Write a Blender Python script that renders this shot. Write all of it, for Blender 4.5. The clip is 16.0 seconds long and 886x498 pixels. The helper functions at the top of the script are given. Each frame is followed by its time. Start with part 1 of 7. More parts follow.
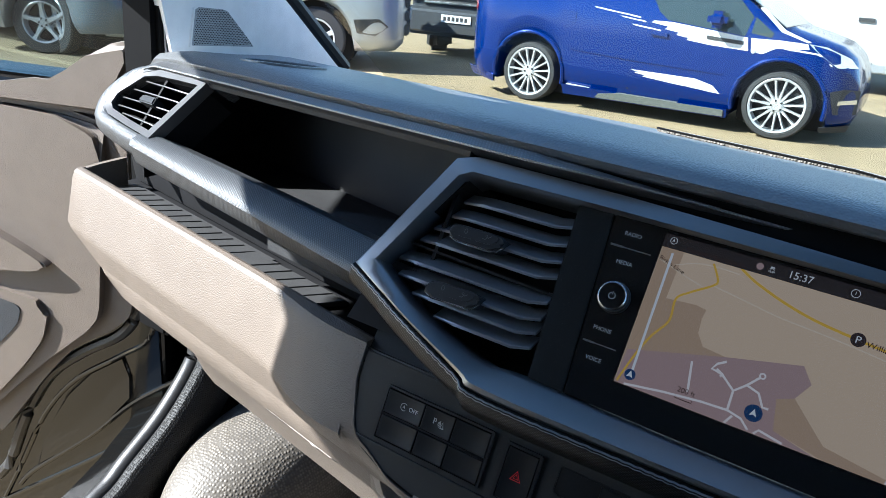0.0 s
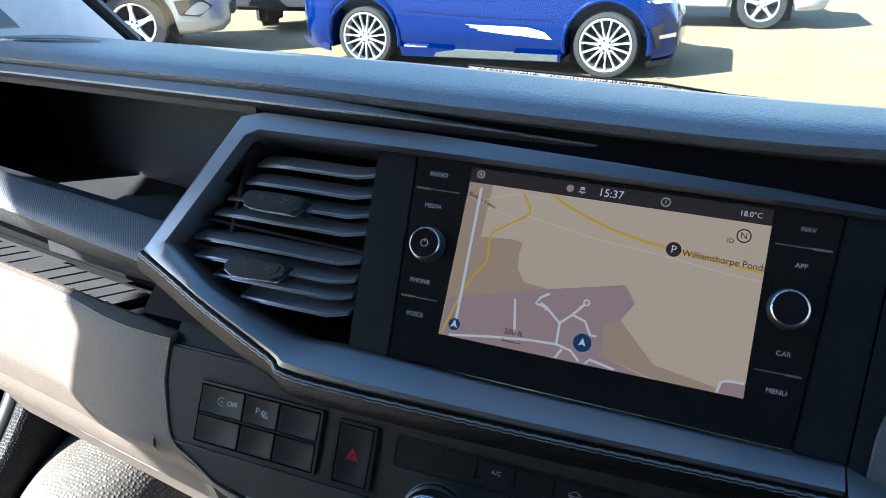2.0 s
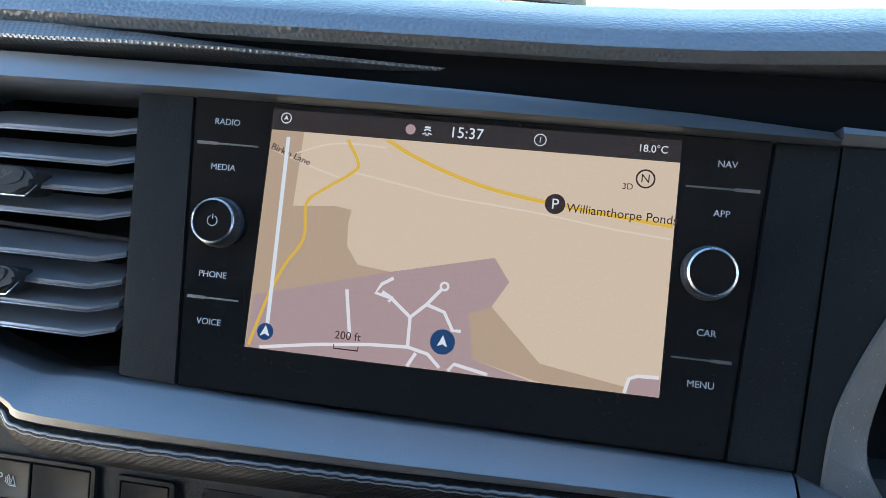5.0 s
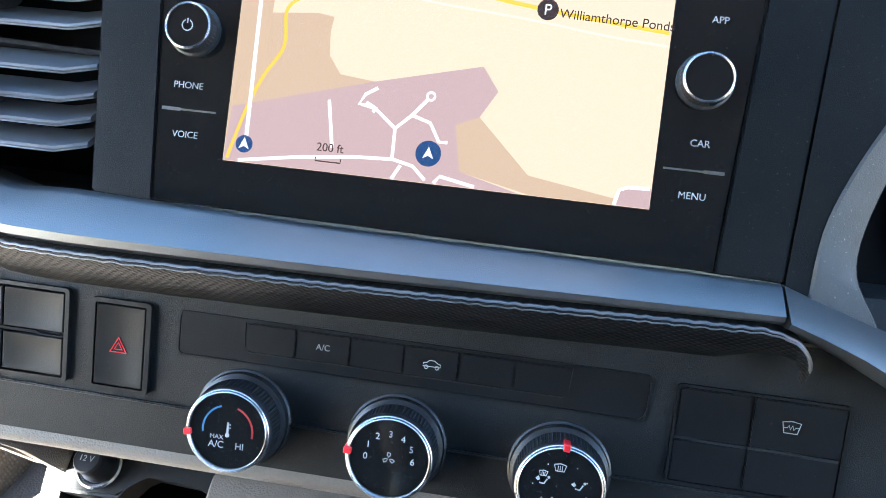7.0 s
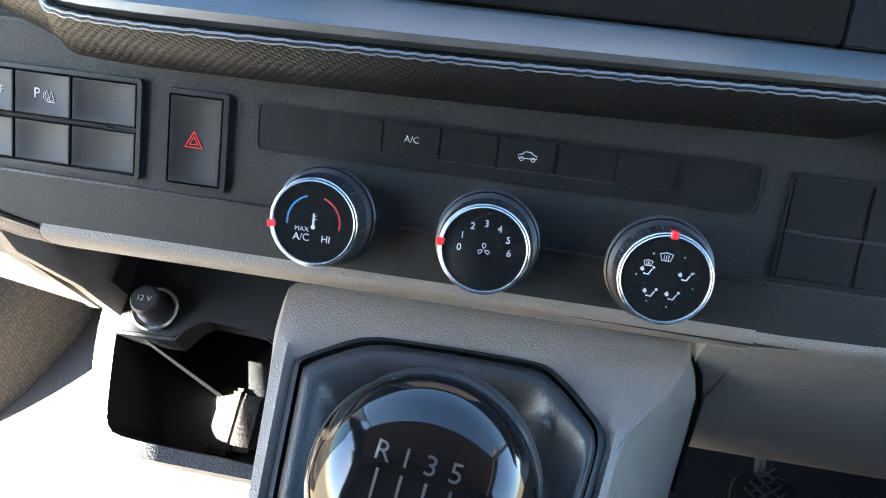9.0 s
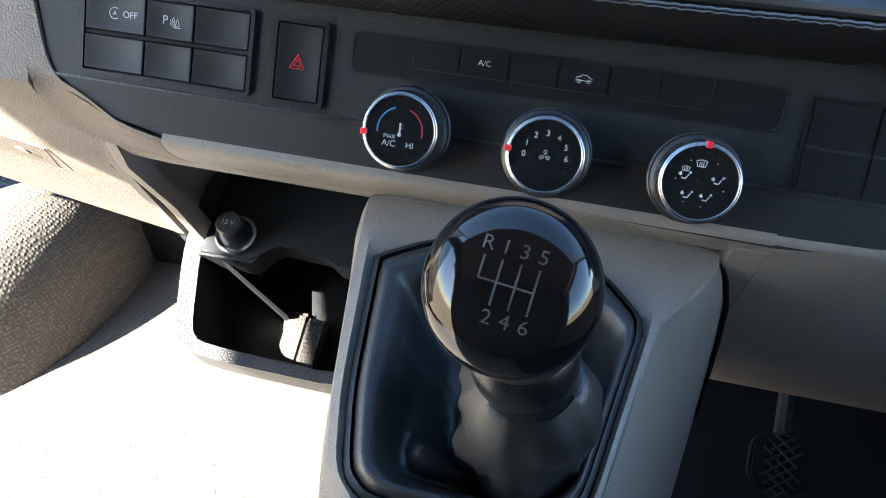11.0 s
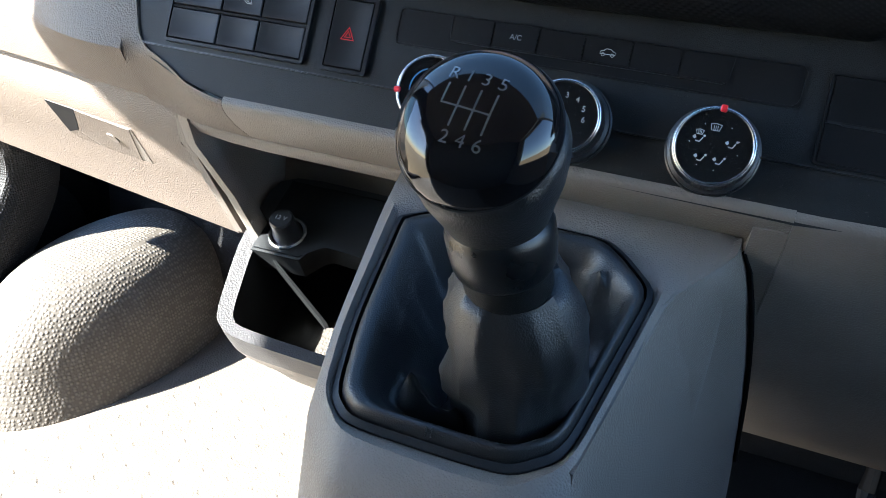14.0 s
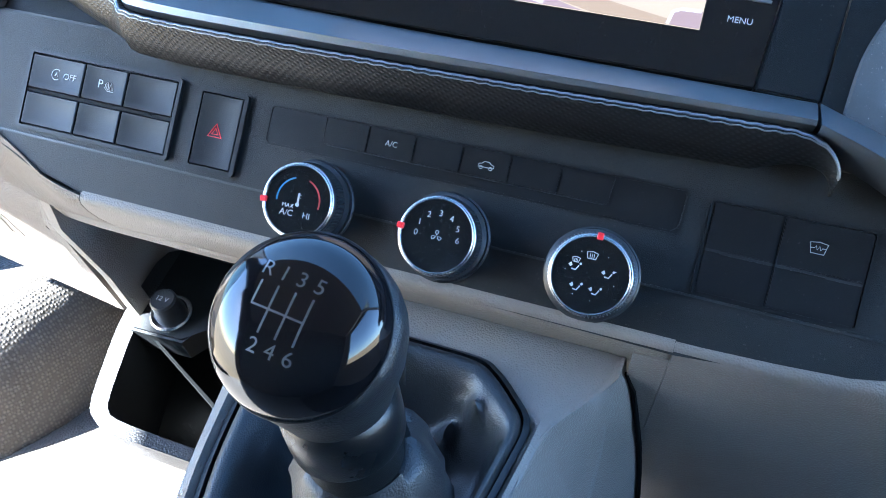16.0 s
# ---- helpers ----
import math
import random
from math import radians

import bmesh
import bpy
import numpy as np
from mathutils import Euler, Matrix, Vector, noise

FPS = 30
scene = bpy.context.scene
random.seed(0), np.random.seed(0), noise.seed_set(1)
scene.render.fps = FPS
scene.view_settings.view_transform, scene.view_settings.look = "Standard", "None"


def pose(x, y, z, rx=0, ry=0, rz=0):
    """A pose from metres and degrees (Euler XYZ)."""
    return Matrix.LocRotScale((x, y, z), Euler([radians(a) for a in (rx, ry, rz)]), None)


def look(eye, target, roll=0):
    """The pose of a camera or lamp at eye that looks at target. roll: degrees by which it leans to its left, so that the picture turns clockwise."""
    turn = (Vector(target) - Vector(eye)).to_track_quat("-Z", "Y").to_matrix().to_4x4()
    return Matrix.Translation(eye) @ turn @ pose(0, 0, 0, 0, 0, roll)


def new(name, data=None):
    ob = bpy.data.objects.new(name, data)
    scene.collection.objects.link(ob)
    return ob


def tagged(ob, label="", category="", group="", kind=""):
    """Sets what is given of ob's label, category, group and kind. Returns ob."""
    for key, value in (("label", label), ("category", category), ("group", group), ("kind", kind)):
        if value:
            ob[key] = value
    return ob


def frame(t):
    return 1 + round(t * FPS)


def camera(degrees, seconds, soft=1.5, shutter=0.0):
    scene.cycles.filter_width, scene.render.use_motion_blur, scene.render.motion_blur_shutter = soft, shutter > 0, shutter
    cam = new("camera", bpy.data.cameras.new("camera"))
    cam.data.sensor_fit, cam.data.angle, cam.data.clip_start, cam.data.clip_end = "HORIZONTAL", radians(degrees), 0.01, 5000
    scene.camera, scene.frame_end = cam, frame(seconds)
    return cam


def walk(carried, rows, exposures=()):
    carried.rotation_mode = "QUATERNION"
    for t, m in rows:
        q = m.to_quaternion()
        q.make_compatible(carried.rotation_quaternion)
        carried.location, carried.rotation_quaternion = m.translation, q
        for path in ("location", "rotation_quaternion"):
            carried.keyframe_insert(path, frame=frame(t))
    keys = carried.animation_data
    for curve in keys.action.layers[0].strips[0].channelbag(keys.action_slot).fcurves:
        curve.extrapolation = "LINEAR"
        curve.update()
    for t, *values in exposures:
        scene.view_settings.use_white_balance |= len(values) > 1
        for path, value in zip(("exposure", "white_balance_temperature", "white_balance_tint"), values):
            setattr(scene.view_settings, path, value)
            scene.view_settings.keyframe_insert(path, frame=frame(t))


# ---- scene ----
cam = camera(60.6, 16.0, soft=0.8)
ROWS = [
    (0.0, 0.0, 0.0, 0.0, -0.0, 0.0, -0.0),
    (0.5, -0.0752, 0.0171, 0.0233, -1.37, -1.78, 3.99),
    (1.0, -0.0748, 0.0314, 0.0122, -3.6, -2.08, 5.85),
    (1.5, -0.0094, 0.0461, -0.0047, -6.91, -2.37, 7.33),
    (2.0, 0.0555, 0.0571, -0.0154, -10.09, -2.98, 8.2),
    (2.5, 0.0977, 0.075, -0.0216, -12.65, -3.95, 9.07),
    (3.0, 0.1141, 0.111, -0.0223, -15.21, -5.09, 10.14),
    (3.5, 0.1181, 0.1645, -0.0136, -17.67, -6.13, 11.29),
    (4.0, 0.1192, 0.1913, -0.0156, -18.7, -7.23, 11.99),
    (6.5, 0.1206, 0.2126, -0.0438, -21.21, -9.84, 11.3),
    (7.0, 0.1093, 0.2068, -0.0863, -20.94, -12.86, 10.99),
    (7.5, 0.0853, 0.2031, -0.1167, -20.78, -15.9, 10.45),
    (8.0, 0.0726, 0.2148, -0.1399, -20.49, -16.8, 10.03),
    (8.5, 0.0659, 0.2209, -0.1444, -20.3, -17.28, 10.14),
    (9.0, 0.0563, 0.228, -0.1537, -20.23, -17.4, 10.55),
    (9.5, 0.0508, 0.2233, -0.158, -20.06, -17.56, 10.61),
    (10.0, 0.0234, 0.2104, -0.1626, -19.74, -17.57, 10.24),
    (12.5, 0.0179, 0.0961, -0.2189, -12.86, -11.89, 9.14),
    (13.0, 0.0329, 0.0862, -0.2542, -11.25, -6.93, 8.62),
    (13.5, 0.0471, 0.1054, -0.2799, -10.43, -5.81, 7.47),
    (14.0, 0.0261, 0.1246, -0.294, -9.94, -5.24, 5.19),
    (14.5, 0.0128, 0.1525, -0.2719, -9.88, -5.21, 4.27),
    (15.0, 0.0192, 0.1468, -0.258, -9.85, -5.2, 4.08),
    (15.5, 0.0459, 0.132, -0.2448, -9.88, -5.18, 4.21),
    (16.0, 0.079, 0.1482, -0.2307, -14.23, -5.61, 4.7),
]
EXPOSURES = [(0.0, 2.35, 5300, 8), (1.0, 2.5, 5200, 8), (2.5, 3.17, 5300, 8), (4.0, 3.6, 5700, 8), (6.5, 4.3, 5700, 8), (7.5, 4.85, 5700, 8), (8.5, 4.82, 5800, 8), (10.0, 4.57, 6050, 8), (12.5, 3.63, 5600, 8), (14.5, 3.75, 5600, 8), (15.5, 3.85, 5500, 8), (16.0, 4.68, 5000, 8)]
walk(cam, [(t, pose(0.0250, -0.4614, 1.4910, -22.297, -5.842, 32.436) @ pose(0.81388 * x, 0.81388 * y, 0.81388 * z, 90 + pitch, roll, yaw)) for t, x, y, z, yaw, pitch, roll in ROWS], EXPOSURES)

# ---- light ----
SUN_ELEVATION, SUN_AZIMUTH = radians(36.6), radians(225)  # azimuth: anticlockwise from +x
world = bpy.data.worlds.new("sky")
scene.world = world
world.use_nodes = True
wn = world.node_tree
sky = wn.nodes.new("ShaderNodeTexSky")
sky.sky_type, sky.sun_disc = "NISHITA", False
sky.sun_elevation, sky.sun_rotation = SUN_ELEVATION, math.pi / 2 - SUN_AZIMUTH
sky.dust_density = 0.4
wn.links.new(sky.outputs[0], wn.nodes["Background"].inputs[0])
wn.nodes["Background"].inputs[1].default_value = 0.075
sun = new("sun", bpy.data.lights.new("sun", "SUN"))
sun.data.energy, sun.data.angle, sun.data.color = 5.0, radians(0.6), (1.0, 0.90, 0.75)
to_sun = Vector((math.cos(SUN_AZIMUTH) * math.cos(SUN_ELEVATION), math.sin(SUN_AZIMUTH) * math.cos(SUN_ELEVATION), math.sin(SUN_ELEVATION)))
sun.matrix_world = look(to_sun * 20, (0, 0, 0))


# ---- materials ----
def material(name, colour, rough=0.5, metal=0.0, vary=0.12, scale=40.0, bump="noise", bump_scale=600.0, bump_depth=0.0, coat=0.0, spec=0.5, dirt=0.0, emit=0.0, stretch=(1, 1, 1), ior=1.5):
    m = bpy.data.materials.new(name)
    m.use_nodes = True
    n, l = m.node_tree.nodes, m.node_tree.links
    b = n["Principled BSDF"]
    b.inputs["Roughness"].default_value, b.inputs["Metallic"].default_value = rough, metal
    b.inputs["Coat Weight"].default_value, b.inputs["Coat Roughness"].default_value = coat, 0.08
    b.inputs["Specular IOR Level"].default_value, b.inputs["IOR"].default_value = spec, ior
    c = n.new("ShaderNodeTexCoord")
    mp = n.new("ShaderNodeMapping")
    mp.inputs["Scale"].default_value = stretch
    l.new(c.outputs["Object"], mp.inputs[0])
    at = mp.outputs[0]
    big = n.new("ShaderNodeTexNoise")
    big.inputs["Scale"].default_value, big.inputs["Detail"].default_value = scale, 6
    l.new(at, big.inputs["Vector"])
    ramp = n.new("ShaderNodeMapRange")
    ramp.inputs["From Min"].default_value, ramp.inputs["From Max"].default_value = 0.3, 0.7
    ramp.inputs["To Min"].default_value, ramp.inputs["To Max"].default_value = 1 - vary, 1 + vary
    l.new(big.outputs["Fac"], ramp.inputs["Value"])
    mix = n.new("ShaderNodeVectorMath")
    mix.operation = "SCALE"
    mix.inputs[0].default_value = colour
    l.new(ramp.outputs[0], mix.inputs["Scale"])
    out = mix.outputs[0]
    if dirt:
        fine = n.new("ShaderNodeTexNoise")
        fine.inputs["Scale"].default_value, fine.inputs["Detail"].default_value = 900, 3
        l.new(at, fine.inputs["Vector"])
        cut = n.new("ShaderNodeMapRange")
        cut.inputs["From Min"].default_value, cut.inputs["From Max"].default_value = 0.66, 0.74
        cut.inputs["To Max"].default_value = dirt
        l.new(fine.outputs["Fac"], cut.inputs["Value"])
        dm = n.new("ShaderNodeMix")
        dm.data_type = "RGBA"
        dm.inputs["B"].default_value = (0.42, 0.38, 0.33, 1)
        l.new(cut.outputs[0], dm.inputs["Factor"])
        l.new(out, dm.inputs["A"])
        out = dm.outputs["Result"]
    l.new(out, b.inputs["Base Color"])
    rr = n.new("ShaderNodeMapRange")
    rr.inputs["To Min"].default_value, rr.inputs["To Max"].default_value = max(rough - 0.03, 0.02), rough + 0.03
    l.new(big.outputs["Fac"], rr.inputs["Value"])
    l.new(rr.outputs[0], b.inputs["Roughness"])
    if emit:
        b.inputs["Emission Color"].default_value = (*colour, 1)
        b.inputs["Emission Strength"].default_value = emit
    if bump_depth:
        bp = n.new("ShaderNodeBump")
        bp.inputs["Strength"].default_value, bp.inputs["Distance"].default_value = 1.0, bump_depth
        if bump == "leather":
            t1 = n.new("ShaderNodeTexVoronoi")
            t1.feature = "SMOOTH_F1"
            t1.inputs["Scale"].default_value = bump_scale
            t1.inputs["Smoothness"].default_value = 0.5
            l.new(at, t1.inputs["Vector"])
            l.new(t1.outputs["Distance"], bp.inputs["Height"])
            bp.invert = True
        elif bump == "bubble":
            t1 = n.new("ShaderNodeTexVoronoi")
            t1.inputs["Scale"].default_value = bump_scale
            t1.inputs["Randomness"].default_value = 0.45
            l.new(at, t1.inputs["Vector"])
            dome = n.new("ShaderNodeMapRange")
            dome.interpolation_type = "SMOOTHSTEP"
            dome.inputs["From Min"].default_value, dome.inputs["From Max"].default_value = 0.05, 0.65
            dome.inputs["To Min"].default_value, dome.inputs["To Max"].default_value = 1.0, 0.0
            l.new(t1.outputs["Distance"], dome.inputs["Value"])
            l.new(dome.outputs[0], bp.inputs["Height"])
            # the colour is darker between the nubs and paler on their tops
            toned = n.new("ShaderNodeMapRange")
            toned.inputs["To Min"].default_value, toned.inputs["To Max"].default_value = 0.62, 1.15
            l.new(dome.outputs[0], toned.inputs["Value"])
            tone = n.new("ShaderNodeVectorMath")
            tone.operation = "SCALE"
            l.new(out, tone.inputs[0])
            l.new(toned.outputs[0], tone.inputs["Scale"])
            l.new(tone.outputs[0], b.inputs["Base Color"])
        elif bump == "weave":
            w1, w2 = n.new("ShaderNodeTexWave"), n.new("ShaderNodeTexWave")
            for w, turn in ((w1, 45), (w2, -45)):
                w.bands_direction = "X"
                w.inputs["Scale"].default_value = bump_scale
                tilt = n.new("ShaderNodeMapping")
                tilt.inputs["Rotation"].default_value = (0.3, radians(turn), 0.2)
                l.new(at, tilt.inputs[0])
                l.new(tilt.outputs[0], w.inputs["Vector"])
            mm = n.new("ShaderNodeMath")
            mm.operation = "MULTIPLY"
            l.new(w1.outputs["Fac"], mm.inputs[0])
            l.new(w2.outputs["Fac"], mm.inputs[1])
            l.new(mm.outputs[0], bp.inputs["Height"])
            sheen = n.new("ShaderNodeMapRange")
            sheen.inputs["From Max"].default_value = 0.6
            sheen.inputs["To Min"].default_value, sheen.inputs["To Max"].default_value = 0.55, 1.45
            l.new(mm.outputs[0], sheen.inputs["Value"])
            tone = n.new("ShaderNodeVectorMath")
            tone.operation = "SCALE"
            l.new(out, tone.inputs[0])
            l.new(sheen.outputs[0], tone.inputs["Scale"])
            l.new(tone.outputs[0], b.inputs["Base Color"])
        else:
            t1 = n.new("ShaderNodeTexNoise")
            t1.inputs["Scale"].default_value, t1.inputs["Detail"].default_value = bump_scale, 4
            l.new(at, t1.inputs["Vector"])
            l.new(t1.outputs["Fac"], bp.inputs["Height"])
        l.new(bp.outputs[0], b.inputs["Normal"])
    return m


PAD = material("soft_black_dash_skin", (0.078, 0.082, 0.086), 0.40, spec=1.0, ior=1.75, bump="leather", bump_scale=430, bump_depth=0.0006, dirt=0.03)
FRAME = material("satin_black_plastic", (0.026, 0.028, 0.031), 0.30, bump_scale=1800, bump_depth=0.00012, dirt=0.12)
PANEL = material("matt_black_plastic", (0.0172, 0.0187, 0.0198), 0.45, spec=0.22, bump_scale=2400, bump_depth=0.00022, dirt=0.10)
TABM = material("semi_gloss_black_plastic", (0.018, 0.0195, 0.0215), 0.42, spec=0.2, bump_scale=2000, bump_depth=0.0001, dirt=0.08)
BLACK = material("deep_black_rubber", (0.003, 0.003, 0.0033), 0.7, spec=0.08)
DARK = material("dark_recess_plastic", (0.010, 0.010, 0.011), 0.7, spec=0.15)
GLOSS = material("gloss_black_glass", (0.008, 0.009, 0.010), 0.10, vary=0.05, dirt=0.04)
WEAVE = material("woven_look_trim", (0.045, 0.048, 0.053), 0.36, spec=1.0, ior=1.8, bump="weave", bump_scale=165, bump_depth=0.0003)
BAND = material("satin_grey_black_plastic", (0.034, 0.037, 0.041), 0.36, spec=1.0, ior=1.95, bump_scale=1800, bump_depth=0.0001, dirt=0.12)
TRIMWEAVE = material("woven_grey_trim", (0.043, 0.046, 0.050), 0.42, spec=0.8, bump="weave", bump_scale=190, bump_depth=0.00026)
DARKWEAVE = material("dark_woven_trim", (0.0080, 0.0088, 0.0100), 0.40, spec=0.35, bump="weave", bump_scale=220, bump_depth=0.0002, stretch=(0.5, 1, 1))
SLAT = material("vent_slat_black", (0.085, 0.091, 0.099), 0.36, spec=1.0, ior=1.95, bump_scale=2000, bump_depth=0.00006, dirt=0.05)
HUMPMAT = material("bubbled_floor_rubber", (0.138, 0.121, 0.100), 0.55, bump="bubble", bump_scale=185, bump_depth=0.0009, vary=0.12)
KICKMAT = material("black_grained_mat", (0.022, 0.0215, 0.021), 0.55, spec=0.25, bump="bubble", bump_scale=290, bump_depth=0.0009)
BINGREY = material("dark_grey_plastic", (0.040, 0.039, 0.040), 0.42, bump="leather", bump_scale=700, bump_depth=0.0003)
GREIGE = material("light_greige_plastic", (0.118, 0.095, 0.076), 0.52, bump="leather", bump_scale=900, bump_depth=0.0004, vary=0.06)
TITAN = material("mid_greige_plastic", (0.190, 0.166, 0.142), 0.48, bump="leather", bump_scale=1050, bump_depth=0.0003, vary=0.06)
LEATHER = material("black_leatherette", (0.015, 0.0165, 0.0185), 0.44, spec=0.6, bump="leather", bump_scale=1300, bump_depth=0.00016, dirt=0.06)
RUBBER = material("ribbed_black_rubber", (0.03, 0.03, 0.031), 0.65, bump_scale=900, bump_depth=0.0003)
RIBTOP = material("worn_rubber_rib", (0.10, 0.098, 0.094), 0.6, spec=0.3)
SEAL = material("black_rubber_seal", (0.016, 0.0155, 0.0155), 0.42, spec=0.5, bump_scale=900, bump_depth=0.0002)
CARPET = material("dark_footwell_carpet", (0.008, 0.008, 0.009), 0.9, bump_scale=500, bump_depth=0.002)
MAT = material("grained_floor_rubber", (0.125, 0.108, 0.089), 0.6, bump="leather", bump_scale=320, bump_depth=0.0007, vary=0.10)
BLACKMAT = material("black_foot_mat", (0.007, 0.007, 0.0075), 0.95, spec=0.1, bump_scale=700, bump_depth=0.002)
CHROME = material("satin_chrome", (0.78, 0.79, 0.81), 0.26, 1.0, vary=0.03)
KNOBTOP = material("piano_black", (0.005, 0.005, 0.006), 0.07, vary=0.0, coat=0.0)
INK = material("white_print", (0.42, 0.43, 0.44), 0.5, vary=0.02)
RED = material("red_print", (0.75, 0.02, 0.03), 0.4, vary=0.02)
MARKGREY = material("grey_moulded_mark", (0.06, 0.062, 0.066), 0.5, vary=0.02)
DULLRED = material("dull_red_print", (0.36, 0.03, 0.035), 0.4, vary=0.02)
BLUE = material("blue_print", (0.045, 0.17, 0.33), 0.4, vary=0.02)
PAINT = material("black_body_paint", (0.004, 0.004, 0.004), 0.06, vary=0.03, spec=0.5)
CLOTH = material("charcoal_cloth", (0.028, 0.029, 0.031), 0.95, bump_scale=500, bump_depth=0.001)
LINING = material("grey_roof_lining", (0.11, 0.109, 0.107), 0.9, bump_scale=700, bump_depth=0.0004)


def glow(name, colour, strength=0.060):
    m = bpy.data.materials.new(name)
    m.use_nodes = True
    b = m.node_tree.nodes["Principled BSDF"]
    b.inputs["Base Color"].default_value = (0.01, 0.01, 0.012, 1)
    b.inputs["Roughness"].default_value = 0.12
    b.inputs["Emission Color"].default_value, b.inputs["Emission Strength"].default_value = (*colour, 1), strength
    return m


def glass(name, tint=(1, 1, 1), rough=0.0):
    m = bpy.data.materials.new(name)
    m.use_nodes = True
    n, l = m.node_tree.nodes, m.node_tree.links
    n.remove(n["Principled BSDF"])
    t, g, x = n.new("ShaderNodeBsdfTransparent"), n.new("ShaderNodeBsdfGlossy"), n.new("ShaderNodeMixShader")
    t.inputs[0].default_value = (*tint, 1)
    g.inputs["Roughness"].default_value = 0.02
    lw = n.new("ShaderNodeLayerWeight")
    pw, ml = n.new("ShaderNodeMath"), n.new("ShaderNodeMath")
    pw.operation, ml.operation = "POWER", "MULTIPLY_ADD"
    pw.inputs[1].default_value, ml.inputs[1].default_value, ml.inputs[2].default_value = 5.0, 0.6, 0.02
    l.new(lw.outputs["Facing"], pw.inputs[0])
    l.new(pw.outputs[0], ml.inputs[0])
    l.new(ml.outputs[0], x.inputs[0])
    l.new(t.outputs[0], x.inputs[1])
    l.new(g.outputs[0], x.inputs[2])
    l.new(x.outputs[0], n["Material Output"].inputs[0])
    return m


GLASS = glass("clear_glass", (0.80, 0.84, 0.82))
DOORGLASS = glass("tinted_door_glass", (0.50, 0.56, 0.57))


# ---- mesh helpers ----
def thing(name, label, category, at=(0, 0, 0), group="", kind=""):
    ob = new(name)
    ob.empty_display_size = 0.05
    ob.location = at
    return tagged(ob, label, category, group, kind)


def base_of(ob):
    p = Vector()
    while ob is not None:
        p += ob.location
        ob = ob.parent
    return p


def part(name, bm, mat, parent=None, label="", m=None, smooth=35):
    """One mesh object, its vertices given in the place's metres after the pose m."""
    if m is not None:
        bmesh.ops.transform(bm, matrix=m, verts=bm.verts)
    if parent is not None:
        bmesh.ops.translate(bm, vec=-base_of(parent), verts=bm.verts)
    bmesh.ops.recalc_face_normals(bm, faces=bm.faces)
    me = bpy.data.meshes.new(name)
    if smooth:
        for e in bm.edges:
            e.smooth = len(e.link_faces) == 2 and e.calc_face_angle(0) < radians(smooth)
        for f in bm.faces:
            f.smooth = True
    bm.to_mesh(me)
    bm.free()
    me.materials.append(mat)
    ob = new(name, me)
    ob.parent = parent
    if label:
        ob["label"] = label
    return ob


def solo(name, bm, mat, label, category, group="", kind="", m=None, smooth=35):
    return tagged(part(name, bm, mat, None, "", m, smooth), label, category, group, kind)


def plate(poly, z0=0.0, z1=0.01, bevel=0.0, seg=2):
    """A flat polygon raised from z0 to z1, its upper rim rounded."""
    bm = bmesh.new()
    low = [bm.verts.new((x, y, z0)) for x, y in poly]
    high = [bm.verts.new((x, y, z1)) for x, y in poly]
    k = len(poly)
    bm.faces.new(low[::-1])
    top = bm.faces.new(high)
    for i in range(k):
        bm.faces.new((low[i], low[(i + 1) % k], high[(i + 1) % k], high[i]))
    if bevel:
        bmesh.ops.bevel(bm, geom=list(top.edges) + [e for e in bm.edges if len({v.co.z for v in e.verts}) == 2 and k < 9], offset=bevel, segments=seg, affect="EDGES", clamp_overlap=True)
    return bm


def rounded(x0, y0, x1, y1, r, n=4):
    pts = []
    for cx, cy, a0 in ((x1 - r, y1 - r, 0), (x0 + r, y1 - r, 90), (x0 + r, y0 + r, 180), (x1 - r, y0 + r, 270)):
        for i in range(n + 1):
            a = radians(a0 + 90 * i / n)
            pts.append((cx + r * math.cos(a), cy + r * math.sin(a)))
    return pts


def ring_plate(outer, inner, z0, z1, z1_in=None):
    """A frame between two outlines with as many corners, from z0 up to z1 (z1_in at its inner rim)."""
    bm = bmesh.new()
    z1_in = z1 if z1_in is None else z1_in
    k = len(outer)
    rows = [[bm.verts.new((x, y, z)) for x, y in loop] for loop, z in ((outer, z0), (outer, z1), (inner, z1_in), (inner, z0))]
    for r in range(4):
        a, b = rows[r], rows[(r + 1) % 4]
        for i in range(k):
            bm.faces.new((a[i], a[(i + 1) % k], b[(i + 1) % k], b[i]))
    return bm


def box(x0, y0, z0, x1, y1, z1, bevel=0.0, seg=2):
    bm = bmesh.new()
    bmesh.ops.create_cube(bm, size=1)
    for v in bm.verts:
        v.co = Vector((x0 + (v.co.x + 0.5) * (x1 - x0), y0 + (v.co.y + 0.5) * (y1 - y0), z0 + (v.co.z + 0.5) * (z1 - z0)))
    if bevel:
        bmesh.ops.bevel(bm, geom=list(bm.edges), offset=bevel, segments=seg, affect="EDGES", clamp_overlap=True)
    return bm


def loft(rings, closed=True, caps=True):
    """A skin over rings of as many points each."""
    bm = bmesh.new()
    vs = [[bm.verts.new(p) for p in r] for r in rings]
    k = len(rings[0])
    for a, b in zip(vs, vs[1:]):
        for i in range(k if closed else k - 1):
            bm.faces.new((a[i], a[(i + 1) % k], b[(i + 1) % k], b[i]))
    if caps and closed:
        bm.faces.new(vs[0][::-1])
        bm.faces.new(vs[-1])
    return bm


def lathe(profile, n=48, cap=True):
    """Profile of (radius, height), turned round z."""
    return loft([[(r * math.cos(2 * math.pi * i / n), r * math.sin(2 * math.pi * i / n), z) for i in range(n)] for r, z in profile], True, cap)


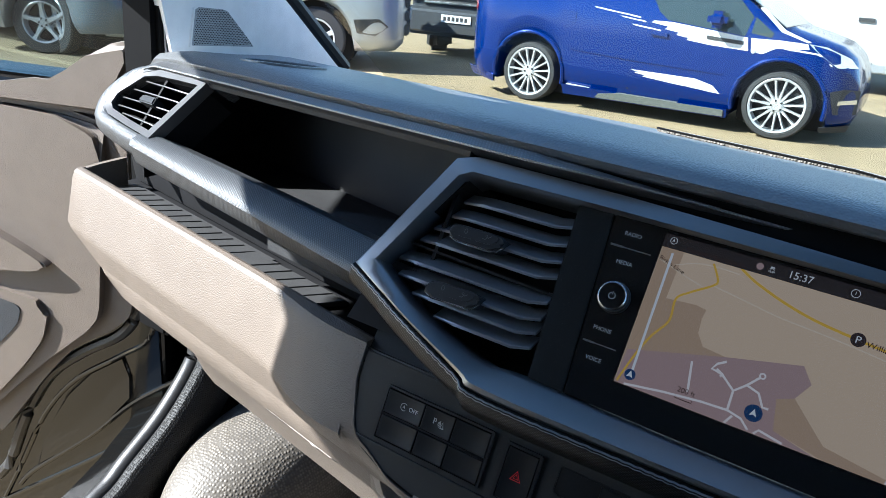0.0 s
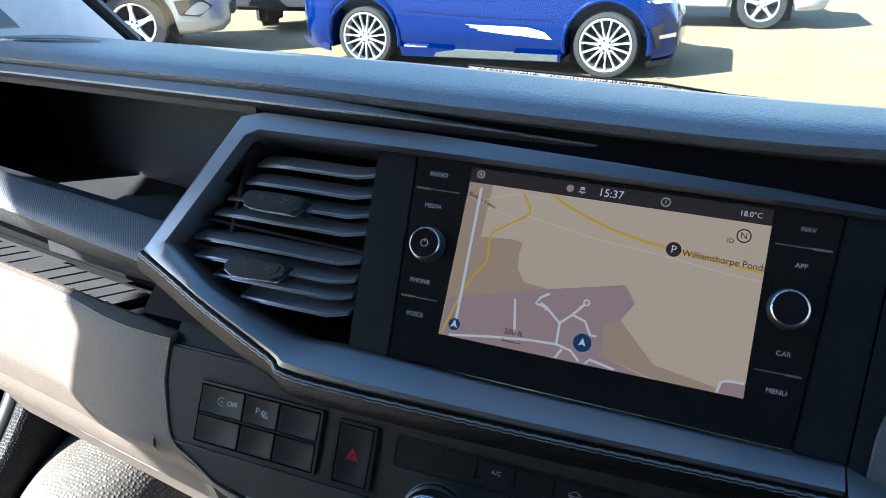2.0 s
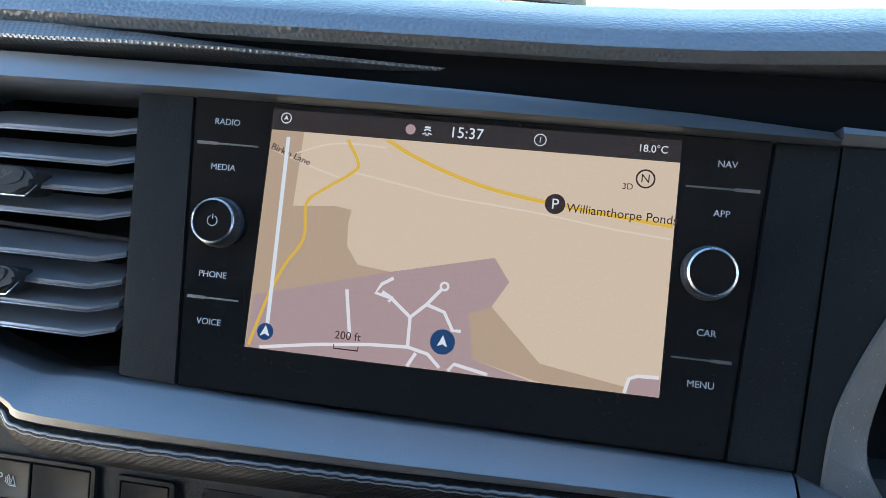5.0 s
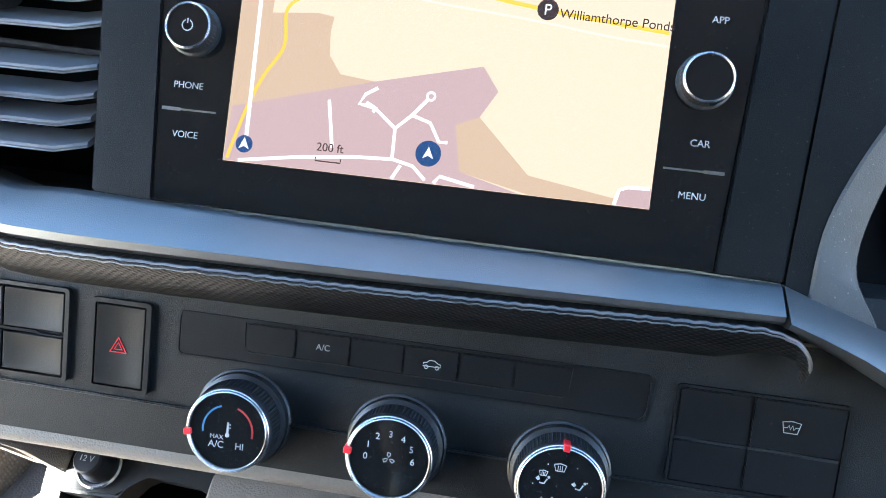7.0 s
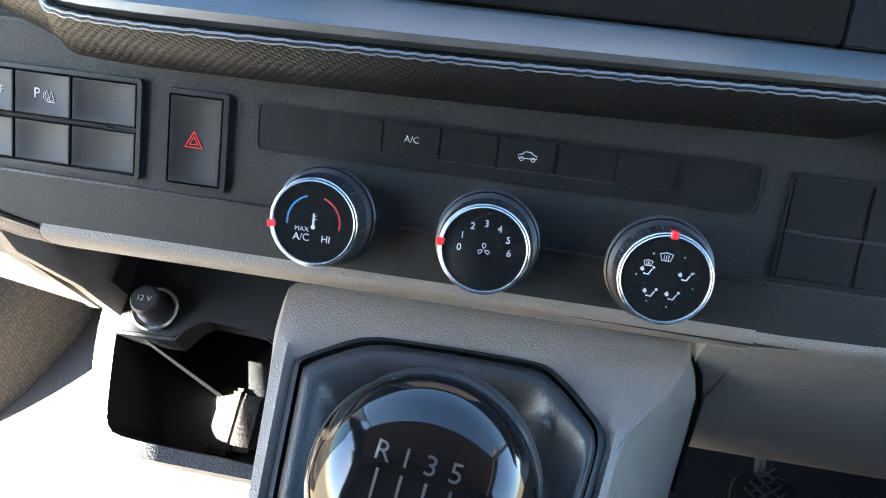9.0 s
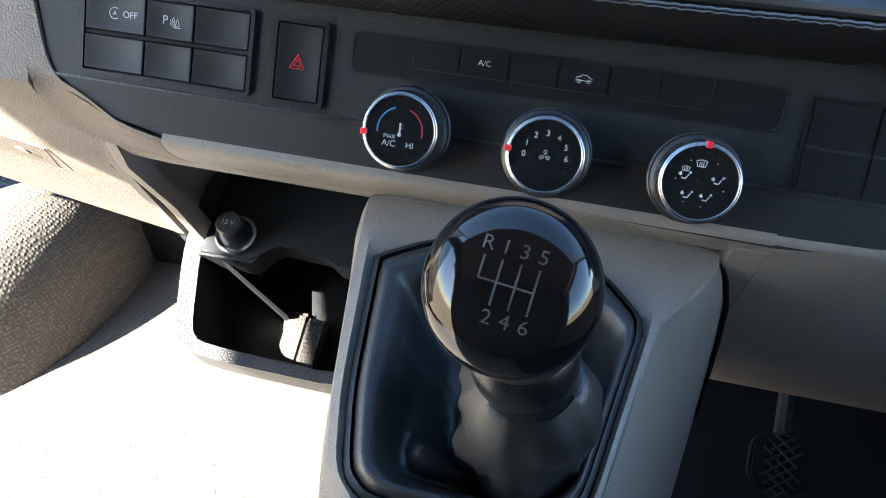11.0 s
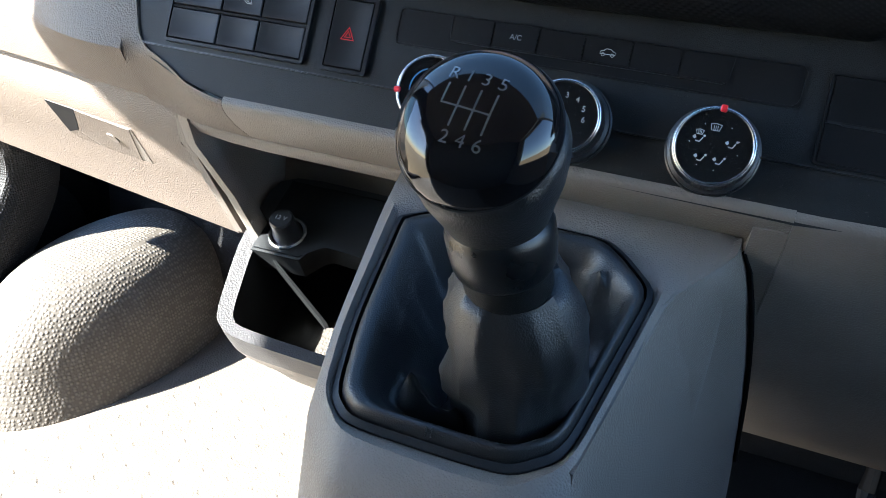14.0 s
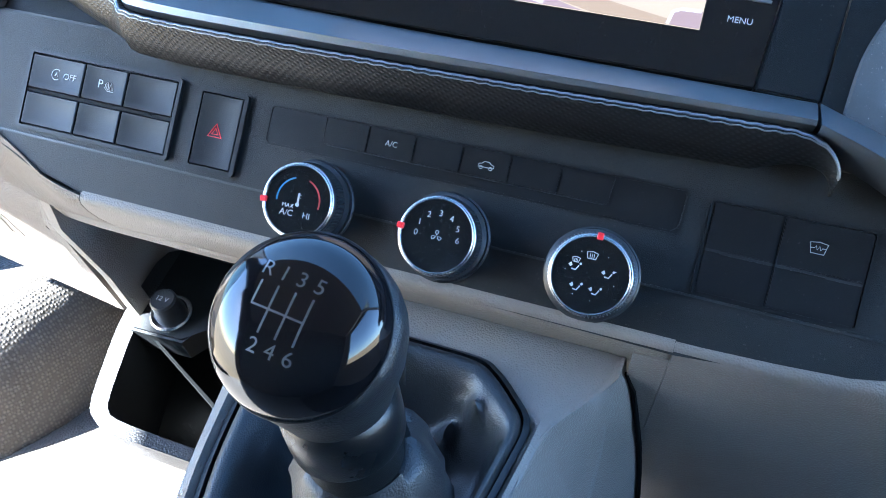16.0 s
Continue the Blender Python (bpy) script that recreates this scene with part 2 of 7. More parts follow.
def smooth_path(pts, n=8):
    pts = [Vector(p) for p in pts]
    out = []
    for i in range(len(pts) - 1):
        p0, p1, p2, p3 = pts[max(i - 1, 0)], pts[i], pts[i + 1], pts[min(i + 2, len(pts) - 1)]
        for j in range(n):
            t = j / n
            out.append(0.5 * (2 * p1 + (p2 - p0) * t + (2 * p0 - 5 * p1 + 4 * p2 - p3) * t * t + (3 * p1 - p0 - 3 * p2 + p3) * t ** 3))
    out.append(pts[-1])
    return out


def tube(pts, r, n=10, squash=1.0, closed=False):
    pts = [Vector(p) for p in pts]
    rings = []
    k = len(pts)
    for i, p in enumerate(pts):
        d = (pts[(i + 1) % k] - pts[i - 1]) if closed else (pts[min(i + 1, k - 1)] - pts[max(i - 1, 0)])
        d.normalize()
        up = Vector((0, 0, 1)) if abs(d.z) < 0.9 else Vector((0, 1, 0))
        s = d.cross(up).normalized()
        u = s.cross(d)
        rr = r[i] if isinstance(r, (list, tuple)) else r
        rings.append([p + s * rr * math.cos(2 * math.pi * j / n) + u * rr * squash * math.sin(2 * math.pi * j / n) for j in range(n)])
    if closed:
        rings.append(rings[0])
        bm = loft(rings, True, False)
        bmesh.ops.remove_doubles(bm, verts=bm.verts, dist=1e-6)
        return bm
    return loft(rings)


def lettering(text, size, x=0.0, y=0.0, z=0.0, centre=True, depth=0.0001, spin=0.0):
    """Raised letters as a bmesh in the plane of x and y."""
    cu = bpy.data.curves.new("letters", "FONT")
    cu.body, cu.size, cu.extrude = text, size, depth
    cu.align_x, cu.align_y = ("CENTER" if centre else "LEFT"), "CENTER"
    ob = bpy.data.objects.new("letters", cu)
    scene.collection.objects.link(ob)
    bpy.context.view_layer.update()
    me = bpy.data.meshes.new_from_object(ob.evaluated_get(bpy.context.evaluated_depsgraph_get()))
    bm = bmesh.new()
    bm.from_mesh(me)
    bpy.data.objects.remove(ob)
    bpy.data.meshes.remove(me)
    bpy.data.curves.remove(cu)
    bmesh.ops.transform(bm, matrix=Matrix.Translation((x, y, z)) @ Matrix.Rotation(spin, 4, "Z"), verts=bm.verts)
    return bm


def merged(*bms):
    out = bmesh.new()
    for b in bms:
        me = bpy.data.meshes.new("piece")
        b.to_mesh(me)
        b.free()
        out.from_mesh(me)
        bpy.data.meshes.remove(me)
    return out


def stroke(pts, w, z0=0.0, z1=0.0002, closed=False):
    """A flat line of width w through points of a plane."""
    bm = bmesh.new()
    pts = [Vector((*p, 0)) for p in pts]
    k = len(pts)
    rows = []
    for i, p in enumerate(pts):
        a = pts[i - 1] if (i or closed) else p
        b = pts[(i + 1) % k] if (i < k - 1 or closed) else p
        d = (b - a).normalized()
        s = Vector((-d.y, d.x, 0)) * w / 2
        rows.append([bm.verts.new((*(p + s).xy, z1)), bm.verts.new((*(p - s).xy, z1)), bm.verts.new((*(p - s).xy, z0)), bm.verts.new((*(p + s).xy, z0))])
    for i in range(k if closed else k - 1):
        a, b = rows[i], rows[(i + 1) % k]
        for j in range(4):
            bm.faces.new((a[j], a[(j + 1) % 4], b[(j + 1) % 4], b[j]))
    if not closed:
        bm.faces.new(rows[0][::-1])
        bm.faces.new(rows[-1])
    return bm


def circle(cx, cy, r, n=24, a0=0, a1=360):
    full = a1 - a0 >= 360
    return [(cx + r * math.cos(radians(a0 + (a1 - a0) * i / (n if full else n - 1))), cy + r * math.sin(radians(a0 + (a1 - a0) * i / (n if full else n - 1)))) for i in range(n)]


def softened(pts, n=4):
    """A closed outline or list of rows, run through smoothly, its corners eased."""
    out = []
    k = len(pts)
    for i in range(k):
        p, q, r = pts[i - 1], pts[i], pts[(i + 1) % k]
        a = [u + (v - u) * 0.72 for u, v in zip(p, q)]
        b = [v + (w - v) * 0.28 for v, w in zip(q, r)]
        out += [tuple(a_ * (1 - t) ** 2 + 2 * v * t * (1 - t) + b_ * t * t for a_, v, b_ in zip(a, q, b)) for t in [j / (n - 1) for j in range(n)]]
    return out


# the leaning planes of the dash: x to the right, y up the plane, z towards the seats
SCREEN = pose(0, 0, 1.28, 59)
CLIMATE = pose(0, -0.05, 1.17, 66)


def back(x):
    """How far the dash falls back towards the passenger's door."""
    return 0.0 if x > -0.25 else 0.18 * (-0.25 - x)


def fall(x):
    """How far the upper dash drops towards the passenger's door."""
    return 0.0 if x > -0.25 else 0.055 * (-0.25 - x) + 0.9 * max(0.0, -0.735 - x)


# ---- the van's body ----
def wall(name, bm, mat, label, m=None):
    return solo(name, bm, mat, label, "wall", kind="structure", m=m)


solo("floor", box(-0.87, -1.3, 0.49, 0.87, 0.75, 0.545), MAT, "grained grey rubber floor covering of the cab", "floor", kind="structure")
# unseen roof and walls; their places and tones control the light on the dash
solo("ceiling", box(-0.84, -1.3, 1.86, 0.84, -0.26, 1.90, 0.01), LINING, "unseen grey roof of the cab, darkened to cut bounced light", "ceiling", kind="structure")
wall("wall_rear", box(-0.87, -1.11, 0.5, 0.87, -1.05, 1.9), CLOTH, "unseen charcoal wall closing the cab's rear, set forward to cut light")
wall("wall_right_rear", box(0.86, -1.3, 0.5, 0.92, -0.85, 1.9), LINING, "grey pillar trim behind the driver's opening")
wall("wall_right_front", box(0.86, 0.25, 0.5, 0.92, 0.75, 1.32), GREIGE, "greige kick trim ahead of the driver's opening")
wall("wall_right_lower", box(0.86, -0.85, 0.5, 0.92, 0.25, 1.10), GREIGE, "unseen greige wall on the driver's side, its height set for the sky light")
wall("wall_right_top", box(0.86, -0.85, 1.8, 0.92, 0.05, 1.9), LINING, "grey trim above the driver's opening")
# outlines of the next two are fitted to block and shape the sun on the dash
wall("wall_left_rear", plate([(-1.3, 0.5), (-0.95, 0.5), (-0.95, 1.55), (-0.84, 1.70), (-0.66, 1.71), (-0.585, 1.68), (-0.58, 1.9), (-1.3, 1.9)], -0.92, -0.86, 0.0), PAINT, "unseen black pillar behind the passenger's opening, cut to shape the sun", Matrix(((0, 0, 1, 0), (1, 0, 0, 0), (0, 1, 0, 0), (0, 0, 0, 1))))
wall("wall_left_top", plate([(0.22, 1.37), (-0.17, 1.615), (-0.44, 1.712), (-0.58, 1.74), (-0.58, 1.9), (-0.30, 1.9), (-0.26, 1.84), (-0.02, 1.677), (0.27, 1.42)], -0.90, -0.845, 0.0), BLACK, "black pillar and rail above the passenger's opening", Matrix(((0, 0, 1, 0), (1, 0, 0, 0), (0, 1, 0, 0), (0, 0, 0, 1))))
wall("wall_front", box(-0.87, 0.60, 0.0, 0.87, 0.66, 1.20), DARK, "dark bulkhead under the windscreen")
windscreen = solo("window_1", loft([[(-0.70, 0.58, 1.25), (0.82, 0.58, 1.25), (0.78, -0.27, 1.875), (-0.70, -0.27, 1.875)], [(-0.70, 0.586, 1.253), (0.82, 0.586, 1.253), (0.78, -0.264, 1.879), (-0.70, -0.264, 1.879)]]), GLASS, "clear sloping windscreen above the dashboard", "window", kind="structure")
windscreen.visible_shadow = False


# ---- dashboard ----
def y_at(b, x=0.0, n=0.0):
    return b * math.sin(radians(31)) - n * math.cos(radians(31)) + back(x)


def z_at(b, n=0.0):
    return 1.28 + b * math.cos(radians(31)) + n * math.sin(radians(31))


dash = thing("dashboard", "black soft-touch van dashboard with woven-look trim strips", "dashboard", (0, 0.1, 1.2))
xs = [-0.80, -0.785, -0.765, -0.74] + [-0.70 + 0.05 * i for i in range(32)]
rings = []
for x in xs:
    k = back(x)
    r = 0.012 * max(0.0, min(1.0, (x - 0.08) / 0.2))
    rings.append([(x, y + k * w, z + r * q - fall(x) * (1 if y < 0.2 else 0.5)) for y, z, w, q in ((0.085, 1.336, 1, 0), (0.062, 1.344, 1, 1), (0.048, 1.351, 1, 1), (0.046, 1.357, 1, 1), (0.055, 1.3625, 1, 1), (0.08, 1.3635, 1, 1), (0.15, 1.357, 0.8, 1), (0.30, 1.333, 0.3, 0.3), (0.455, 1.304, 0, 0), (0.455, 1.285, 0, 0), (0.10, 1.3375, 1, 0))])
part("top_pad", loft(rings), PAD, dash)
# dark gap under the pad and above the fascia
part("pad_gap", loft([[(x, y_at(b, x, n), z_at(b, n) - fall(x)) for b, n in ((0.060, -0.012), (0.086, -0.012), (0.086, -0.05), (0.060, -0.05))] for x in xs if x > -0.28]), BLACK, dash)
# upper strip, running out to a point
rings = []
for i in range(33):
    x = -0.79 + 0.785 * i / 32
    lo, hi = 0.0735 + 0.004 * max(0, (x + 0.2) / 0.2), 0.0855 - 0.0075 * max(0, (x + 0.2) / 0.2)
    sink = 0.0205 * max(0.0, (x + 0.16) / 0.155) ** 1.5
    rings.append([(x, y_at(b, x, n), z_at(b, n) - fall(x)) for b, n in ((lo, 0.002 - sink), (lo + 0.001, 0.006 - sink), (lo + 0.0025, 0.0065 - sink), (hi - 0.001, -0.0005 - sink), (hi + 0.002, -0.014), (lo, -0.014))])
part("upper_trim_strip", loft(rings), WEAVE, dash, "woven-look grey trim strip")
# open tray
TRAYMAT = material("dusty_black_plastic", (0.027, 0.027, 0.028), 0.60, spec=0.3, bump_scale=1600, bump_depth=0.0002, dirt=0.16, vary=0.2, scale=14)
tray = []
for i in range(15):
    x = -0.70 + 0.45 * i / 14
    k = back(x)
    d = fall(x)
    tray.append([(x, y + k, z - (d if z > 1.29 else 0)) for y, z in ((0.040, 1.342), (0.040, 1.337), (0.16, 1.322), (0.172, 1.30), (0.160, 1.206), (0.03, 1.208), (-0.004, 1.250), (-0.006, 1.244), (0.028, 1.200), (0.17, 1.200), (0.18, 1.322), (0.17, 1.326))])
part("tray", loft(tray), TRAYMAT, dash, "deep open dark storage tray")
for x in (-0.700, -0.252):
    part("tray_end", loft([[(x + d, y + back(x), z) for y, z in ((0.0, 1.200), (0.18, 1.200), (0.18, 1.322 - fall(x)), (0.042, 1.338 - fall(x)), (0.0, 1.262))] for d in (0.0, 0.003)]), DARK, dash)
# added ledge: its wavy outline gives the sun patch in the tray its shape
part("tray_sun_patch", plate([(-0.27, 0.004), (-0.27, 0.075), (-0.33, 0.082), (-0.372, 0.068), (-0.3790, 0.0585), (-0.3925, 0.0600), (-0.3935, 0.0520), (-0.3885, 0.0420), (-0.3990, 0.0360), (-0.4110, 0.0365), (-0.4200, 0.0420), (-0.4270, 0.0420), (-0.4400, 0.0300), (-0.4480, 0.0260)], 1.203, 1.250, 0.002), TRAYMAT, dash, "added raised ledge, its scalloped outline shaped as the tray's sun patch")
# bar in front of the tray
bar = []
for i in range(21):
    x = -0.672 + 0.367 * i / 20
    k, w = back(x), (x + 0.672) / 0.367
    bar.append([(x, y + k, z) for y, z in ((0.004, 1.2560 - 0.003 * w), (-0.004, 1.2615 - 0.003 * w), (-0.009, 1.2625 - 0.0045 * w), (-0.0265, 1.2575 - 0.0135 * w), (-0.0300, 1.2545 - 0.0140 * w), (-0.0312, 1.2505 - 0.0135 * w), (-0.0245, 1.2310 - 0.0080 * w), (-0.0215, 1.2275 - 0.0070 * w), (-0.016, 1.2255 - 0.006 * w), (0.010, 1.219), (0.02, 1.226), (0.02, 1.250))])
part("trim_bar", loft(bar), TRIMWEAVE, dash, "satin woven-look bar below the open tray")
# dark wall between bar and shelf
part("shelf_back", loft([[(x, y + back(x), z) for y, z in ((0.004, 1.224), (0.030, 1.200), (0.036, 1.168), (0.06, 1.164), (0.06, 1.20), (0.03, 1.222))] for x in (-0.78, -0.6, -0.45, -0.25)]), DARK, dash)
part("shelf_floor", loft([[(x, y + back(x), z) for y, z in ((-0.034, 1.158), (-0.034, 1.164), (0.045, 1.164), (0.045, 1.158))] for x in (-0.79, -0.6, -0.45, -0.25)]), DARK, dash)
# shelf mat: two lengths with slanted ends and chevron ribs
shelf = thing("shelf_mat", "dark grey ribbed rubber mat on the open shelf", "mat", (-0.5, 0.05, 1.168))
for x0, x1, y1 in ((-0.775, -0.508, 0.0225), (-0.520, -0.392, 0.0185)):
    lift_ = 0.0015 if x0 > -0.6 else 0.0
    part("mat", loft([[(x + (0.030 if y > 0 else -0.018) * e, y + back(x), z + lift_) for y, z in ((-0.034, 1.1645), (-0.034, 1.1700), (y1, 1.1690), (y1, 1.1645))] for x, e in ((x0, 0.5), ((x0 + x1) / 2, 0.8), (x1, 1.0))]), RUBBER, shelf)
for i in range(19):
    x = -0.770 + 0.0205 * i
    lift_ = 0.0015 if x > -0.515 else 0.0
    if -0.53 < x < -0.515:
        continue
    part("rib", loft([[(x + dx - 0.010, -0.030 + back(x), 1.1698 + lift_), (x + dx + 0.022, 0.0150 + back(x), 1.1690 + lift_), (x + dx + 0.022, 0.0150 + back(x), 1.1704 + lift_), (x + dx - 0.010, -0.030 + back(x), 1.1712 + lift_)] for dx in (0.0, 0.0165)]), RUBBER, shelf)
    part("rib_bar", loft([[(x + dx, -0.012 + back(x) + dy, 1.1712 + lift_ + dz) for dy, dz in ((0, 0), (0.0022, 0), (0.0022, 0.0008), (0, 0.0008))] for dx in (0.003, 0.013)]), RIBTOP, shelf)

# glove box


def glove_ring(x, pts):
    return [(x, y + back(x), z) for y, z in pts]


glove = thing("glove_box", "light greige glove box below the shelf, closed", "glove box", (-0.5, 0.05, 1.0))
upper = ((-0.030, 1.186), (-0.0330, 1.1945), (-0.0375, 1.1962), (-0.0425, 1.1955), (-0.0458, 1.1925), (-0.0478, 1.1860), (-0.0592, 1.1330), (-0.0603, 1.1275), (-0.0597, 1.1220), (-0.0520, 1.0945), (-0.0490, 1.0935), (-0.03, 1.0935), (-0.02, 1.17))


def lid_y(x, y, z):
    """The lid's face bulges forward to lie flush with the control panel where they meet."""
    g = max(0.0, min(1.0, (x + 0.40) / 0.115))
    off = lambda q, base: -0.0516 + (q - 1.17) * 0.4452 - base - back(x)
    d = off(z, y) if z >= 1.1275 else off(1.1275, -0.0603) * (0.25 + 0.75 * max(0.0, (z - 1.0945) / 0.033))
    return y + d * g * g * (3 - 2 * g)


def lid_face(z):
    for (y0, z0), (y1, z1) in zip(upper[3:], upper[4:10]):
        if z1 <= z <= z0:
            return y0 + (y1 - y0) * (z - z0) / (z1 - z0)
    return upper[3][0] if z > upper[3][1] else upper[9][0]


def lid_skin(z):
    """The lid's face at the control panel, its crease rounded off."""
    return sum(lid_y(-0.277, lid_face(z + dz), z + dz) for dz in (-0.006, -0.004, -0.002, 0.0, 0.002, 0.004, 0.006)) / 7 + back(-0.277)


def lid_end(z):
    return -0.785 - 0.010 * max(0.0, 1 - abs(z - 1.1455) / 0.05) + 0.040 * max(0.0, (1.140 - z) / 0.0465)


rings = [[(lid_end(z) + 0.004, y + 0.004 + back(-0.785), z) for y, z in upper], [(lid_end(z), y + 0.001 + back(-0.784), z) for y, z in upper], [(lid_end(z) + 0.004, y + back(-0.780), z) for y, z in upper]] + [glove_ring(x, [(lid_y(x, y, z) if 3 <= j <= 9 else y, z) for j, (y, z) in enumerate(upper)]) for x in [-0.72, -0.66, -0.60, -0.54, -0.48, -0.42, -0.39, -0.365, -0.34, -0.315, -0.295, -0.277]]
part("lid", loft(rings), GREIGE, glove, smooth=24)
part("lid_end", loft([[(x, y, z), (x + 0.006, y + 0.001, z), (x + 0.006, y + 0.001, z - 0.05), (x, y, z - 0.05)] for x, y, z in ((-0.7862, 0.060, 1.1945), (-0.7800, 0.075, 1.1985), (-0.7700, 0.102, 1.2035), (-0.7690, 0.106, 1.2040))]), GREIGE, glove, smooth=24)
BAND_FACE = ((-0.0778, 1.1110), (-0.0784, 1.1085), (-0.0774, 1.1055), (-0.0735, 1.1005), (-0.0655, 1.0928), (-0.0530, 1.0832), (-0.0430, 1.0780))  # section of the band under the control panel
# the lid's skin runs on round the lower corner of the control panel
rings = []
for xe, b, xc, yc, zc in ((-0.2770, 0.0290, -0.2770, -0.0505, 1.0940), (-0.2769, 0.0140, -0.2760, -0.0506, 1.0936), (-0.2765, -0.0013, -0.2740, -0.0507, 1.0928), (-0.2728, -0.0144, -0.2710, -0.0510, 1.0917), (-0.2700, -0.0240, -0.2685, -0.0512, 1.0907), (-0.2675, -0.0316, -0.2660, -0.0513, 1.0897), (-0.2650, -0.0365, -0.2630, -0.0514, 1.0886), (-0.2620, -0.0408, -0.2595, -0.0514, 1.0874), (-0.2575, -0.0442, -0.2550, -0.0509, 1.0864), (-0.2510, -0.0468, -0.2490, -0.0501, 1.0850), (-0.2420, -0.0512, -0.2410, -0.0491, 1.0832), (-0.2340, -0.0556, -0.2330, -0.0478, 1.0819), (-0.2261, -0.0599, -0.2250, -0.0464, 1.0808), (-0.2160, -0.0628, -0.2150, -0.0449, 1.0795), (-0.2060, -0.0647, -0.2055, -0.0437, 1.0785), (-0.2002, -0.0655, -0.2002, -0.0430, 1.0780)):
    w = (xc + 0.277) / 0.0768
    w = w * w * (3 - 2 * w)
    edge_, deep = CLIMATE @ Vector((xe, b, 0.0014)), CLIMATE @ Vector((xe, b, -0.010))
    ring = [deep, edge_]
    miss = edge_.y - lid_skin(edge_.z)
    for j in range(1, 25):
        u = j / 24
        z = edge_.z + (zc - edge_.z) * u
        k, g = min(5, int(u * 6)), u * 6 - min(5, int(u * 6))
        p, q = Vector((0, *BAND_FACE[k])), Vector((0, *BAND_FACE[k + 1]))
        off = p.lerp(q, g) - Vector((0, *BAND_FACE[0])).lerp(Vector((0, *BAND_FACE[6])), u)
        y_band = edge_.y + (yc - edge_.y) * u + off.y
        y_lid = lid_skin(z) + miss * (1 - u) ** 2
        ring.append((xe + (xc - xe) * u, y_lid * (1 - w) + y_band * w, z + off.z * w))
    ring += [(xc, yc + 0.004, zc + 0.004), (xc, 0.0, zc + 0.01)]
    rings.append(ring)
part("lid_return", loft(rings), GREIGE, glove, smooth=50)
lower = ((-0.040, 1.0925), (-0.0440, 1.0912), (-0.0450, 1.0800), (-0.0420, 1.0620), (-0.006, 1.020), (0.012, 0.982), (0.018, 0.972), (0.03, 0.967), (0.09, 0.99), (0.09, 1.09))
part("lower_panel", loft([[(max(x, -0.752 + 0.15 * min(1.0, max(0.0, (1.09 - z) / 0.07))) + (0.0004 * i if x < -0.59 else 0), y + back(x), z) for y, z in lower] for i, x in enumerate([-0.80, -0.74, -0.70, -0.66, -0.62, -0.58, -0.50, -0.42, -0.34, -0.262])]), GREIGE, glove)

# ---- centre fascia ----
DEEP = material("deep_black_plastic", (0.0095, 0.0108, 0.0115), 0.40, spec=0.14, bump_scale=2400, bump_depth=0.00015, dirt=0.08)
fascia = thing("centre_fascia", "satin black centre fascia frame round screen and vents", "fascia", (-0.05, 0, 1.28))
outer = [(-0.256, 0.0655), (-0.2405, 0.0712), (-0.12, 0.0715), (0.0, 0.0690), (0.0916, 0.0660), (0.1465, 0.0622), (0.1385, -0.0895), (0.0428, -0.0919), (-0.052, -0.0939), (-0.167, -0.0945), (-0.1870, -0.0865), (-0.2510, -0.0625), (-0.3075, -0.0385), (-0.306, -0.036)]
inner = [(-0.2455, 0.049), (-0.236, 0.054), (-0.12, 0.0552), (0.0, 0.0552), (0.0916, 0.0552), (0.1468, 0.0550), (0.1393, -0.0745), (0.0428, -0.0738), (-0.052, -0.0735), (-0.150, -0.0712), (-0.184, -0.0715), (-0.249, -0.0515), (-0.288, -0.0290), (-0.286, -0.0255)]
lift = [0.0050, 0.0020, -0.0010, -0.0020, -0.0025, -0.0030, 0.014, 0.016, 0.018, 0.019, 0.0175, 0.0115, 0.006, 0.006]
dip = [0.0055, 0.0062, 0.0062, 0.0058, 0.0052, 0.0045, 0.002, 0.002, 0.002, 0.002, 0.003, 0.004, 0.003, 0.003]
dense = []
for i in range(14):
    rows4 = [(*outer[j % 14], *inner[j % 14], lift[j % 14], dip[j % 14]) for j in (i - 1, i, i + 1, i + 2)]
    for t in ((0.0, 0.25, 0.5, 0.75) if 6 <= i <= 11 else (0.0,)):
        dense.append([0.5 * (2 * b + (c - a) * t + (2 * a - 5 * b + 4 * c - d) * t * t + (3 * b - a - 3 * c + d) * t ** 3) for a, b, c, d in zip(*rows4)] if i not in (6, 11) else [b + (c - b) * t for a, b, c, d in zip(*rows4)])
outer, inner = [(d[0], d[1]) for d in dense], [(d[2], d[3]) for d in dense]
lift, dip = [d[4] for d in dense], [d[5] for d in dense]
bm = bmesh.new()
loops = []
for z_of, line in ((lambda i: -0.03, outer), (lambda i: lift[i] - 0.006, outer), (lambda i: lift[i] - 0.0015, [(o[0] * 0.92 + p[0] * 0.08, o[1] * 0.92 + p[1] * 0.08) for o, p in zip(outer, inner)]), (lambda i: lift[i] - 0.0006, [(o[0] * 0.78 + p[0] * 0.22, o[1] * 0.78 + p[1] * 0.22) for o, p in zip(outer, inner)]), (lambda i: dip[i] + 0.0015, [(o[0] * 0.12 + p[0] * 0.88, o[1] * 0.12 + p[1] * 0.88) for o, p in zip(outer, inner)]), (lambda i: dip[i] - 0.002, inner), (lambda i: -0.03, inner)):
    loops.append([bm.verts.new((p[0], p[1], z_of(i))) for i, p in enumerate(line)])
for a, b in zip(loops, loops[1:] + loops[:1]):
    k = len(outer)
    for i in [j for j in range(k) if j != 5]:
        bm.faces.new((a[i], a[(i + 1) % k], b[(i + 1) % k], b[i]))
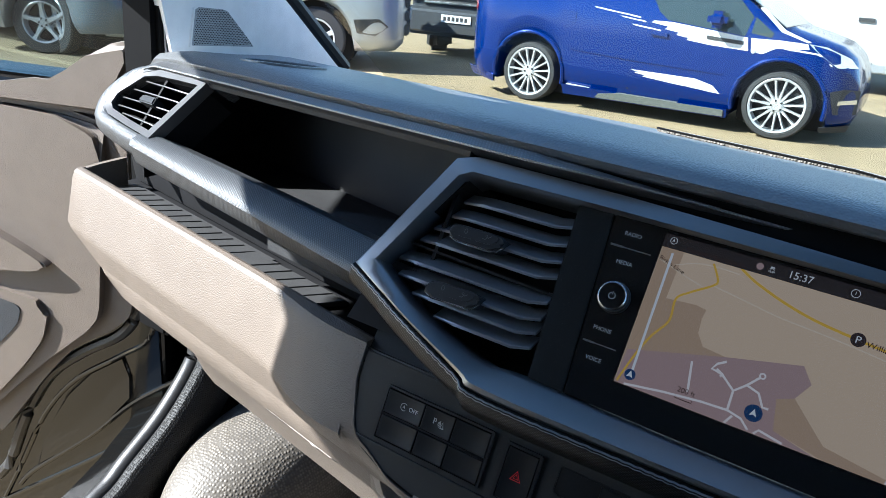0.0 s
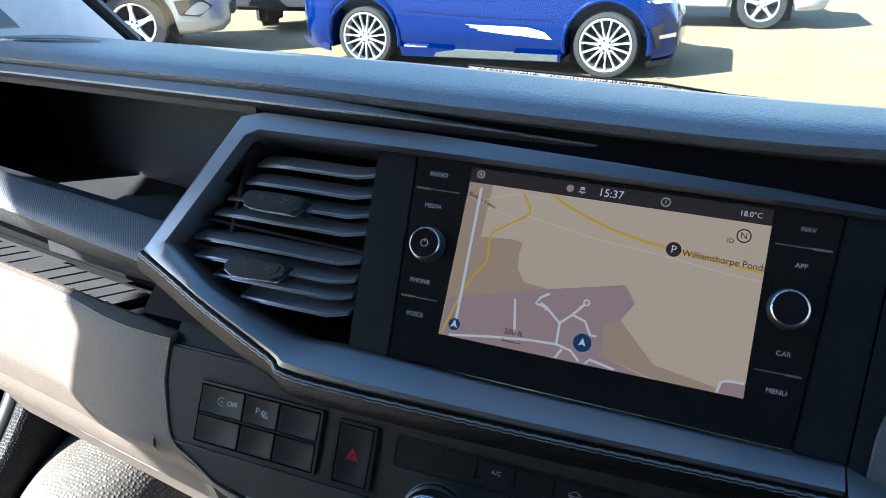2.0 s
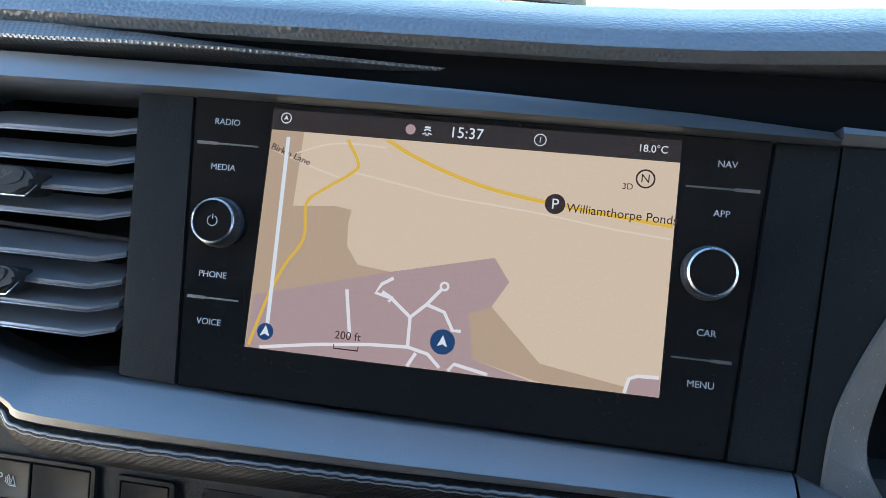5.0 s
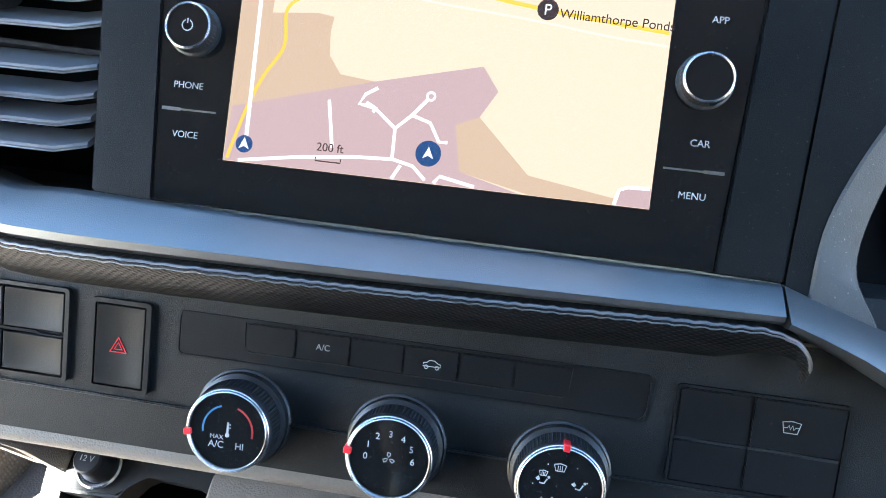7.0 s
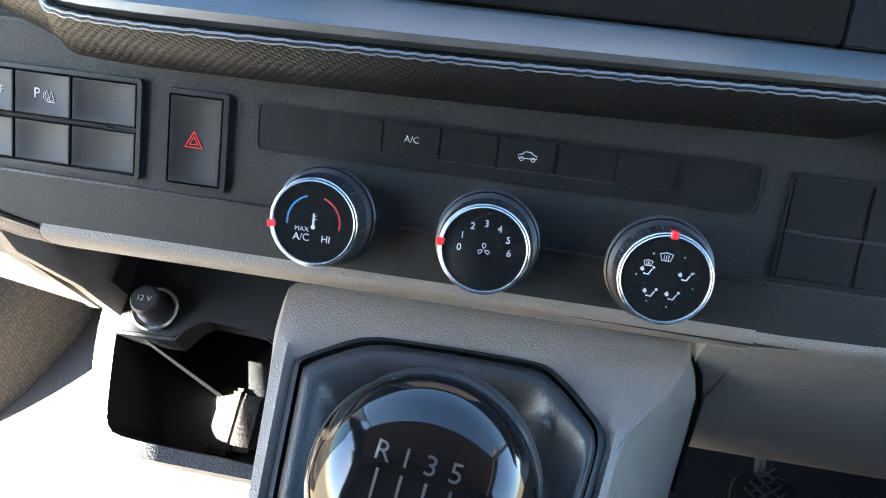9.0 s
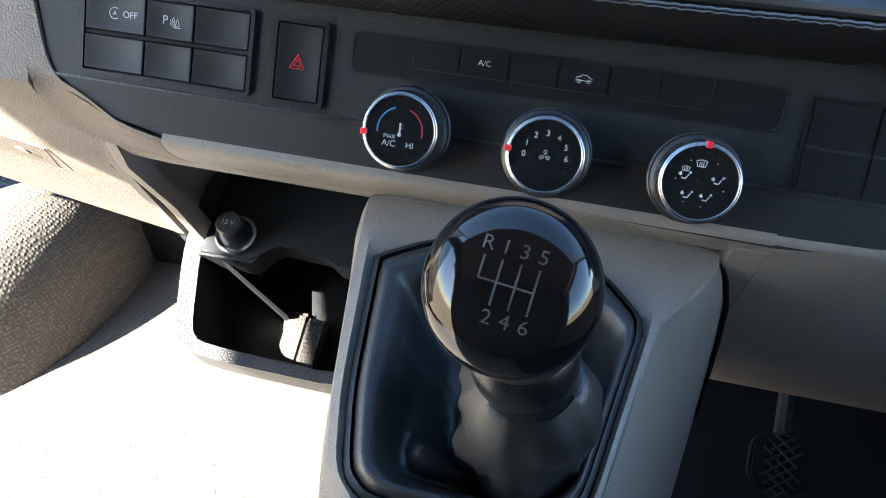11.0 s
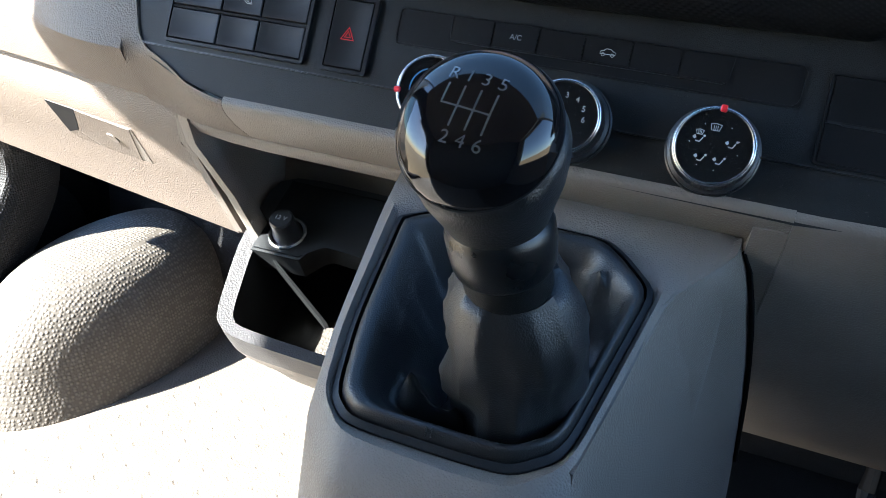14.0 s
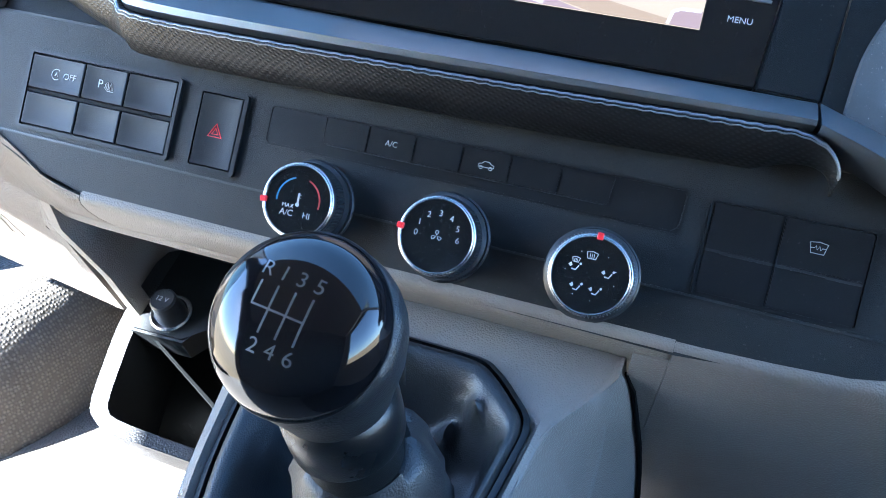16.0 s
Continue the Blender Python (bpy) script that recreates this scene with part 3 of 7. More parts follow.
part("frame", bm, BAND, fascia, "", SCREEN, smooth=50)
# woven strip under the frame
rings = []
line = smooth_path([(-0.3085, -0.0388, 0.0040), (-0.281, -0.0500, 0.0070), (-0.252, -0.0627, 0.0095), (-0.22, -0.0750, 0.0130), (-0.188, -0.0868, 0.0150), (-0.165, -0.0948, 0.0165), (-0.05, -0.0945, 0.0155), (0.043, -0.0925, 0.0135), (0.120, -0.0903, 0.0125), (0.138, -0.0915, 0.0115), (0.147, -0.0955, 0.0095), (0.1515, -0.1015, 0.0065), (0.1525, -0.106, 0.004)], 5)
for p in line:
    w = 1.0 - 0.65 * max(0.0, (p.x - 0.12) / 0.033)
    u = max(0.0, min(1.0, (-0.165 - p.x) / 0.05))
    rings.append([(p.x, p.y + db * w, p.z + dn * w) for db, dn in ((0.003, -0.006), (-0.0010, -0.0005), (-0.0026, 0.0006), (-0.0042, 0.0), (-0.010 - 0.0025 * u, -0.008 + 0.005 * u), (-0.0155 - 0.001 * u, -0.017 + 0.002 * u), (-0.012, -0.03), (0.003, -0.03))])
part("woven_strip", loft(rings), DARKWEAVE, fascia, "woven-look black strip under the frame", SCREEN, smooth=50)
for drop, sink, swing, rad in ((0.0019, 0.0002, 0.0003, 0.0008), (0.0035, -0.0001, 0.0003, 0.0004)):
    dense = smooth_path([tuple(p) for p in line[:-2]], 6)
    part("piping", tube([(p.x, p.y - (drop + swing * math.sin(p.x * 900)) * (1 - 0.5 * max(0.0, (p.x - 0.12) / 0.033)), p.z - sink) for p in dense], rad, 6), SLAT, fascia, "fine wavy raised line of the strip", SCREEN, smooth=80)
part("under_face", loft([[(x, -0.022, 1.205), (x, -0.036, 1.19), (x, -0.0435, 1.18), (x, -0.02, 1.17), (x, 0.01, 1.2)] for x in (-0.278, -0.1, 0.1, 0.3)]), PANEL, fascia)
for pts in (((0.1400, -0.0745, -0.0905), (0.1523, -0.0788, -0.0945), (0.1668, -0.0836, -0.1000), (0.20, -0.094, -0.116), (0.27, -0.115, -0.140)),):
    part("frame_end", loft([[(a, i, 0.0), (a, i - 0.001, 0.0035), (a, o + 0.002, 0.0155), (a, o, 0.0125), (a, o, -0.03), (a, i, -0.03)] for a, i, o in pts]), BAND, fascia, "", SCREEN, smooth=50)
part("frame_end", loft([[(a, i, -0.02), (a, i, 0.002), (a, i + 0.004, 0.0045), (a, o, 0.003), (a, o, -0.02)] for a, i, o in ((0.1475, 0.0552, 0.0622), (0.20, 0.0552, 0.060), (0.30, 0.0555, 0.058))]), BAND, fascia, "", SCREEN, smooth=50)
strip_l = [(-0.1515, 0.055), (-0.1245, 0.0555), (-0.1158, -0.072), (-0.143, -0.071)]
strip_r = [(0.1229, 0.0548), (0.1483, 0.0548), (0.1402, -0.0743), (0.1142, -0.0735)]
part("side_strip", plate(strip_l, -0.02, 0.0005, 0.0008), DEEP, fascia, "", SCREEN)
part("side_strip", plate(strip_r, -0.02, 0.0005, 0.0008), DEEP, fascia, "", SCREEN)
hood_out = [(p.x, p.y) for p in smooth_path([(0.1492, -0.0830, 0), (0.1497, -0.0772, 0), (0.1521, -0.0529, 0), (0.1590, -0.032, 0), (0.1700, -0.0091, 0), (0.1897, 0.0267, 0), (0.2070, 0.0548, 0)], 4)]
part("cluster_panel", plate([(0.1490, 0.0548), (0.141, -0.0745), (0.1415, -0.0790)] + hood_out, -0.006, 0.0005, 0.0), DEEP, fascia, "", SCREEN)

# ---- infotainment unit ----
unit = thing("infotainment_unit", "glossy black infotainment unit showing a lit road map", "infotainment", (0, 0, 1.28))
part("glass_panel", plate([(-0.1238, 0.0555), (0.1222, 0.0548), (0.1135, -0.0733), (-0.1150, -0.0718)], -0.015, 0.001, 0.0006), GLOSS, unit, "", SCREEN)
W, H = 0.0868, 0.0520
LAND = glow("map_land", (0.80, 0.60, 0.41))
PINK = glow("map_pink", (0.50, 0.34, 0.315))
TAN = glow("map_tan", (0.57, 0.395, 0.255))
LANE = glow("map_lane", (0.86, 0.70, 0.52))
ROADW = glow("map_road", (0.92, 0.84, 0.80))
ROADY = glow("map_yellow", (0.86, 0.52, 0.06))
BARM = glow("map_bar", (0.035, 0.028, 0.026))
TEXTW = glow("map_white", (0.85, 0.85, 0.85))
TEXTD = glow("map_brown", (0.05, 0.025, 0.02))
NAVY = glow("map_navy", (0.02, 0.06, 0.16))
ICON = glow("map_badge", (0.045, 0.03, 0.028))
screen = part("screen", plate([(-W, -H), (W, -H), (W, H), (-W, H)], 0.0008, 0.0013), LAND, unit, "lit colour map display", SCREEN)


def on_map(name, bm, mat, layer):
    part(name, bm, mat, screen, "", SCREEN @ Matrix.Translation((0, 0, 0.0013 + 0.00012 * layer)), smooth=0)


def mm(*pts):
    return [(x / 1000, y / 1000) for x, y in pts]


on_map("map_area", plate(mm((-85, -29), (-76, 6), (-73, 10.4), (-54, 12), (-47, 11), (-47.8, 4.7), (-47, -4.6), (-41.6, -12), (-27, -13.5), (-70, -26)), 0, 0.0001), TAN, 1)
on_map("map_area", plate(mm((-86.6, -51.8), (-86.6, 43), (-72, 43), (-74, -21)), 0, 0.0001), TAN, 1)
on_map("map_area", plate(mm((16.8, -23.4), (38.6, -44.2), (84, -51), (86, -51.9), (40, -51.9), (11, -45.8), (7.6, -27.4)), 0, 0.0001), TAN, 1)
on_map("map_area", plate(mm((-85.3, -29.4), (-27, -13.5), (16, -3.2), (23, -12.6), (16.8, -23.4), (7.6, -27.4), (11.3, -45.8), (36, -51.9), (-86.5, -51.9)), 0, 0.0001), PINK, 2)
on_map("map_area", plate(mm((74, -51.9), (75, -45.5), (86.6, -44), (86.6, -51.9)), 0, 0.0001), PINK, 2)
for pts, w in ((((-48, 27.2), (-28, 24), (-7, 20.5), (16, 18.5), (38, 16.4), (62, 13.4), (86, 11.5)), 0.5), (((-86, 34.4), (-68, 28.4), (-54, 24.5)), 0.5), (((-75, 33), (-62, 38), (-50, 39.5), (-35, 39)), 0.4)):
    on_map("map_road", stroke([(p.x, p.y) for p in smooth_path([(x / 1000, y / 1000, 0) for x, y in pts], 5)], w / 1000 + 0.0002), LANE, 3)
for pts, w in ((((-35, 42.8), (-24, 36.8), (-4, 29.4), (15, 24.6), (38, 21.4), (60, 19), (86, 16.6)), 1.6), (((-52, 41), (-46.4, 31.6), (-48, 27.2), (-60.6, 18.2), (-67, 11.7), (-66.4, -3), (-73.4, -15.5), (-79, -29.5), (-85, -51)), 1.3)):
    on_map("map_road", stroke([(p.x, p.y) for p in smooth_path([(x / 1000, y / 1000, 0) for x, y in pts], 5)], w / 1000), ROADY, 4)
for pts in (((-80, -51.3), (-55, -47.3), (-32, -44.7), (-16, -43.9), (-7.5, -45.8), (-2, -50.8)), ((-16.2, -43.9), (-16.5, -31.5), (-10.2, -25.5), (-4.6, -18.6)), ((-16.5, -31.5), (-25.4, -24.4), (-32.3, -23), (-30, -19), (-25.3, -16)), ((-29.5, -22.2), (-25, -24.4), (-26.4, -26)), ((-10.2, -25.5), (-2.5, -27.8), (1.8, -35), (5.3, -34.9)), ((-44.8, -22.8), (-41.3, -42)), ((-12.5, -46), (-15.6, -51.8)), ((1.6, -51.6), (3.9, -48.6), (18, -51.2)), ((73, -51.8), (74.4, -46), (77.6, -44.5), (86, -44.2))):
    on_map("map_road", stroke(mm(*pts), 0.0014), ROADW, 5)
on_map("map_road", stroke(circle(-0.0035, -0.0172, 0.0016, 10), 0.0010, closed=True), ROADW, 5)
on_map("scale_bar", stroke(mm((-78.6, 40), (-77.6, -42.6)), 0.0016), TEXTW, 6)
on_map("status_bar", plate([(-W, H - 0.0092), (W, H - 0.0092), (W, H), (-W, H)], 0, 0.0001), BARM, 6)
on_map("clock", lettering("15:37", 0.0066, -0.0013, 0.0476), TEXTW, 8)
on_map("temperature", lettering("18.0°C", 0.0043, 0.0755, 0.0474), TEXTW, 8)
on_map("badge", merged(stroke(circle(0.0297, 0.0475, 0.0024), 0.0004, closed=True), lettering("1", 0.0034, 0.0297, 0.0475)), TEXTW, 8)
on_map("badge", merged(stroke(circle(-0.0805, 0.0482, 0.0022), 0.0004, closed=True), plate(mm((-81.5, 47.4), (-80.5, 47.9), (-79.5, 47.4), (-80.5, 49.5)), 0, 0.0002)), TEXTW, 8)
on_map("badge", plate(circle(-0.0253, 0.0476, 0.0022), 0, 0.0001), PINK, 8)
on_map("badge", merged(plate(mm((-19.4, 48.6), (-19, 49.4), (-17, 49.4), (-16.6, 48.6)), 0, 0.0002), stroke(mm((-19.5, 47.6), (-18, 48.2), (-16.5, 47.6)), 0.0005), stroke(mm((-20, 46), (-18.6, 46.6), (-18.3, 45.4)), 0.0005), stroke(mm((-16, 46), (-17.4, 46.6), (-17.7, 45.4)), 0.0005)), TEXTW, 8)
on_map("place_name", lettering("Williamthorpe Ponds", 0.0052, 0.0655, 0.0196, spin=-0.03), TEXTD, 7)
on_map("place_name", lettering("Birkin Lane", 0.0042, -0.0767, 0.0325, spin=-0.32), TEXTD, 5)
on_map("place_name", lettering("Temple Normanton", 0.0046, -0.0522, 0.0452), TEXTD, 8)
on_map("scale_text", merged(lettering("200 ft", 0.0048, -0.042, -0.0424), stroke(mm((-47.5, -46.4), (-47.5, -48), (-37, -48), (-37, -46.4)), 0.0005)), TEXTD, 8)
on_map("badge", plate(circle(0.0384, 0.0214, 0.0042), 0, 0.0001), ICON, 7)
on_map("badge", lettering("P", 0.0062, 0.0384, 0.0212), TEXTW, 8)
on_map("compass", merged(stroke(circle(0.0736, 0.035, 0.0036), 0.0007, closed=True), lettering("N", 0.005, 0.0736, 0.035), lettering("3D", 0.0036, 0.0668, 0.0312)), ICON, 7)
for cx, cy, r in ((-0.0018, -0.0401, 0.0052), (-0.0781, -0.0445, 0.0036)):
    on_map("position_badge", plate(circle(cx, cy, r), 0, 0.0001), NAVY, 7)
    on_map("position_arrow", plate([(cx - 0.0022, cy - 0.002), (cx, cy - 0.0009), (cx + 0.0022, cy - 0.002), (cx, cy + 0.0028)], 0, 0.0001), TEXTW, 8)
for word, x, y in (("RADIO", -0.1076, 0.0445), ("MEDIA", -0.107, 0.0243), ("PHONE", -0.1054, -0.0229), ("VOICE", -0.1044, -0.0434), ("NAV", 0.1054, 0.0438), ("APP", 0.1047, 0.0236), ("CAR", 0.1028, -0.0246), ("MENU", 0.1022, -0.0451)):
    part("key_label", lettering(word, 0.00387, x, y, 0.0011), INK, unit, "", SCREEN, smooth=0)
for x0, x1, y in ((-0.1202, -0.092, 0.0347), (-0.1154, -0.0922, -0.0331), (0.0898, 0.1186, 0.0338), (0.090, 0.1132, -0.0352)):
    xm = (x0 + 2 * x1) / 3 if x0 > 0 else (2 * x0 + x1) / 3
    lo, hi = (xm, x1) if x0 > 0 else (x0, xm)
    part("key_ridge", merged(stroke([(x0, y), (x1, y)], 0.0007, 0.0008, 0.0016), stroke([(lo, y), (hi, y)], 0.0013, 0.0008, 0.0018)), material("key_ridge_metal", (0.30, 0.29, 0.28), 0.35, 0.8) if x0 == -0.1202 else bpy.data.materials["key_ridge_metal"], unit, "thin metal-look ridge", SCREEN)


def rotary(parent, m, r, h, n=60):
    """A turning knob with a toothed flank, a bright ring and a black face."""
    prof = [(r * 1.10, 0), (r * 1.10, h * 0.25), (r * 1.0, h * 0.3), (r * 0.97, h * 0.9), (r * 0.93, h * 0.95)]
    k = part("knob", lathe(prof + [(r * 0.8, h * 0.9)], n), FRAME, parent, "", m)
    teeth = bmesh.new()
    for i in range(n):
        a = 2 * math.pi * i / n
        c, s = math.cos(a), math.sin(a)
        q = [teeth.verts.new((rr * c - d * s, rr * s + d * c, z)) for rr, d, z in ((r * 1.0, -r * 0.022, h * 0.36), (r * 1.0, r * 0.022, h * 0.36), (r * 0.98, r * 0.022, h * 0.82), (r * 0.98, -r * 0.022, h * 0.82), (r * 1.035, 0, h * 0.42), (r * 1.005, 0, h * 0.76))]
        for f in ((0, 1, 4), (1, 2, 5, 4), (2, 3, 5), (3, 0, 4, 5), (0, 3, 2, 1)):
            teeth.faces.new([q[j] for j in f])
    part("grip_teeth", teeth, FRAME, k, "", m, smooth=0)
    part("chrome_ring", lathe([(r * 0.968, h * 0.92), (r * 0.965, h * 1.01), (r * 0.950, h * 1.025), (r * 0.935, h * 1.01), (r * 0.928, h * 0.94)], n, False), CHROME, k, "bright chrome ring", m)
    part("inner_ring", lathe([(r * 0.918, h * 0.94), (r * 0.914, h * 1.035), (r * 0.898, h * 1.05), (r * 0.882, h * 1.03), (r * 0.875, h * 0.98)], n, False), CHROME, k, "thin inner chrome ring", m)
    part("face", lathe([(r * 0.89, h * 0.92), (r * 0.885, h * 0.985), (0.0005, h * 0.985)], n), GLOSS, k, "", m)
    return k


for x, y in ((-0.1050, 0.0), (0.1015, -0.0006)):
    k = rotary(unit, SCREEN @ Matrix.Translation((x, y, 0.001)), 0.0100, 0.0082, 40)
    if x < 0:
        part("power_sign", merged(stroke(circle(x, y, 0.0022, 14, 115, 425), 0.0004), stroke([(x, y + 0.0008), (x, y + 0.0028)], 0.0004)), INK, k, "", SCREEN @ Matrix.Translation((0, 0, 0.0092)), smooth=0)

# ---- centre air vent ----
# pale line for the front edge of each slat
EDGE = material("bright_slat_edge", (0.30, 0.31, 0.33), 0.30, metal=0.5, vary=0.2)
vent = thing("centre_air_vent", "black slatted centre air vent with two sliding tabs", "air vent", (-0.21, 0, 1.28))
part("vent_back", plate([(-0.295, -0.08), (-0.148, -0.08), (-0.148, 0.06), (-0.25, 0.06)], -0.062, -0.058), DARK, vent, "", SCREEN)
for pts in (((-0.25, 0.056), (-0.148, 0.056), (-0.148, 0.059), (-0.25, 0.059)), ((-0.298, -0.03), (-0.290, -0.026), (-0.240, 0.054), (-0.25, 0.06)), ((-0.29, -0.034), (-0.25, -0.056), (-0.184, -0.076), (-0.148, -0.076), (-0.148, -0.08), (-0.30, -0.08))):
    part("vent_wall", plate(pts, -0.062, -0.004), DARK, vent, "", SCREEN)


def left_of(b):
    if b > -0.029:
        return -0.236 - (0.054 - b) * 0.627
    return -0.288 + (-0.029 - b) * 1.73 if b > -0.0515 else -0.249 + (-0.0515 - b) * 3.2


for b in (0.0354, 0.0218, 0.009, -0.003, -0.0218, -0.0341, -0.0445, -0.0554):
    xl = left_of(b) + 0.003
    sec = ((-0.0012, -0.0016), (-0.0002, -0.0006), (0.0010, -0.0008), (0.0098, -0.0125), (0.0112, -0.024), (0.0085, -0.024), (0.0070, -0.0130), (-0.0008, -0.0032))
    rings = [[(x, b + db + t * 0.3, n - dn) for db, n in sec] for x, t, dn in ((xl, 0.0, 0.012), (xl + 0.02, 0.0, 0.003), (xl + 0.03, 0, 0.0015), (-0.163, 0.0, 0.0), (-0.1495, 0.0125, 0.003))]
    slat = part("slat", loft(rings), SLAT, vent, "", SCREEN, smooth=30)
    part("slat_edge", tube([(x, b - 0.0011 + t * 0.3, -0.0012 - dn) for x, t, dn in ((xl + 0.02, 0.0, 0.003), (xl + 0.03, 0, 0.0015), (-0.163, 0.0, 0.0), (-0.1500, 0.0120, 0.0028))], 0.00032, 6), EDGE, slat, "fine bright front edge", SCREEN)
part("divider", plate([(-0.272, -0.0085), (-0.149, -0.0125), (-0.149, -0.0105), (-0.272, -0.0068)], -0.03, -0.008), DARK, vent, "", SCREEN)
for shape, cx, cy in ((((-0.2375, 0.0152), (-0.1926, 0.0160), (-0.1930, 0.0092), (-0.1981, 0.0036), (-0.2300, 0.0034), (-0.2380, 0.0056)), -0.2155, 0.0108), (((-0.2375, -0.0303), (-0.1938, -0.0288), (-0.1950, -0.0350), (-0.2000, -0.0412), (-0.2335, -0.0430), (-0.2405, -0.0393)), -0.2165, -0.0345)):
    tab = part("tab", plate(softened(list(shape), 4), -0.012, 0.0060, 0.0016, 3), TABM, vent, "", SCREEN, smooth=50)
    inner_ = [(cx + (x - cx) * 0.80, cy + 0.0010 + (y - cy) * 0.66) for x, y in shape]
    part("tab_face", plate(softened(inner_, 4), 0.0050, 0.0066, 0.0005), TABM, tab, "", SCREEN, smooth=50)
    part("tab_edge", tube([(x, y - 0.0006, 0.0030) for x, y in shape[2:]], 0.0005, 6), CHROME, tab, "thin bright lower edge", SCREEN)
    part("tab_mark", merged(stroke([(p[0] * 0.7 + (cx - 0.0085) * 0.3, p[1]) for p in circle(cx - 0.0085, cy + 0.001, 0.0018, 12)], 0.00035, closed=True), stroke([(cx + 0.0060, cy - 0.0006), (cx + 0.0080, cy - 0.0008), (cx + 0.0098, cy + 0.0014)], 0.0005), stroke([(cx + 0.0100, cy + 0.0006), (cx + 0.0125, cy + 0.0026)], 0.0005), stroke(circle(cx + 0.0085, cy + 0.0020, 0.0008, 8), 0.0003, closed=True)), MARKGREY, tab, "", SCREEN @ Matrix.Translation((0, 0, 0.0065)), smooth=0)

# ---- passenger's air vent ----
LV = Matrix(((0.978, 0.1364, -0.1578, -0.656), (-0.2086, 0.6395, -0.7399, 0.062), (0.0, 0.7566, 0.6539, 1.26), (0, 0, 0, 1)))
lvent = thing("side_air_vent", "grey-framed slatted air vent at the dash end", "air vent", (-0.7, 0.09, 1.29))
out6 = [(-0.0188, -0.0244), (-0.0722, -0.0236), (-0.1300, -0.0185), (-0.1500, -0.0050), (-0.1600, 0.0250), (-0.1380, 0.0640), (-0.0800, 0.0850), (-0.0165, 0.0895), (0.0390, 0.0895)]
mid6 = [(0.0042, -0.0039), (-0.0486, -0.0026), (-0.1035, 0.0003), (-0.1215, 0.0078), (-0.126, 0.0277), (-0.1011, 0.0593), (-0.0638, 0.074), (-0.0165, 0.0781), (0.0337, 0.0788)]
in6 = [(-0.0091, 0.0049), (-0.052, 0.006), (-0.1031, 0.0092), (-0.1155, 0.015), (-0.1167, 0.0282), (-0.0891, 0.0595), (-0.0655, 0.0661), (-0.02, 0.0705), (0.0181, 0.0733)]
rings = []
for a, b in zip(smooth_path([(*p, 0) for p in mid6], 4), smooth_path([(*p, 0) for p in out6], 4)):
    rings.append([((a.x * (1 - f) + b.x * f), (a.y * (1 - f) + b.y * f), z) for f, z in ((0, -0.012), (0, 0.0015), (0.06, 0.0030), (0.40, 0.0042), (0.62, 0.0020), (0.90, -0.0075), (1.0, -0.0120), (1.0, -0.035), (0.3, -0.035))])
part("trim_surround", loft(rings), TRIMWEAVE, lvent, "woven-look surround", LV, smooth=40)
VENTG = material("vent_frame_grey", (0.045, 0.044, 0.044), 0.42, 0.0, bump_scale=1500, bump_depth=0.0001)
part("vent_frame", ring_plate([(-0.05 + (x + 0.05) * 0.992, 0.035 + (y - 0.035) * 0.985) for x, y in mid6], in6, -0.008, 0.0050, 0.0030), VENTG, lvent, "satin grey frame", LV)
part("vent_back", plate(in6, -0.05, -0.046), DARK, lvent, "", LV)
part("vent_wall", ring_plate([(-0.05 + (x + 0.05) * 1.01, 0.035 + (y - 0.035) * 1.02) for x, y in in6], in6, -0.05, 0.0), DARK, lvent, "", LV)
for xl, yl, xr, yr in ((-0.0960, 0.0555, 0.0095, 0.0610), (-0.1080, 0.0410, 0.0045, 0.0480), (-0.1175, 0.0270, -0.0005, 0.0345), (-0.1150, 0.0160, -0.0045, 0.0225), (-0.0950, 0.0095, -0.0080, 0.0120)):
    rings = []
    for f, d in ((0.0, 0.004), (0.08, 0.001), (0.5, 0.0), (0.92, 0.0005), (1.0, 0.003)):
        x, y0 = xl + (xr - xl) * f, yl + (yr - yl) * f
        rings.append([(x, y0, -0.0015 - d), (x, y0 + 0.0014, -0.0012 - d), (x, y0 + 0.0072, -0.019), (x, y0 + 0.0055, -0.020)])
    part("slat", loft(rings), VENTG, lvent, "", LV)
part("tab", plate([(-0.066, 0.0300), (-0.034, 0.0320), (-0.036, 0.0415), (-0.063, 0.0395)], -0.01, 0.0045, 0.0015), TABM, lvent, "", LV)

# ---- climate panel ----
climate = thing("climate_panel", "matt black control panel with heater knobs and switches", "control panel", (0, -0.05, 1.15))
outline = [(-0.2765, 0.024), (-0.2745, 0.0), (-0.266, -0.0415), (-0.259, -0.0490), (-0.235, -0.0570), (-0.2002, -0.0650), (-0.09, -0.0668), (0.015, -0.0687), (0.109, -0.0698), (0.15, -0.0665), (0.20, -0.057), (0.24, -0.044), (0.27, -0.02), (0.275, 0.024)]
part("panel", plate(outline, -0.012, 0.0, 0.0016), PANEL, climate, "", CLIMATE)
part("panel_step", plate([(-0.263, -0.0400), (0.25, -0.0428), (0.2495, -0.0440), (-0.2625, -0.0412)], -0.002, 0.0016, 0.0005), FRAME, climate, "", CLIMATE)
KEY = material("switch_black", (0.0100, 0.0108, 0.0122), 0.36, spec=0.25, bump_scale=2500, bump_depth=0.00008, dirt=0.05)


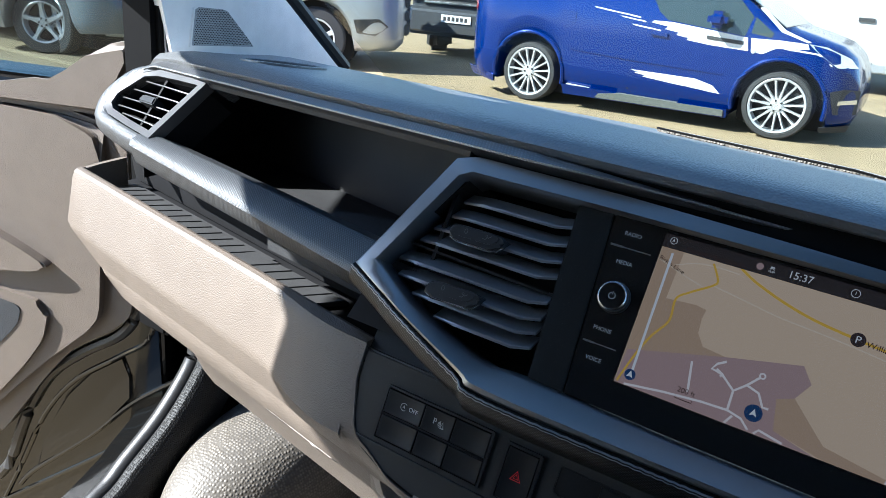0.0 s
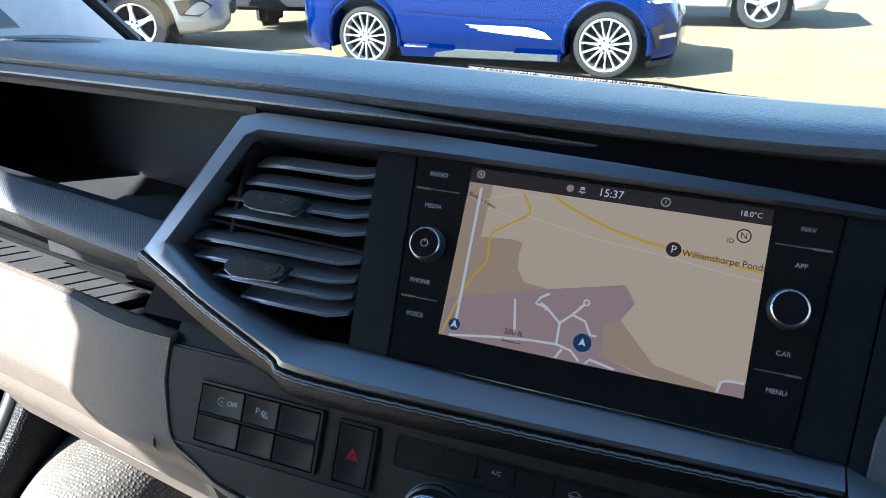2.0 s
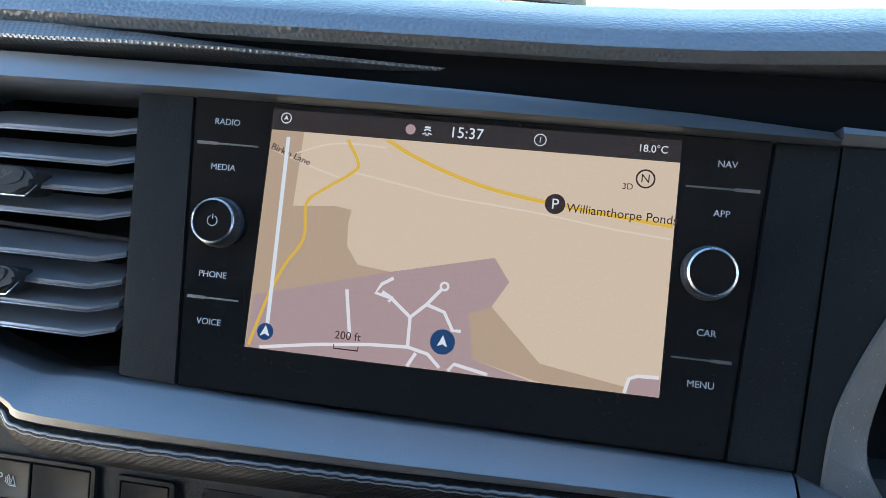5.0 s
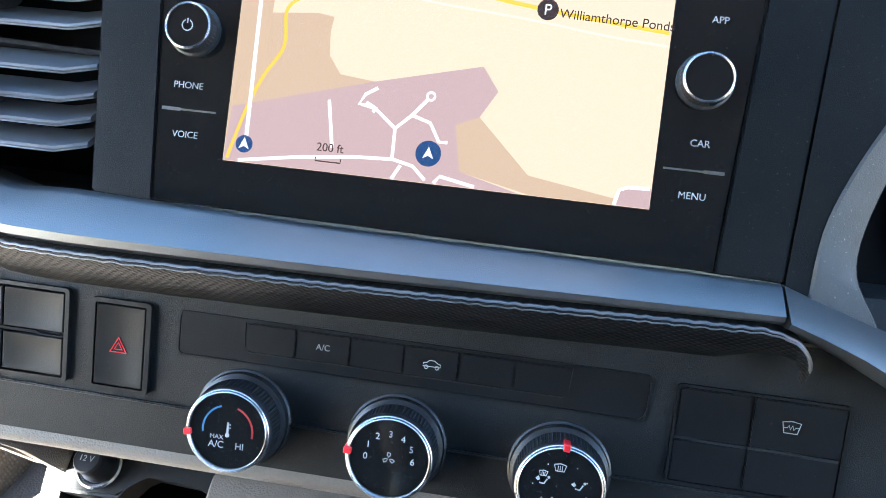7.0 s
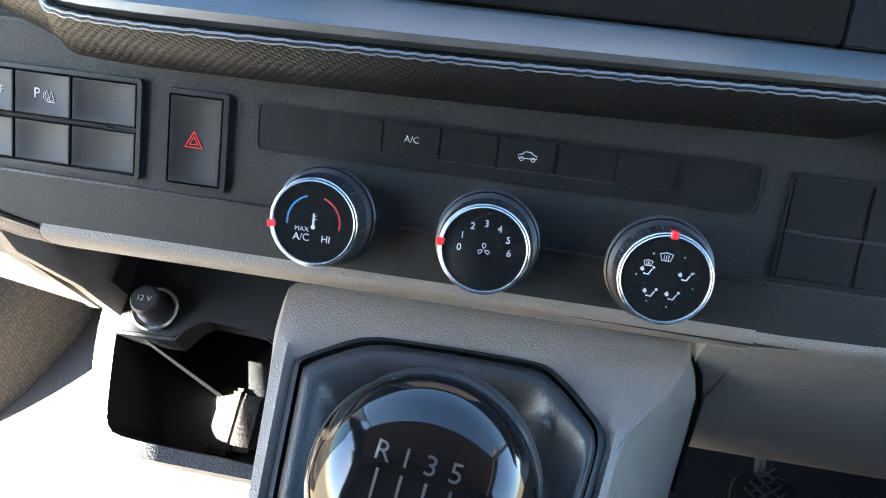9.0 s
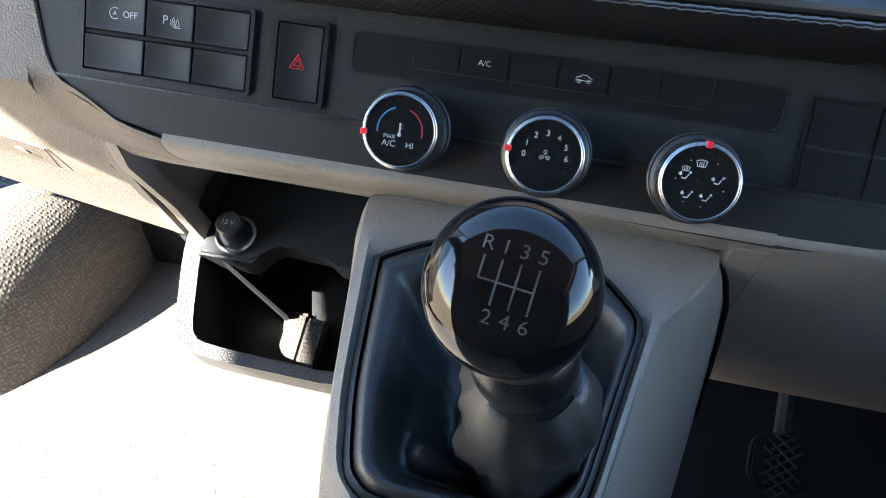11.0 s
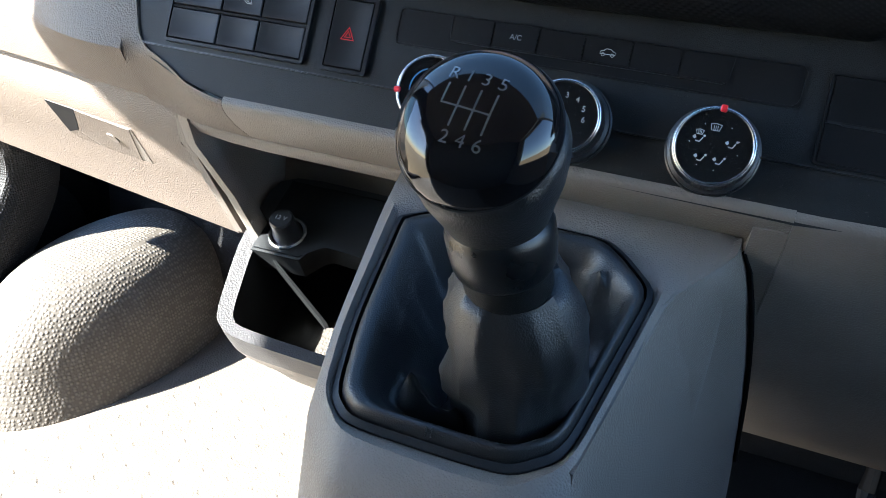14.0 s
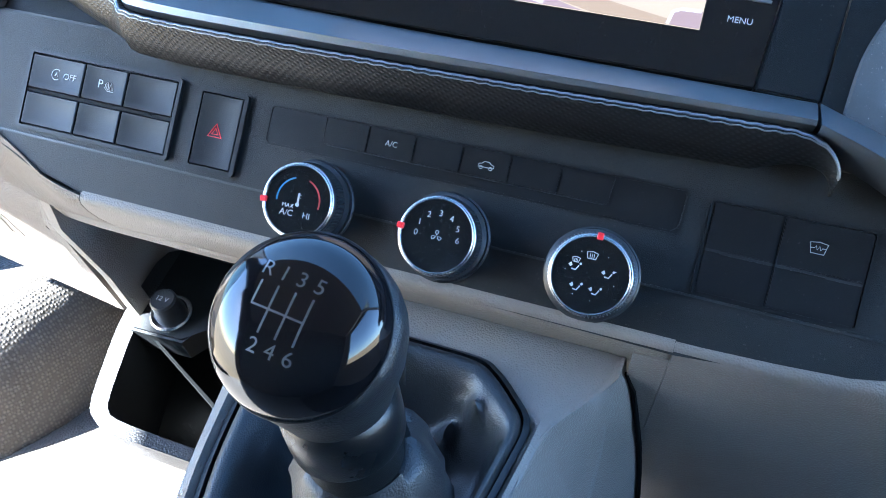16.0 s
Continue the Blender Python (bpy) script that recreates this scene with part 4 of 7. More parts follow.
def dished(x0, y0, x1, y1, h=0.0022):
    """A key with a hollow face."""
    g = 0.00035
    d = 0.0035
    bm = bmesh.new()
    rows = []
    for ix, z in ((0, -0.002), (0, h - 0.0006), (0.0006, h), (d * 0.45, h - 0.0001), (d, h - 0.0006)):
        rows.append([bm.verts.new(p) for p in ((x0 + g + ix, y0 + g + ix, z), (x1 - g - ix, y0 + g + ix, z), (x1 - g - ix, y1 - g - ix, z), (x0 + g + ix, y1 - g - ix, z))])
    for a, b in zip(rows, rows[1:]):
        for i in range(4):
            bm.faces.new((a[i], a[(i + 1) % 4], b[(i + 1) % 4], b[i]))
    bm.faces.new(rows[-1])
    bm.faces.new(rows[0][::-1])
    return bm


def key(x0, y0, x1, y1, name="key"):
    return part(name, dished(x0, y0, x1, y1), KEY, climate, "", CLIMATE, smooth=50)


part("switch_bezel", ring_plate(rounded(-0.2475, -0.0375, -0.1540, 0.0052, 0.002), rounded(-0.2455, -0.0358, -0.1560, 0.0035, 0.001), -0.002, 0.0024), KEY, climate, "", CLIMATE)
xsw = (-0.2455, -0.2120, -0.1858, -0.1560)
for i in range(3):
    k1 = key(xsw[i], -0.0158, xsw[i + 1], 0.0032)
    key(xsw[i], -0.0355, xsw[i + 1], -0.0172)
    if i == 0:
        part("symbol", merged(stroke(circle(-0.2290, -0.0062, 0.0028, 16, 50, 310), 0.0004), lettering("A", 0.0030, -0.2290, -0.0062), lettering("OFF", 0.0046, -0.2206, -0.0064)), INK, k1, "", CLIMATE @ Matrix.Translation((0, 0, 0.00175)), smooth=0)
    elif i == 1:
        part("symbol", merged(lettering("P", 0.0062, -0.2015, -0.0062), *[stroke(circle(-0.2000, -0.0068, r, 6, -40, 40), 0.0004) for r in (0.0018, 0.0028, 0.0038)], stroke([(-0.1958, -0.0085), (-0.1948, -0.0045), (-0.1936, -0.0085)], 0.0005, closed=True), stroke([(-0.1965, -0.0092), (-0.193, -0.0092)], 0.0005)), INK, k1, "", CLIMATE @ Matrix.Translation((0, 0, 0.00175)), smooth=0)
part("switch_gap", stroke([(-0.2455, -0.0165), (-0.170, -0.0165), (-0.168, -0.0175), (-0.156, -0.0175)], 0.0013, 0.0005, 0.0016), DARK, climate, "", CLIMATE)
part("hazard_bezel", ring_plate(rounded(-0.1440, -0.0382, -0.1157, 0.0034, 0.002), rounded(-0.1418, -0.0362, -0.1180, 0.0014, 0.001), -0.002, 0.0024), KEY, climate, "", CLIMATE)
hz = key(-0.1418, -0.0362, -0.1180, 0.0014, "hazard_key")
part("triangle", merged(stroke([(-0.1342, -0.0203), (-0.1266, -0.0203), (-0.1304, -0.0136)], 0.0008, closed=True), stroke([(-0.1322, -0.0190), (-0.1286, -0.0190), (-0.1304, -0.0158)], 0.0006, closed=True)), RED, hz, "red warning triangle", CLIMATE @ Matrix.Translation((0, 0, 0.00175)), smooth=0)
# upper row of keys
part("key_strip", plate(rounded(-0.1033, -0.0170, 0.0985, 0.0016, 0.0022), -0.003, 0.0003, 0.0003), KEY, climate, "", CLIMATE)
xk = (-0.0735, -0.0505, -0.0268, -0.0035, 0.0198, 0.0432, 0.0668)
for a, b in zip(xk, xk[1:]):
    k1 = part("key", plate(rounded(a + 0.0003, -0.0118, b - 0.0003, 0.0008, 0.0008), -0.001, 0.0012, 0.0004), KEY, climate, "", CLIMATE)
    if a == xk[1]:
        part("symbol", lettering("A/C", 0.0038, -0.0386, -0.0054, 0.0013), INK, k1, "", CLIMATE, smooth=0)
    if a == xk[3]:
        part("symbol", merged(stroke(mm((4.7, -6.8), (5.0, -5.5), (6.4, -5.2), (7.4, -4.2), (9.7, -4.2), (10.9, -5.2), (12.2, -5.6), (12.2, -6.8)), 0.00035, closed=True), stroke(circle(0.0062, -0.0071, 0.0008, 8), 0.0003, closed=True), stroke(circle(0.0108, -0.0071, 0.0008, 8), 0.0003, closed=True)), INK, k1, "", CLIMATE @ Matrix.Translation((0, 0, 0.0013)), smooth=0)
part("strip_edge", ring_plate(rounded(-0.1041, -0.0178, 0.0993, 0.0024, 0.003), rounded(-0.1031, -0.0168, 0.0983, 0.0014, 0.0022), -0.002, 0.0006), KEY, climate, "", CLIMATE)
part("key_edge", stroke([(-0.0737, 0.0006), (-0.0732, -0.0095), (-0.0724, -0.0112), (-0.0708, -0.0121), (0.0636, -0.0121), (0.0652, -0.0112), (0.0660, -0.0095), (0.0670, 0.0006)], 0.0004, 0.0, 0.0011), FRAME, climate, "fine edge round the key row", CLIMATE, smooth=0)
part("strip_lip", stroke([(0.0988, -0.0004), (0.0984, -0.0120), (0.0975, -0.0152), (0.0950, -0.0170)], 0.0005, 0.0, 0.0007), FRAME, climate, "", CLIMATE, smooth=0)
# switches beside the wheel
part("switch_gap", stroke([(0.1105, -0.0213), (0.1170, -0.0213), (0.1180, -0.0218), (0.1600, -0.0218), (0.1610, -0.0223), (0.1750, -0.0223)], 0.0011, 0.0004, 0.0012), FRAME, climate, "", CLIMATE)
part("switch_bezel", ring_plate(rounded(0.1090, -0.0412, 0.1770, 0.0010, 0.002), rounded(0.1102, -0.0400, 0.1758, -0.0002, 0.001), -0.002, 0.0014), KEY, climate, "", CLIMATE)
for i, (a, b) in enumerate(((0.1102, 0.1393), (0.1397, 0.1758))):
    k1 = part("key", plate(rounded(a + 0.0003, -0.0212, b - 0.0003, -0.0006, 0.0006), -0.001, 0.0010, 0.0004), KEY, climate, "", CLIMATE)
    part("key", plate(rounded(a + 0.0003, -0.0398, b - 0.0003, -0.0224, 0.0006), -0.001, 0.0010, 0.0004), KEY, climate, "", CLIMATE)
    if i == 1:
        cx, cy = 0.1550, -0.0108
        part("symbol", merged(stroke([(cx - 0.0036, cy + 0.002), (cx, cy + 0.0026), (cx + 0.0036, cy + 0.002), (cx + 0.0026, cy - 0.0024), (cx - 0.0026, cy - 0.0024)], 0.0004, closed=True), stroke([(cx - 0.0030, cy - 0.0002), (cx - 0.0016, cy - 0.0002), (cx - 0.0010, cy + 0.0009), (cx - 0.0003, cy - 0.0009), (cx + 0.0004, cy + 0.0009), (cx + 0.0011, cy - 0.0009), (cx + 0.0017, cy + 0.0001), (cx + 0.0030, cy + 0.0001)], 0.0004)), INK, k1, "", CLIMATE @ Matrix.Translation((0, 0, 0.0011)), smooth=0)
# heater knobs
FACE_Z = 0.0180
for kind, (cx, cy) in enumerate(((-0.0715, -0.0415), (-0.0030, -0.0425), (0.0665, -0.0437))):
    at = CLIMATE @ Matrix.Translation((cx, cy, 0))
    k = rotary(climate, at, 0.0186, FACE_Z, 72)
    part("knob_seat", lathe([(0.0216, -0.001), (0.0216, 0.0008), (0.0208, 0.0014), (0.0203, 0.0005)], 60, False), FRAME, k, "", at)
    a = radians((188, 176, 88)[kind])
    part("marker", box(-0.0014, -0.0014, FACE_Z * 0.75, 0.0018, 0.0014, FACE_Z * 1.075, 0.0004, 1), RED, k, "red pointer", at @ Matrix.Rotation(a, 4, "Z") @ Matrix.Translation((0.0170, 0, 0)))
    top = at @ Matrix.Translation((0, 0, FACE_Z * 0.987)) @ Matrix.Diagonal((0.92, 0.92, 1, 1))
    if kind == 0:
        part("symbol", stroke(circle(0, 0, 0.0117, 12, 108, 188), 0.0008), BLUE, k, "blue cold arc", top, smooth=0)
        part("symbol", stroke(circle(0, 0, 0.0117, 12, -10, 70), 0.0008), DULLRED, k, "red warm arc", top, smooth=0)
        for text, size, qx, qy in (("MAX", 0.0030, -0.0050, -0.0034), ("A/C", 0.0045, -0.0050, -0.0070), ("HI", 0.0043, 0.0060, -0.0068)):
            part("lettering", lettering(text, size, qx, qy), INK, k, "", top, smooth=0)
        part("symbol", merged(stroke([(0, -0.0015), (0, 0.004)], 0.0009), plate(circle(0, -0.002, 0.001), 0, 0.0002), stroke([(0.0007, 0.003), (0.0014, 0.003)], 0.0004), stroke([(0.0007, 0.0015), (0.0014, 0.0015)], 0.0004)), INK, k, "", top, smooth=0)
    elif kind == 1:
        digits = [lettering(str(d), 0.0042, 0.0107 * math.cos(radians(188 - 32.5 * d)), 0.0100 * math.sin(radians(188 - 32.5 * d)) + 0.0010) for d in range(7)]
        for bit in digits:
            part("digit", bit, INK, k, "", top, smooth=0)
        bits = [stroke([(rr * math.cos(radians(q + dq)), rr * math.sin(radians(q + dq))) for rr, dq in ((0.0004, 0), (0.0014, -22), (0.0026, -16), (0.0028, 14), (0.0018, 24))], 0.00035, closed=True) for q in (90, 210, 330)]
        part("symbol", merged(*bits), INK, k, "", top, smooth=0)
    else:
        for qx, qy in ((-0.0075, 0.0025), (0.0080, 0.0020), (-0.0050, -0.0066), (0.0040, -0.0068)):
            part("symbol", merged(stroke([(qx - 0.0016, qy - 0.0012), (qx + 0.0004, qy - 0.0014), (qx + 0.0016, qy + 0.0008)], 0.0006), plate(circle(qx + 0.0022, qy + 0.0017, 0.0006, 8), 0, 0.0002), plate([(qx - 0.0034, qy + 0.0006), (qx - 0.0022, qy + 0.0018), (qx - 0.0014, qy + 0.0004), (qx - 0.0022, qy - 0.0004)], 0, 0.0002)), INK, k, "air direction sign", top, smooth=0)
        for qx, qy, sc in ((-0.0010, 0.0092, 1.0), (-0.0078, 0.0058, 0.7)):
            part("symbol", merged(stroke([(qx - 0.0026 * sc, qy + 0.0012 * sc), (qx, qy + 0.0018 * sc), (qx + 0.0026 * sc, qy + 0.0012 * sc), (qx + 0.0018 * sc, qy - 0.0016 * sc), (qx - 0.0018 * sc, qy - 0.0016 * sc)], 0.0004, closed=True), *[stroke([(qx + j * 0.0009 * sc, qy - 0.0018 * sc), (qx + j * 0.0009 * sc, qy + 0.0008 * sc)], 0.0003) for j in (-1, 0, 1)]), INK, k, "windscreen sign", top, smooth=0)
        for q in (58, 122, 178, 240, 282, 348, 20):
            part("dot", plate(circle(0.0118 * math.cos(radians(q)), 0.0118 * math.sin(radians(q)), 0.0003, 6), 0, 0.0002), INK, k, "", top, smooth=0)

# ---- lower fascia, greige ----
lower_dash = thing("lower_fascia", "mid-grey grained lower fascia under the control panel", "fascia", (0, 0, 1.08))
band = ((-0.040, 1.19), (-0.0735, 1.1140), *BAND_FACE, (-0.0385, 1.0800), (-0.02, 1.0870), (0.0, 1.19))
part("band", loft([[(x, y + d, z) for y, z in band] for x, d in ((-0.2, 0.0), (-0.1, 0), (0.0, 0), (0.1083, 0))]), TITAN, lower_dash, "", smooth=60)
side = ((-0.040, 1.19), (-0.0735, 1.114), (-0.0772, 1.1108), (-0.0778, 1.1078), (-0.0745, 1.1000), (-0.0640, 1.0780), (-0.0475, 1.0450), (-0.012, 0.985), (0.030, 0.925), (0.048, 0.903), (0.060, 0.900), (0.075, 0.905), (0.03, 1.19))
part("knee_panel", loft([[(x, y + (0.02 * max(0, (x - 0.15)) if j < 6 else 0), z + 0.05 * max(0, x - 0.14) * (1 if j < 6 else 0)) for j, (y, z) in enumerate(side)] for x in (0.1085, 0.12, 0.15, 0.2, 0.3, 0.45, 0.6)]), TITAN, lower_dash, "scuffed grey knee panel", smooth=60)
part("knee_panel_end", loft([[(x, y + 0.0006, z - 0.0004) for y, z in side[4:]] for x in (0.0925, 0.1083)]), TITAN, lower_dash, "", smooth=60)
part("pocket_back", loft([[(x, 0.085, 1.09), (x, 0.075, 1.00), (x, 0.085, 0.94), (x, 0.12, 0.94), (x, 0.12, 1.09)] for x in (-0.27, -0.18, -0.08)]), TITAN, lower_dash)
part("pocket_side", plate([(-0.045, 1.086), (-0.042, 1.066), (0.014, 0.977), (0.085, 0.962), (0.085, 1.086)], -0.2615, -0.2545), TITAN, lower_dash, "", Matrix(((0, 0, 1, 0), (1, 0, 0, 0), (0, 1, 0, 0), (0, 0, 0, 1))))
part("pocket_rim", loft([[(x + dx, y + dy, z + dz) for dx, dy, dz in ((-0.002, 0.010, 0.0), (-0.001, -0.001, 0.0), (0.001, -0.003, 0.001), (0.008, -0.0035, 0.001), (0.010, 0.001, -0.001), (0.011, 0.014, -0.003))] for x, y, z in ((-0.2570, -0.0460, 1.0850), (-0.2560, -0.0395, 1.0640), (-0.2500, -0.0080, 1.0170), (-0.2450, 0.0080, 0.9850), (-0.2430, 0.0140, 0.9740))]), TITAN, lower_dash)
part("pocket_lip", loft([[(x, y + dy, z + dz) for dy, dz in ((0.003, 0.005), (0.0005, 0.001), (0.0010, -0.002), (0.0065, -0.0085), (0.0100, -0.0105), (0.0140, -0.0085), (0.0160, 0.005))] for x, y, z in ((-0.2575, -0.0490, 1.0850), (-0.2410, -0.0465, 1.0812), (-0.2250, -0.0437, 1.0783), (-0.2000, -0.0408, 1.0762), (-0.10, -0.0408, 1.0760), (0.09, -0.0408, 1.0760))]), TITAN, lower_dash, "thin lip over the open pocket", smooth=50)
# latch of the glove box
LATCH = Matrix(((0.9842, -0.1142, -0.1354, -0.3720), (-0.1772, -0.6345, -0.7523, -0.0020), (0.0000, 0.7644, -0.6447, 1.0410), (0, 0, 0, 1)))
part("latch_frame", plate([(-0.0539, -0.0211), (-0.0212, -0.0313), (0.0353, -0.0367), (0.0610, 0.0240), (0.0015, 0.0265), (-0.0332, 0.0268)], -0.004, 0.0003, 0.0001), TITAN, glove, "", LATCH)
# no hollow here: a dark plate gives the shade of the finger recess
part("latch_recess_shade", plate([(-0.0539, -0.0211), (-0.0313, -0.0101), (0.0002, 0.0260), (-0.0332, 0.0268)], -0.003, 0.0006), DARK, glove, "dark flat plate standing in for the latch's shaded finger recess", LATCH)
part("latch_lip", plate([(-0.0315, -0.0405), (-0.0212, -0.0313), (-0.0346, -0.0146), (-0.0558, -0.0229)], -0.003, 0.0004, 0.0002), GREIGE, glove, "", LATCH)
part("latch_handle", plate([(-0.0306, -0.0107), (-0.0184, -0.0283), (0.0278, -0.0277), (0.0582, 0.0222), (0.0005, 0.0258)], -0.002, 0.0007, 0.0003), GREIGE, glove, "greige latch handle", LATCH)
part("latch_lock", lathe([(0.0055, 0), (0.0055, 0.0012), (0.0042, 0.0016), (0.001, 0.0006)], 20), TITAN, glove, "", LATCH @ Matrix.Translation((0.0188, -0.0016, 0.0004)))

# ---- storage bin with socket ----
BIN = pose(0, 0, 0.974, math.degrees(math.atan2(0.037, 0.065)))
bin_ = thing("storage_bin", "open dark storage bin with a grey rim under the dash", "storage bin", (-0.17, 0, 0.93))
o8 = [(-0.2505, 0.075), (-0.2505, 0.005), (-0.2330, -0.0620), (-0.214, -0.0730), (-0.09, -0.0745), (-0.09, 0.02), (-0.09, 0.05), (-0.12, 0.075)]
i8 = [(-0.238, 0.070), (-0.2375, 0.005), (-0.2225, -0.055), (-0.2135, -0.0635), (-0.095, -0.0665), (-0.095, 0.015), (-0.1, 0.045), (-0.125, 0.070)]
o8, i8 = softened(o8), softened(i8)
part("shell", ring_plate(o8, i8, -0.004, 0.0, -0.001), BINGREY, bin_, "", BIN, smooth=30)
rings = []
for sc, dz in ((1.0, -0.004), (1.006, -0.010), (1.006, -0.024), (0.985, -0.034), (0.94, -0.046), (0.86, -0.064), (0.78, -0.090)):
    rings.append([(-0.16 + (x + 0.16) * sc, 0.0 + (y - 0.0) * sc, dz) for x, y in o8])


def cup(rings):
    bm = loft(rings, True, False)
    bm.verts.ensure_lookup_table()
    k = len(rings[0])
    bm.faces.new([bm.verts[(len(rings) - 1) * k + i] for i in range(k)])
    return bm


part("front_band", loft(rings[:3], True, False), BINGREY, bin_, "dark grained band below the rim", BIN, smooth=60)
part("underside", cup(rings[2:]), TITAN, bin_, "", BIN, smooth=60)
part("liner", cup([[(-0.16 + (x + 0.16) * s, y * s, z) for x, y in i8] for s, z in ((1, -0.0005), (0.985, -0.004), (0.93, -0.066), (0.90, -0.070))]), PANEL, bin_, "", BIN, smooth=30)
part("shelf", plate([(-0.2365, 0.068), (-0.2365, -0.002), (-0.196, -0.001), (-0.191, 0.006), (-0.1863, 0.0127), (-0.1802, 0.0165), (-0.145, 0.015), (-0.1343, 0.008), (-0.1, 0.008), (-0.1, 0.068)], -0.02, 0.0035, 0.002), PANEL, bin_, "", BIN)
socket = thing("power_socket", "round black 12 V power socket with cap", "power socket", (-0.2128, 0.012, 0.985))
SK = BIN @ Matrix.Translation((-0.2128, 0.0165, 0.0035))
part("collar", lathe([(0.0150, 0), (0.0150, 0.0030), (0.0138, 0.0042), (0.0120, 0.0040), (0.0108, 0.0020)], 32, False), CHROME, socket, "bright grey collar ring", SK)
cap = part("cap", lathe([(0.0108, 0.0), (0.0108, 0.006), (0.0092, 0.009), (0.0092, 0.0195), (0.0080, 0.0212), (0.0005, 0.0212)], 32), FRAME, socket, "", SK)
part("cap_text", lettering("12 V", 0.0052, 0, 0, 0.0213), INK, cap, "", SK, smooth=0)
GRID = material("perforated_tan_insert", (0.052, 0.045, 0.036), 0.7, bump="bubble", bump_scale=360, bump_depth=0.0004)
part("rib", loft([[(-0.224, 0.000, -0.002), (-0.221, 0.000, -0.002), (-0.221, 0.000, -0.02), (-0.224, 0.000, -0.02)], [(-0.181, -0.019, -0.050), (-0.178, -0.018, -0.050), (-0.178, -0.018, -0.066), (-0.181, -0.019, -0.066)]]), PANEL, bin_, "", BIN)
part("insert", box(-0.183, -0.056, -0.0695, -0.163, -0.010, -0.060, 0.003), GRID, bin_, "tan dimpled insert", BIN)
part("insert", box(-0.163, -0.053, -0.066, -0.146, -0.015, -0.054, 0.003), GRID, bin_, "tan dimpled insert", BIN)

# ---- gear console ----
TOP = pose(0, -0.13, 1.054, 24.7)
console = thing("gear_console", "grey grained centre console round the gear lever", "centre console", (0, -0.1, 0.6))
c_out = [(-0.0915, 0.060), (-0.0900, 0.040), (-0.0805, -0.035), (-0.0735, -0.066), (-0.0505, -0.0915), (0.0, -0.0945), (0.0245, -0.0925), (0.0440, -0.0715), (0.0565, -0.008), (0.0632, 0.0285), (0.0880, 0.064), (0.0900, 0.080), (0.0, 0.080), (-0.0925, 0.080)]
c_mid = [(-0.080, 0.0415), (-0.0795, 0.035), (-0.0741, -0.029), (-0.0655, -0.0687), (-0.0535, -0.0785), (0.0, -0.0785), (0.0214, -0.0770), (0.0400, -0.0629), (0.0500, -0.01), (0.0582, 0.031), (0.0405, 0.0490), (0.0286, 0.0575), (-0.01, 0.0580), (-0.0516, 0.0575)]
down = [(-0.013, 0, -0.010), (-0.006, -0.004, -0.012), (-0.005, -0.008, -0.014), (-0.006, -0.012, -0.014), (-0.004, -0.016, -0.014), (0, -0.016, -0.014), (0.004, -0.016, -0.014), (0.002, -0.012, -0.014), (0.002, 0, -0.012), (0.002, 0, -0.012), (0.002, 0, -0.012), (0.002, 0.004, -0.010), (0, 0.004, -0.01), (-0.012, 0.004, -0.01)]
c_out, c_mid, down = softened(c_out), softened(c_mid), softened(down)
rows = [(c_mid, -0.004, 1), (c_mid, 0.0, 1), ([(a[0] * 0.6 + b[0] * 0.4, a[1] * 0.6 + b[1] * 0.4) for a, b in zip(c_mid, c_out)], 0.0035, 1), (c_out, 0.001, 1)]
bm = bmesh.new()
loops = [[bm.verts.new(TOP @ Vector((x, y, z))) for x, y in line] for line, z, _ in rows]
mid_ring = []
for (x, y), (dx, dy, dz) in zip(c_out, down):
    p = TOP @ Vector((x, y, 0.0))
    mid_ring.append(bm.verts.new((p.x + dx * 0.35, p.y + dy * 0.6, p.z + dz)))
loops.append(mid_ring)
for f, dz in ((0.8, -0.06), (1.6, -0.18), (2.0, -0.52)):
    ring = []
    for (x, y), (dx, dy, _) in zip(c_out, down):
        p = TOP @ Vector((x, y, 0.0))
        ring.append(bm.verts.new((p.x + dx * (0.35 + 0.5 * f), p.y + dy * 0.6 - 0.006 * f, max(0.53, p.z + dz) if dz > -0.5 else 0.53)))
    loops.append(ring)
for a, b in zip(loops, loops[1:]):
    k = len(a)
    for i in range(k):
        bm.faces.new((a[i], a[(i + 1) % k], b[(i + 1) % k], b[i]))
part("body", bm, TITAN, console, smooth=40)
# flared side that meets the knee panel
WING_RIM = ((0.0908, -0.0560, 1.0880), (0.0915, -0.0640, 1.0825), (0.0965, -0.0610, 1.0715), (0.1024, -0.0565, 1.0518), (0.1078, -0.0415, 1.0285), (0.1133, -0.0275, 1.0002), (0.1183, -0.0140, 0.9695), (0.1216, -0.0059, 0.9447), (0.1260, 0.0040, 0.9100), (0.1300, 0.0120, 0.8750))
wing = []
for (a, b), rim_ in zip(((0.0898, 0.074), (0.0885, 0.0650), (0.0807, 0.0523), (0.0747, 0.0440), (0.0650, 0.0310), (0.0590, 0.0190), (0.0568, -0.0050), (0.0535, -0.0240), (0.0485, -0.0480), (0.0440, -0.0690)), WING_RIM):
    p, q = TOP @ Vector((a, b, 0.0020)), Vector(rim_)
    d = q - p
    wing.append([p + Vector((-0.012, 0.004, -0.006)), p + Vector((-0.0022, 0.0008, 0.0)), p, p + d * 0.06 + Vector((0.0004, -0.0004, 0.0003)), p + d * 0.5, p + d * 0.93, q, q + Vector((0.0004, 0.004, -0.001)), q + Vector((-0.02, 0.012, -0.012))])
low_ = []
